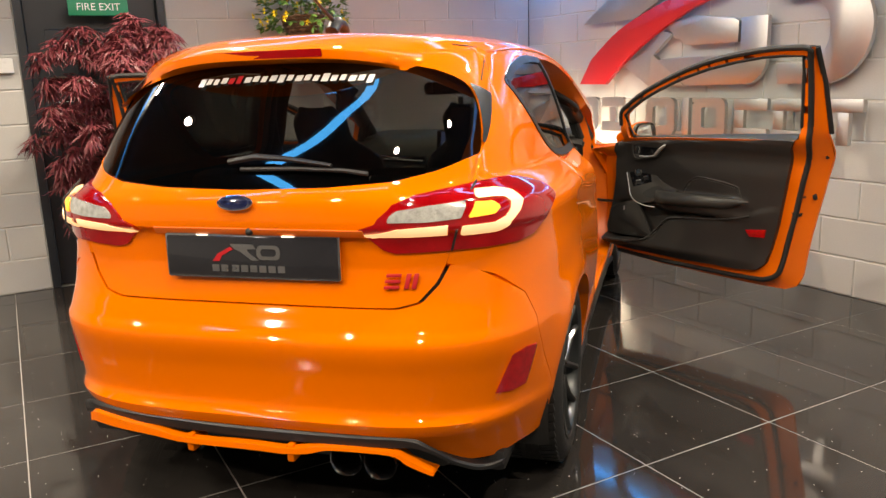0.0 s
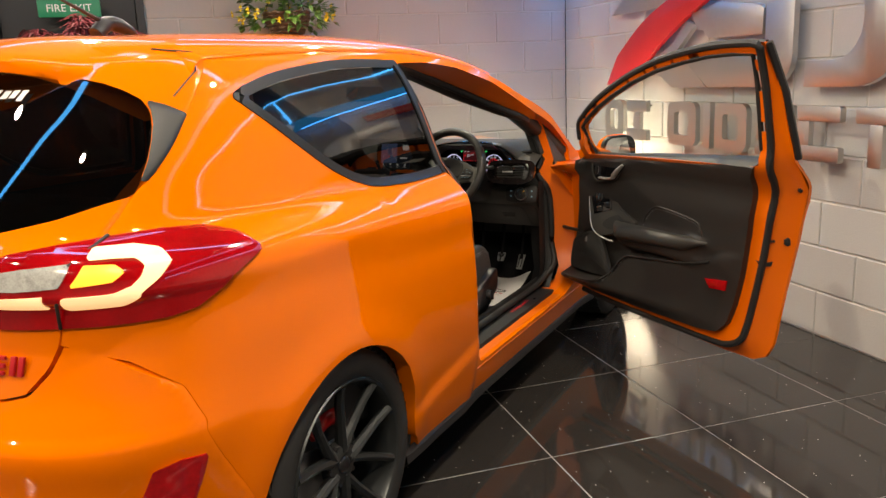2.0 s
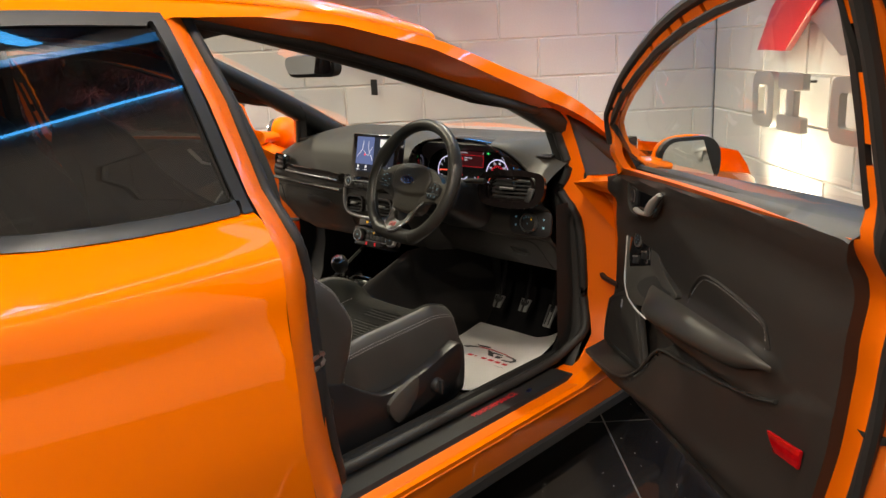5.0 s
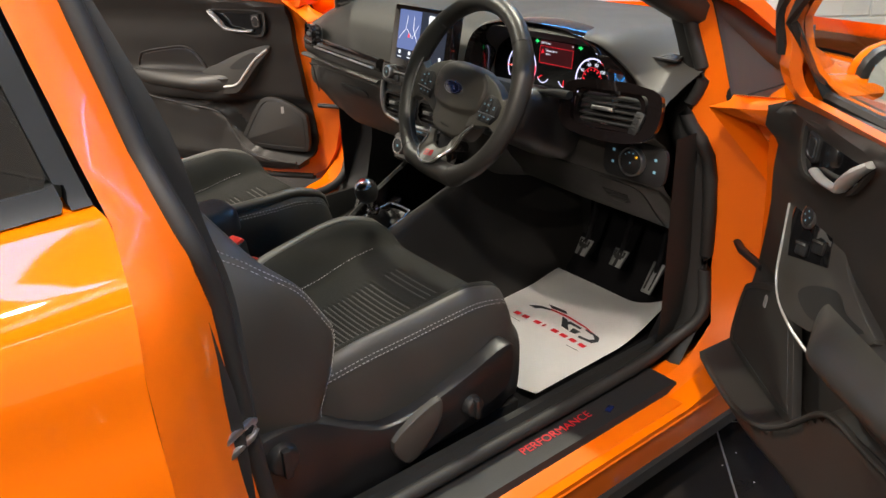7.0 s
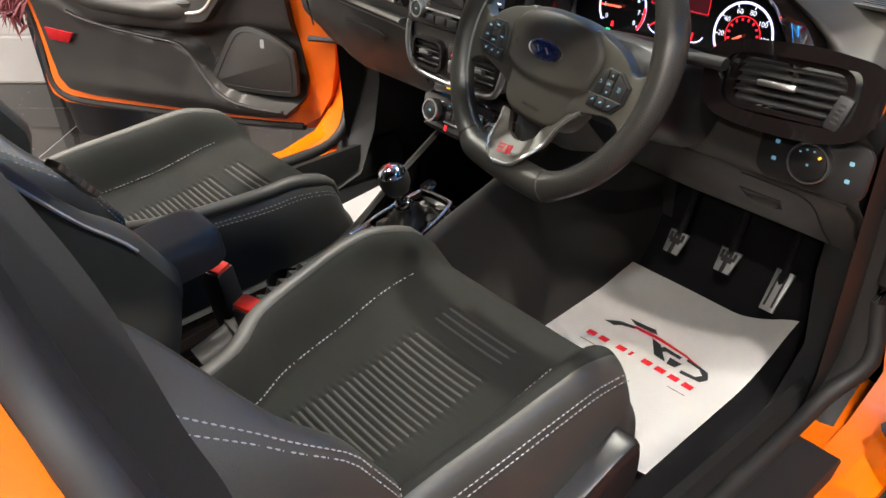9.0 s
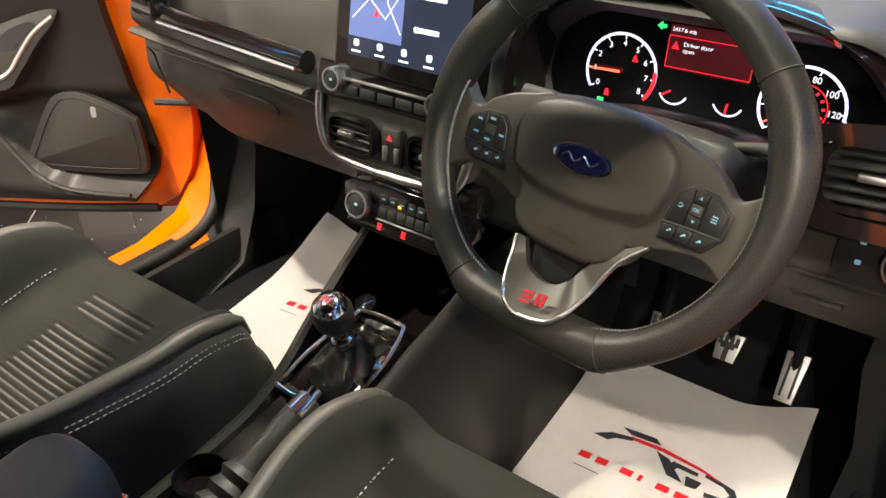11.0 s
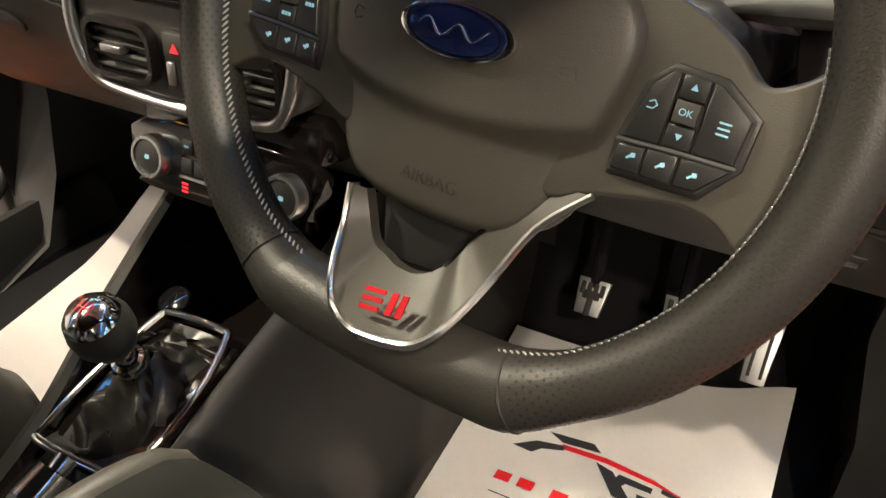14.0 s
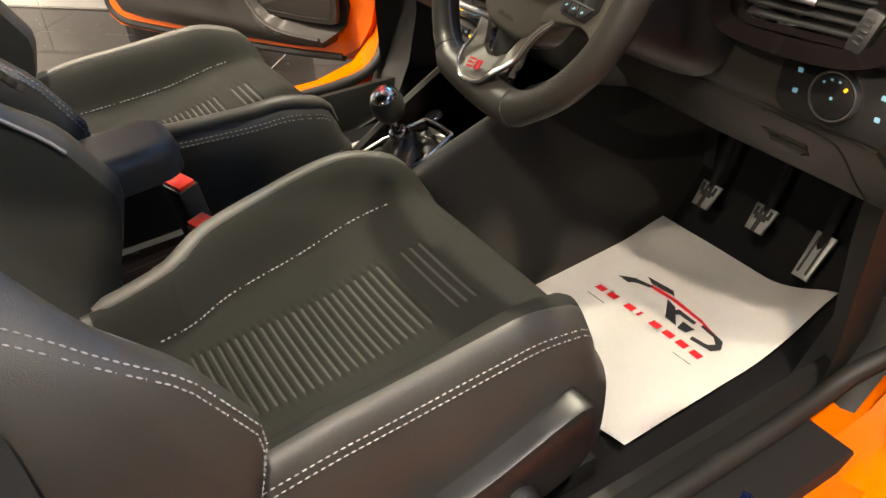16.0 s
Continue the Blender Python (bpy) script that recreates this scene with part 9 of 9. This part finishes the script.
BL, BH, JT = 0.44, 0.215, 0.008
random.seed(11)


def block_face(along, lo, hi, at, side, z0, z1, piece_from, piece_to, parent, gap=None):
    """Proud block faces over the joints of a wall."""
    b = tile_mesh(BL - JT, BH - JT, 0.014, 0.004)
    me = bpy.data.meshes.new("block")
    b.to_mesh(me)
    b.free()
    me.materials.append(WALL)
    rest = bmesh.new()
    rows = int(math.ceil(z1 / BH))
    up = axes((0, 0, 0), (1, 0, 0), (0, 0, 1)) if along == 1 else axes((0, 0, 0), (0, 1, 0), (0, 0, 1))
    count = 0
    for r in range(rows):
        a = lo - (BL / 2 if r % 2 else 0)
        while a < hi:
            a0, a1 = max(a, lo), min(a + BL, hi)
            zt = min((r + 1) * BH, z1)
            zb = r * BH
            spans = [(a0, a1)]
            if gap and zb < gap[2]:
                spans = [(a0, min(a1, gap[0])), (max(a0, gap[1]), a1)]
            for s0, s1 in spans:
                if s1 - s0 < 0.03 or zt - zb < 0.03:
                    continue
                m = TURN45 @ (Matrix.Translation(((s0 + s1) / 2, at, (zb + zt) / 2)) @ axes((0, 0, 0), (1, 0, 0), (0, 0, 1)) if along == 1 else Matrix.Translation((at, (s0 + s1) / 2, (zb + zt) / 2)) @ axes((0, 0, 0), (0, 1, 0), (0, 0, 1)))
                if abs(s1 - s0 - BL) < 1e-4 and zt - zb > BH - 1e-4 and piece_from <= s0 and s1 <= piece_to and count < 150 and zt < 2.2:
                    ob = new("block", me)
                    ob.parent = parent
                    ob.matrix_basis = m @ pose(0, 0, random.uniform(0, 0.0012))
                    count += 1
                else:
                    bb = tile_mesh(s1 - s0 - JT, zt - zb - JT, 0.014, 0.004)
                    join(rest, bb, m)
            a += BL
    ob = part("outer_blocks", rest, WALL, parent, smooth=False)
    ob["kind"] = "stuff"


block_face(1, BACK, OPEN, SIGN, -1, 0, CEIL, -3.0, 1.4, wall_sign)
block_face(2, FRONT, SIGN, BACK, 1, 0, CEIL, -2.2, 3.0, wall_back, gap=(-0.84, 0.06, 2.06))
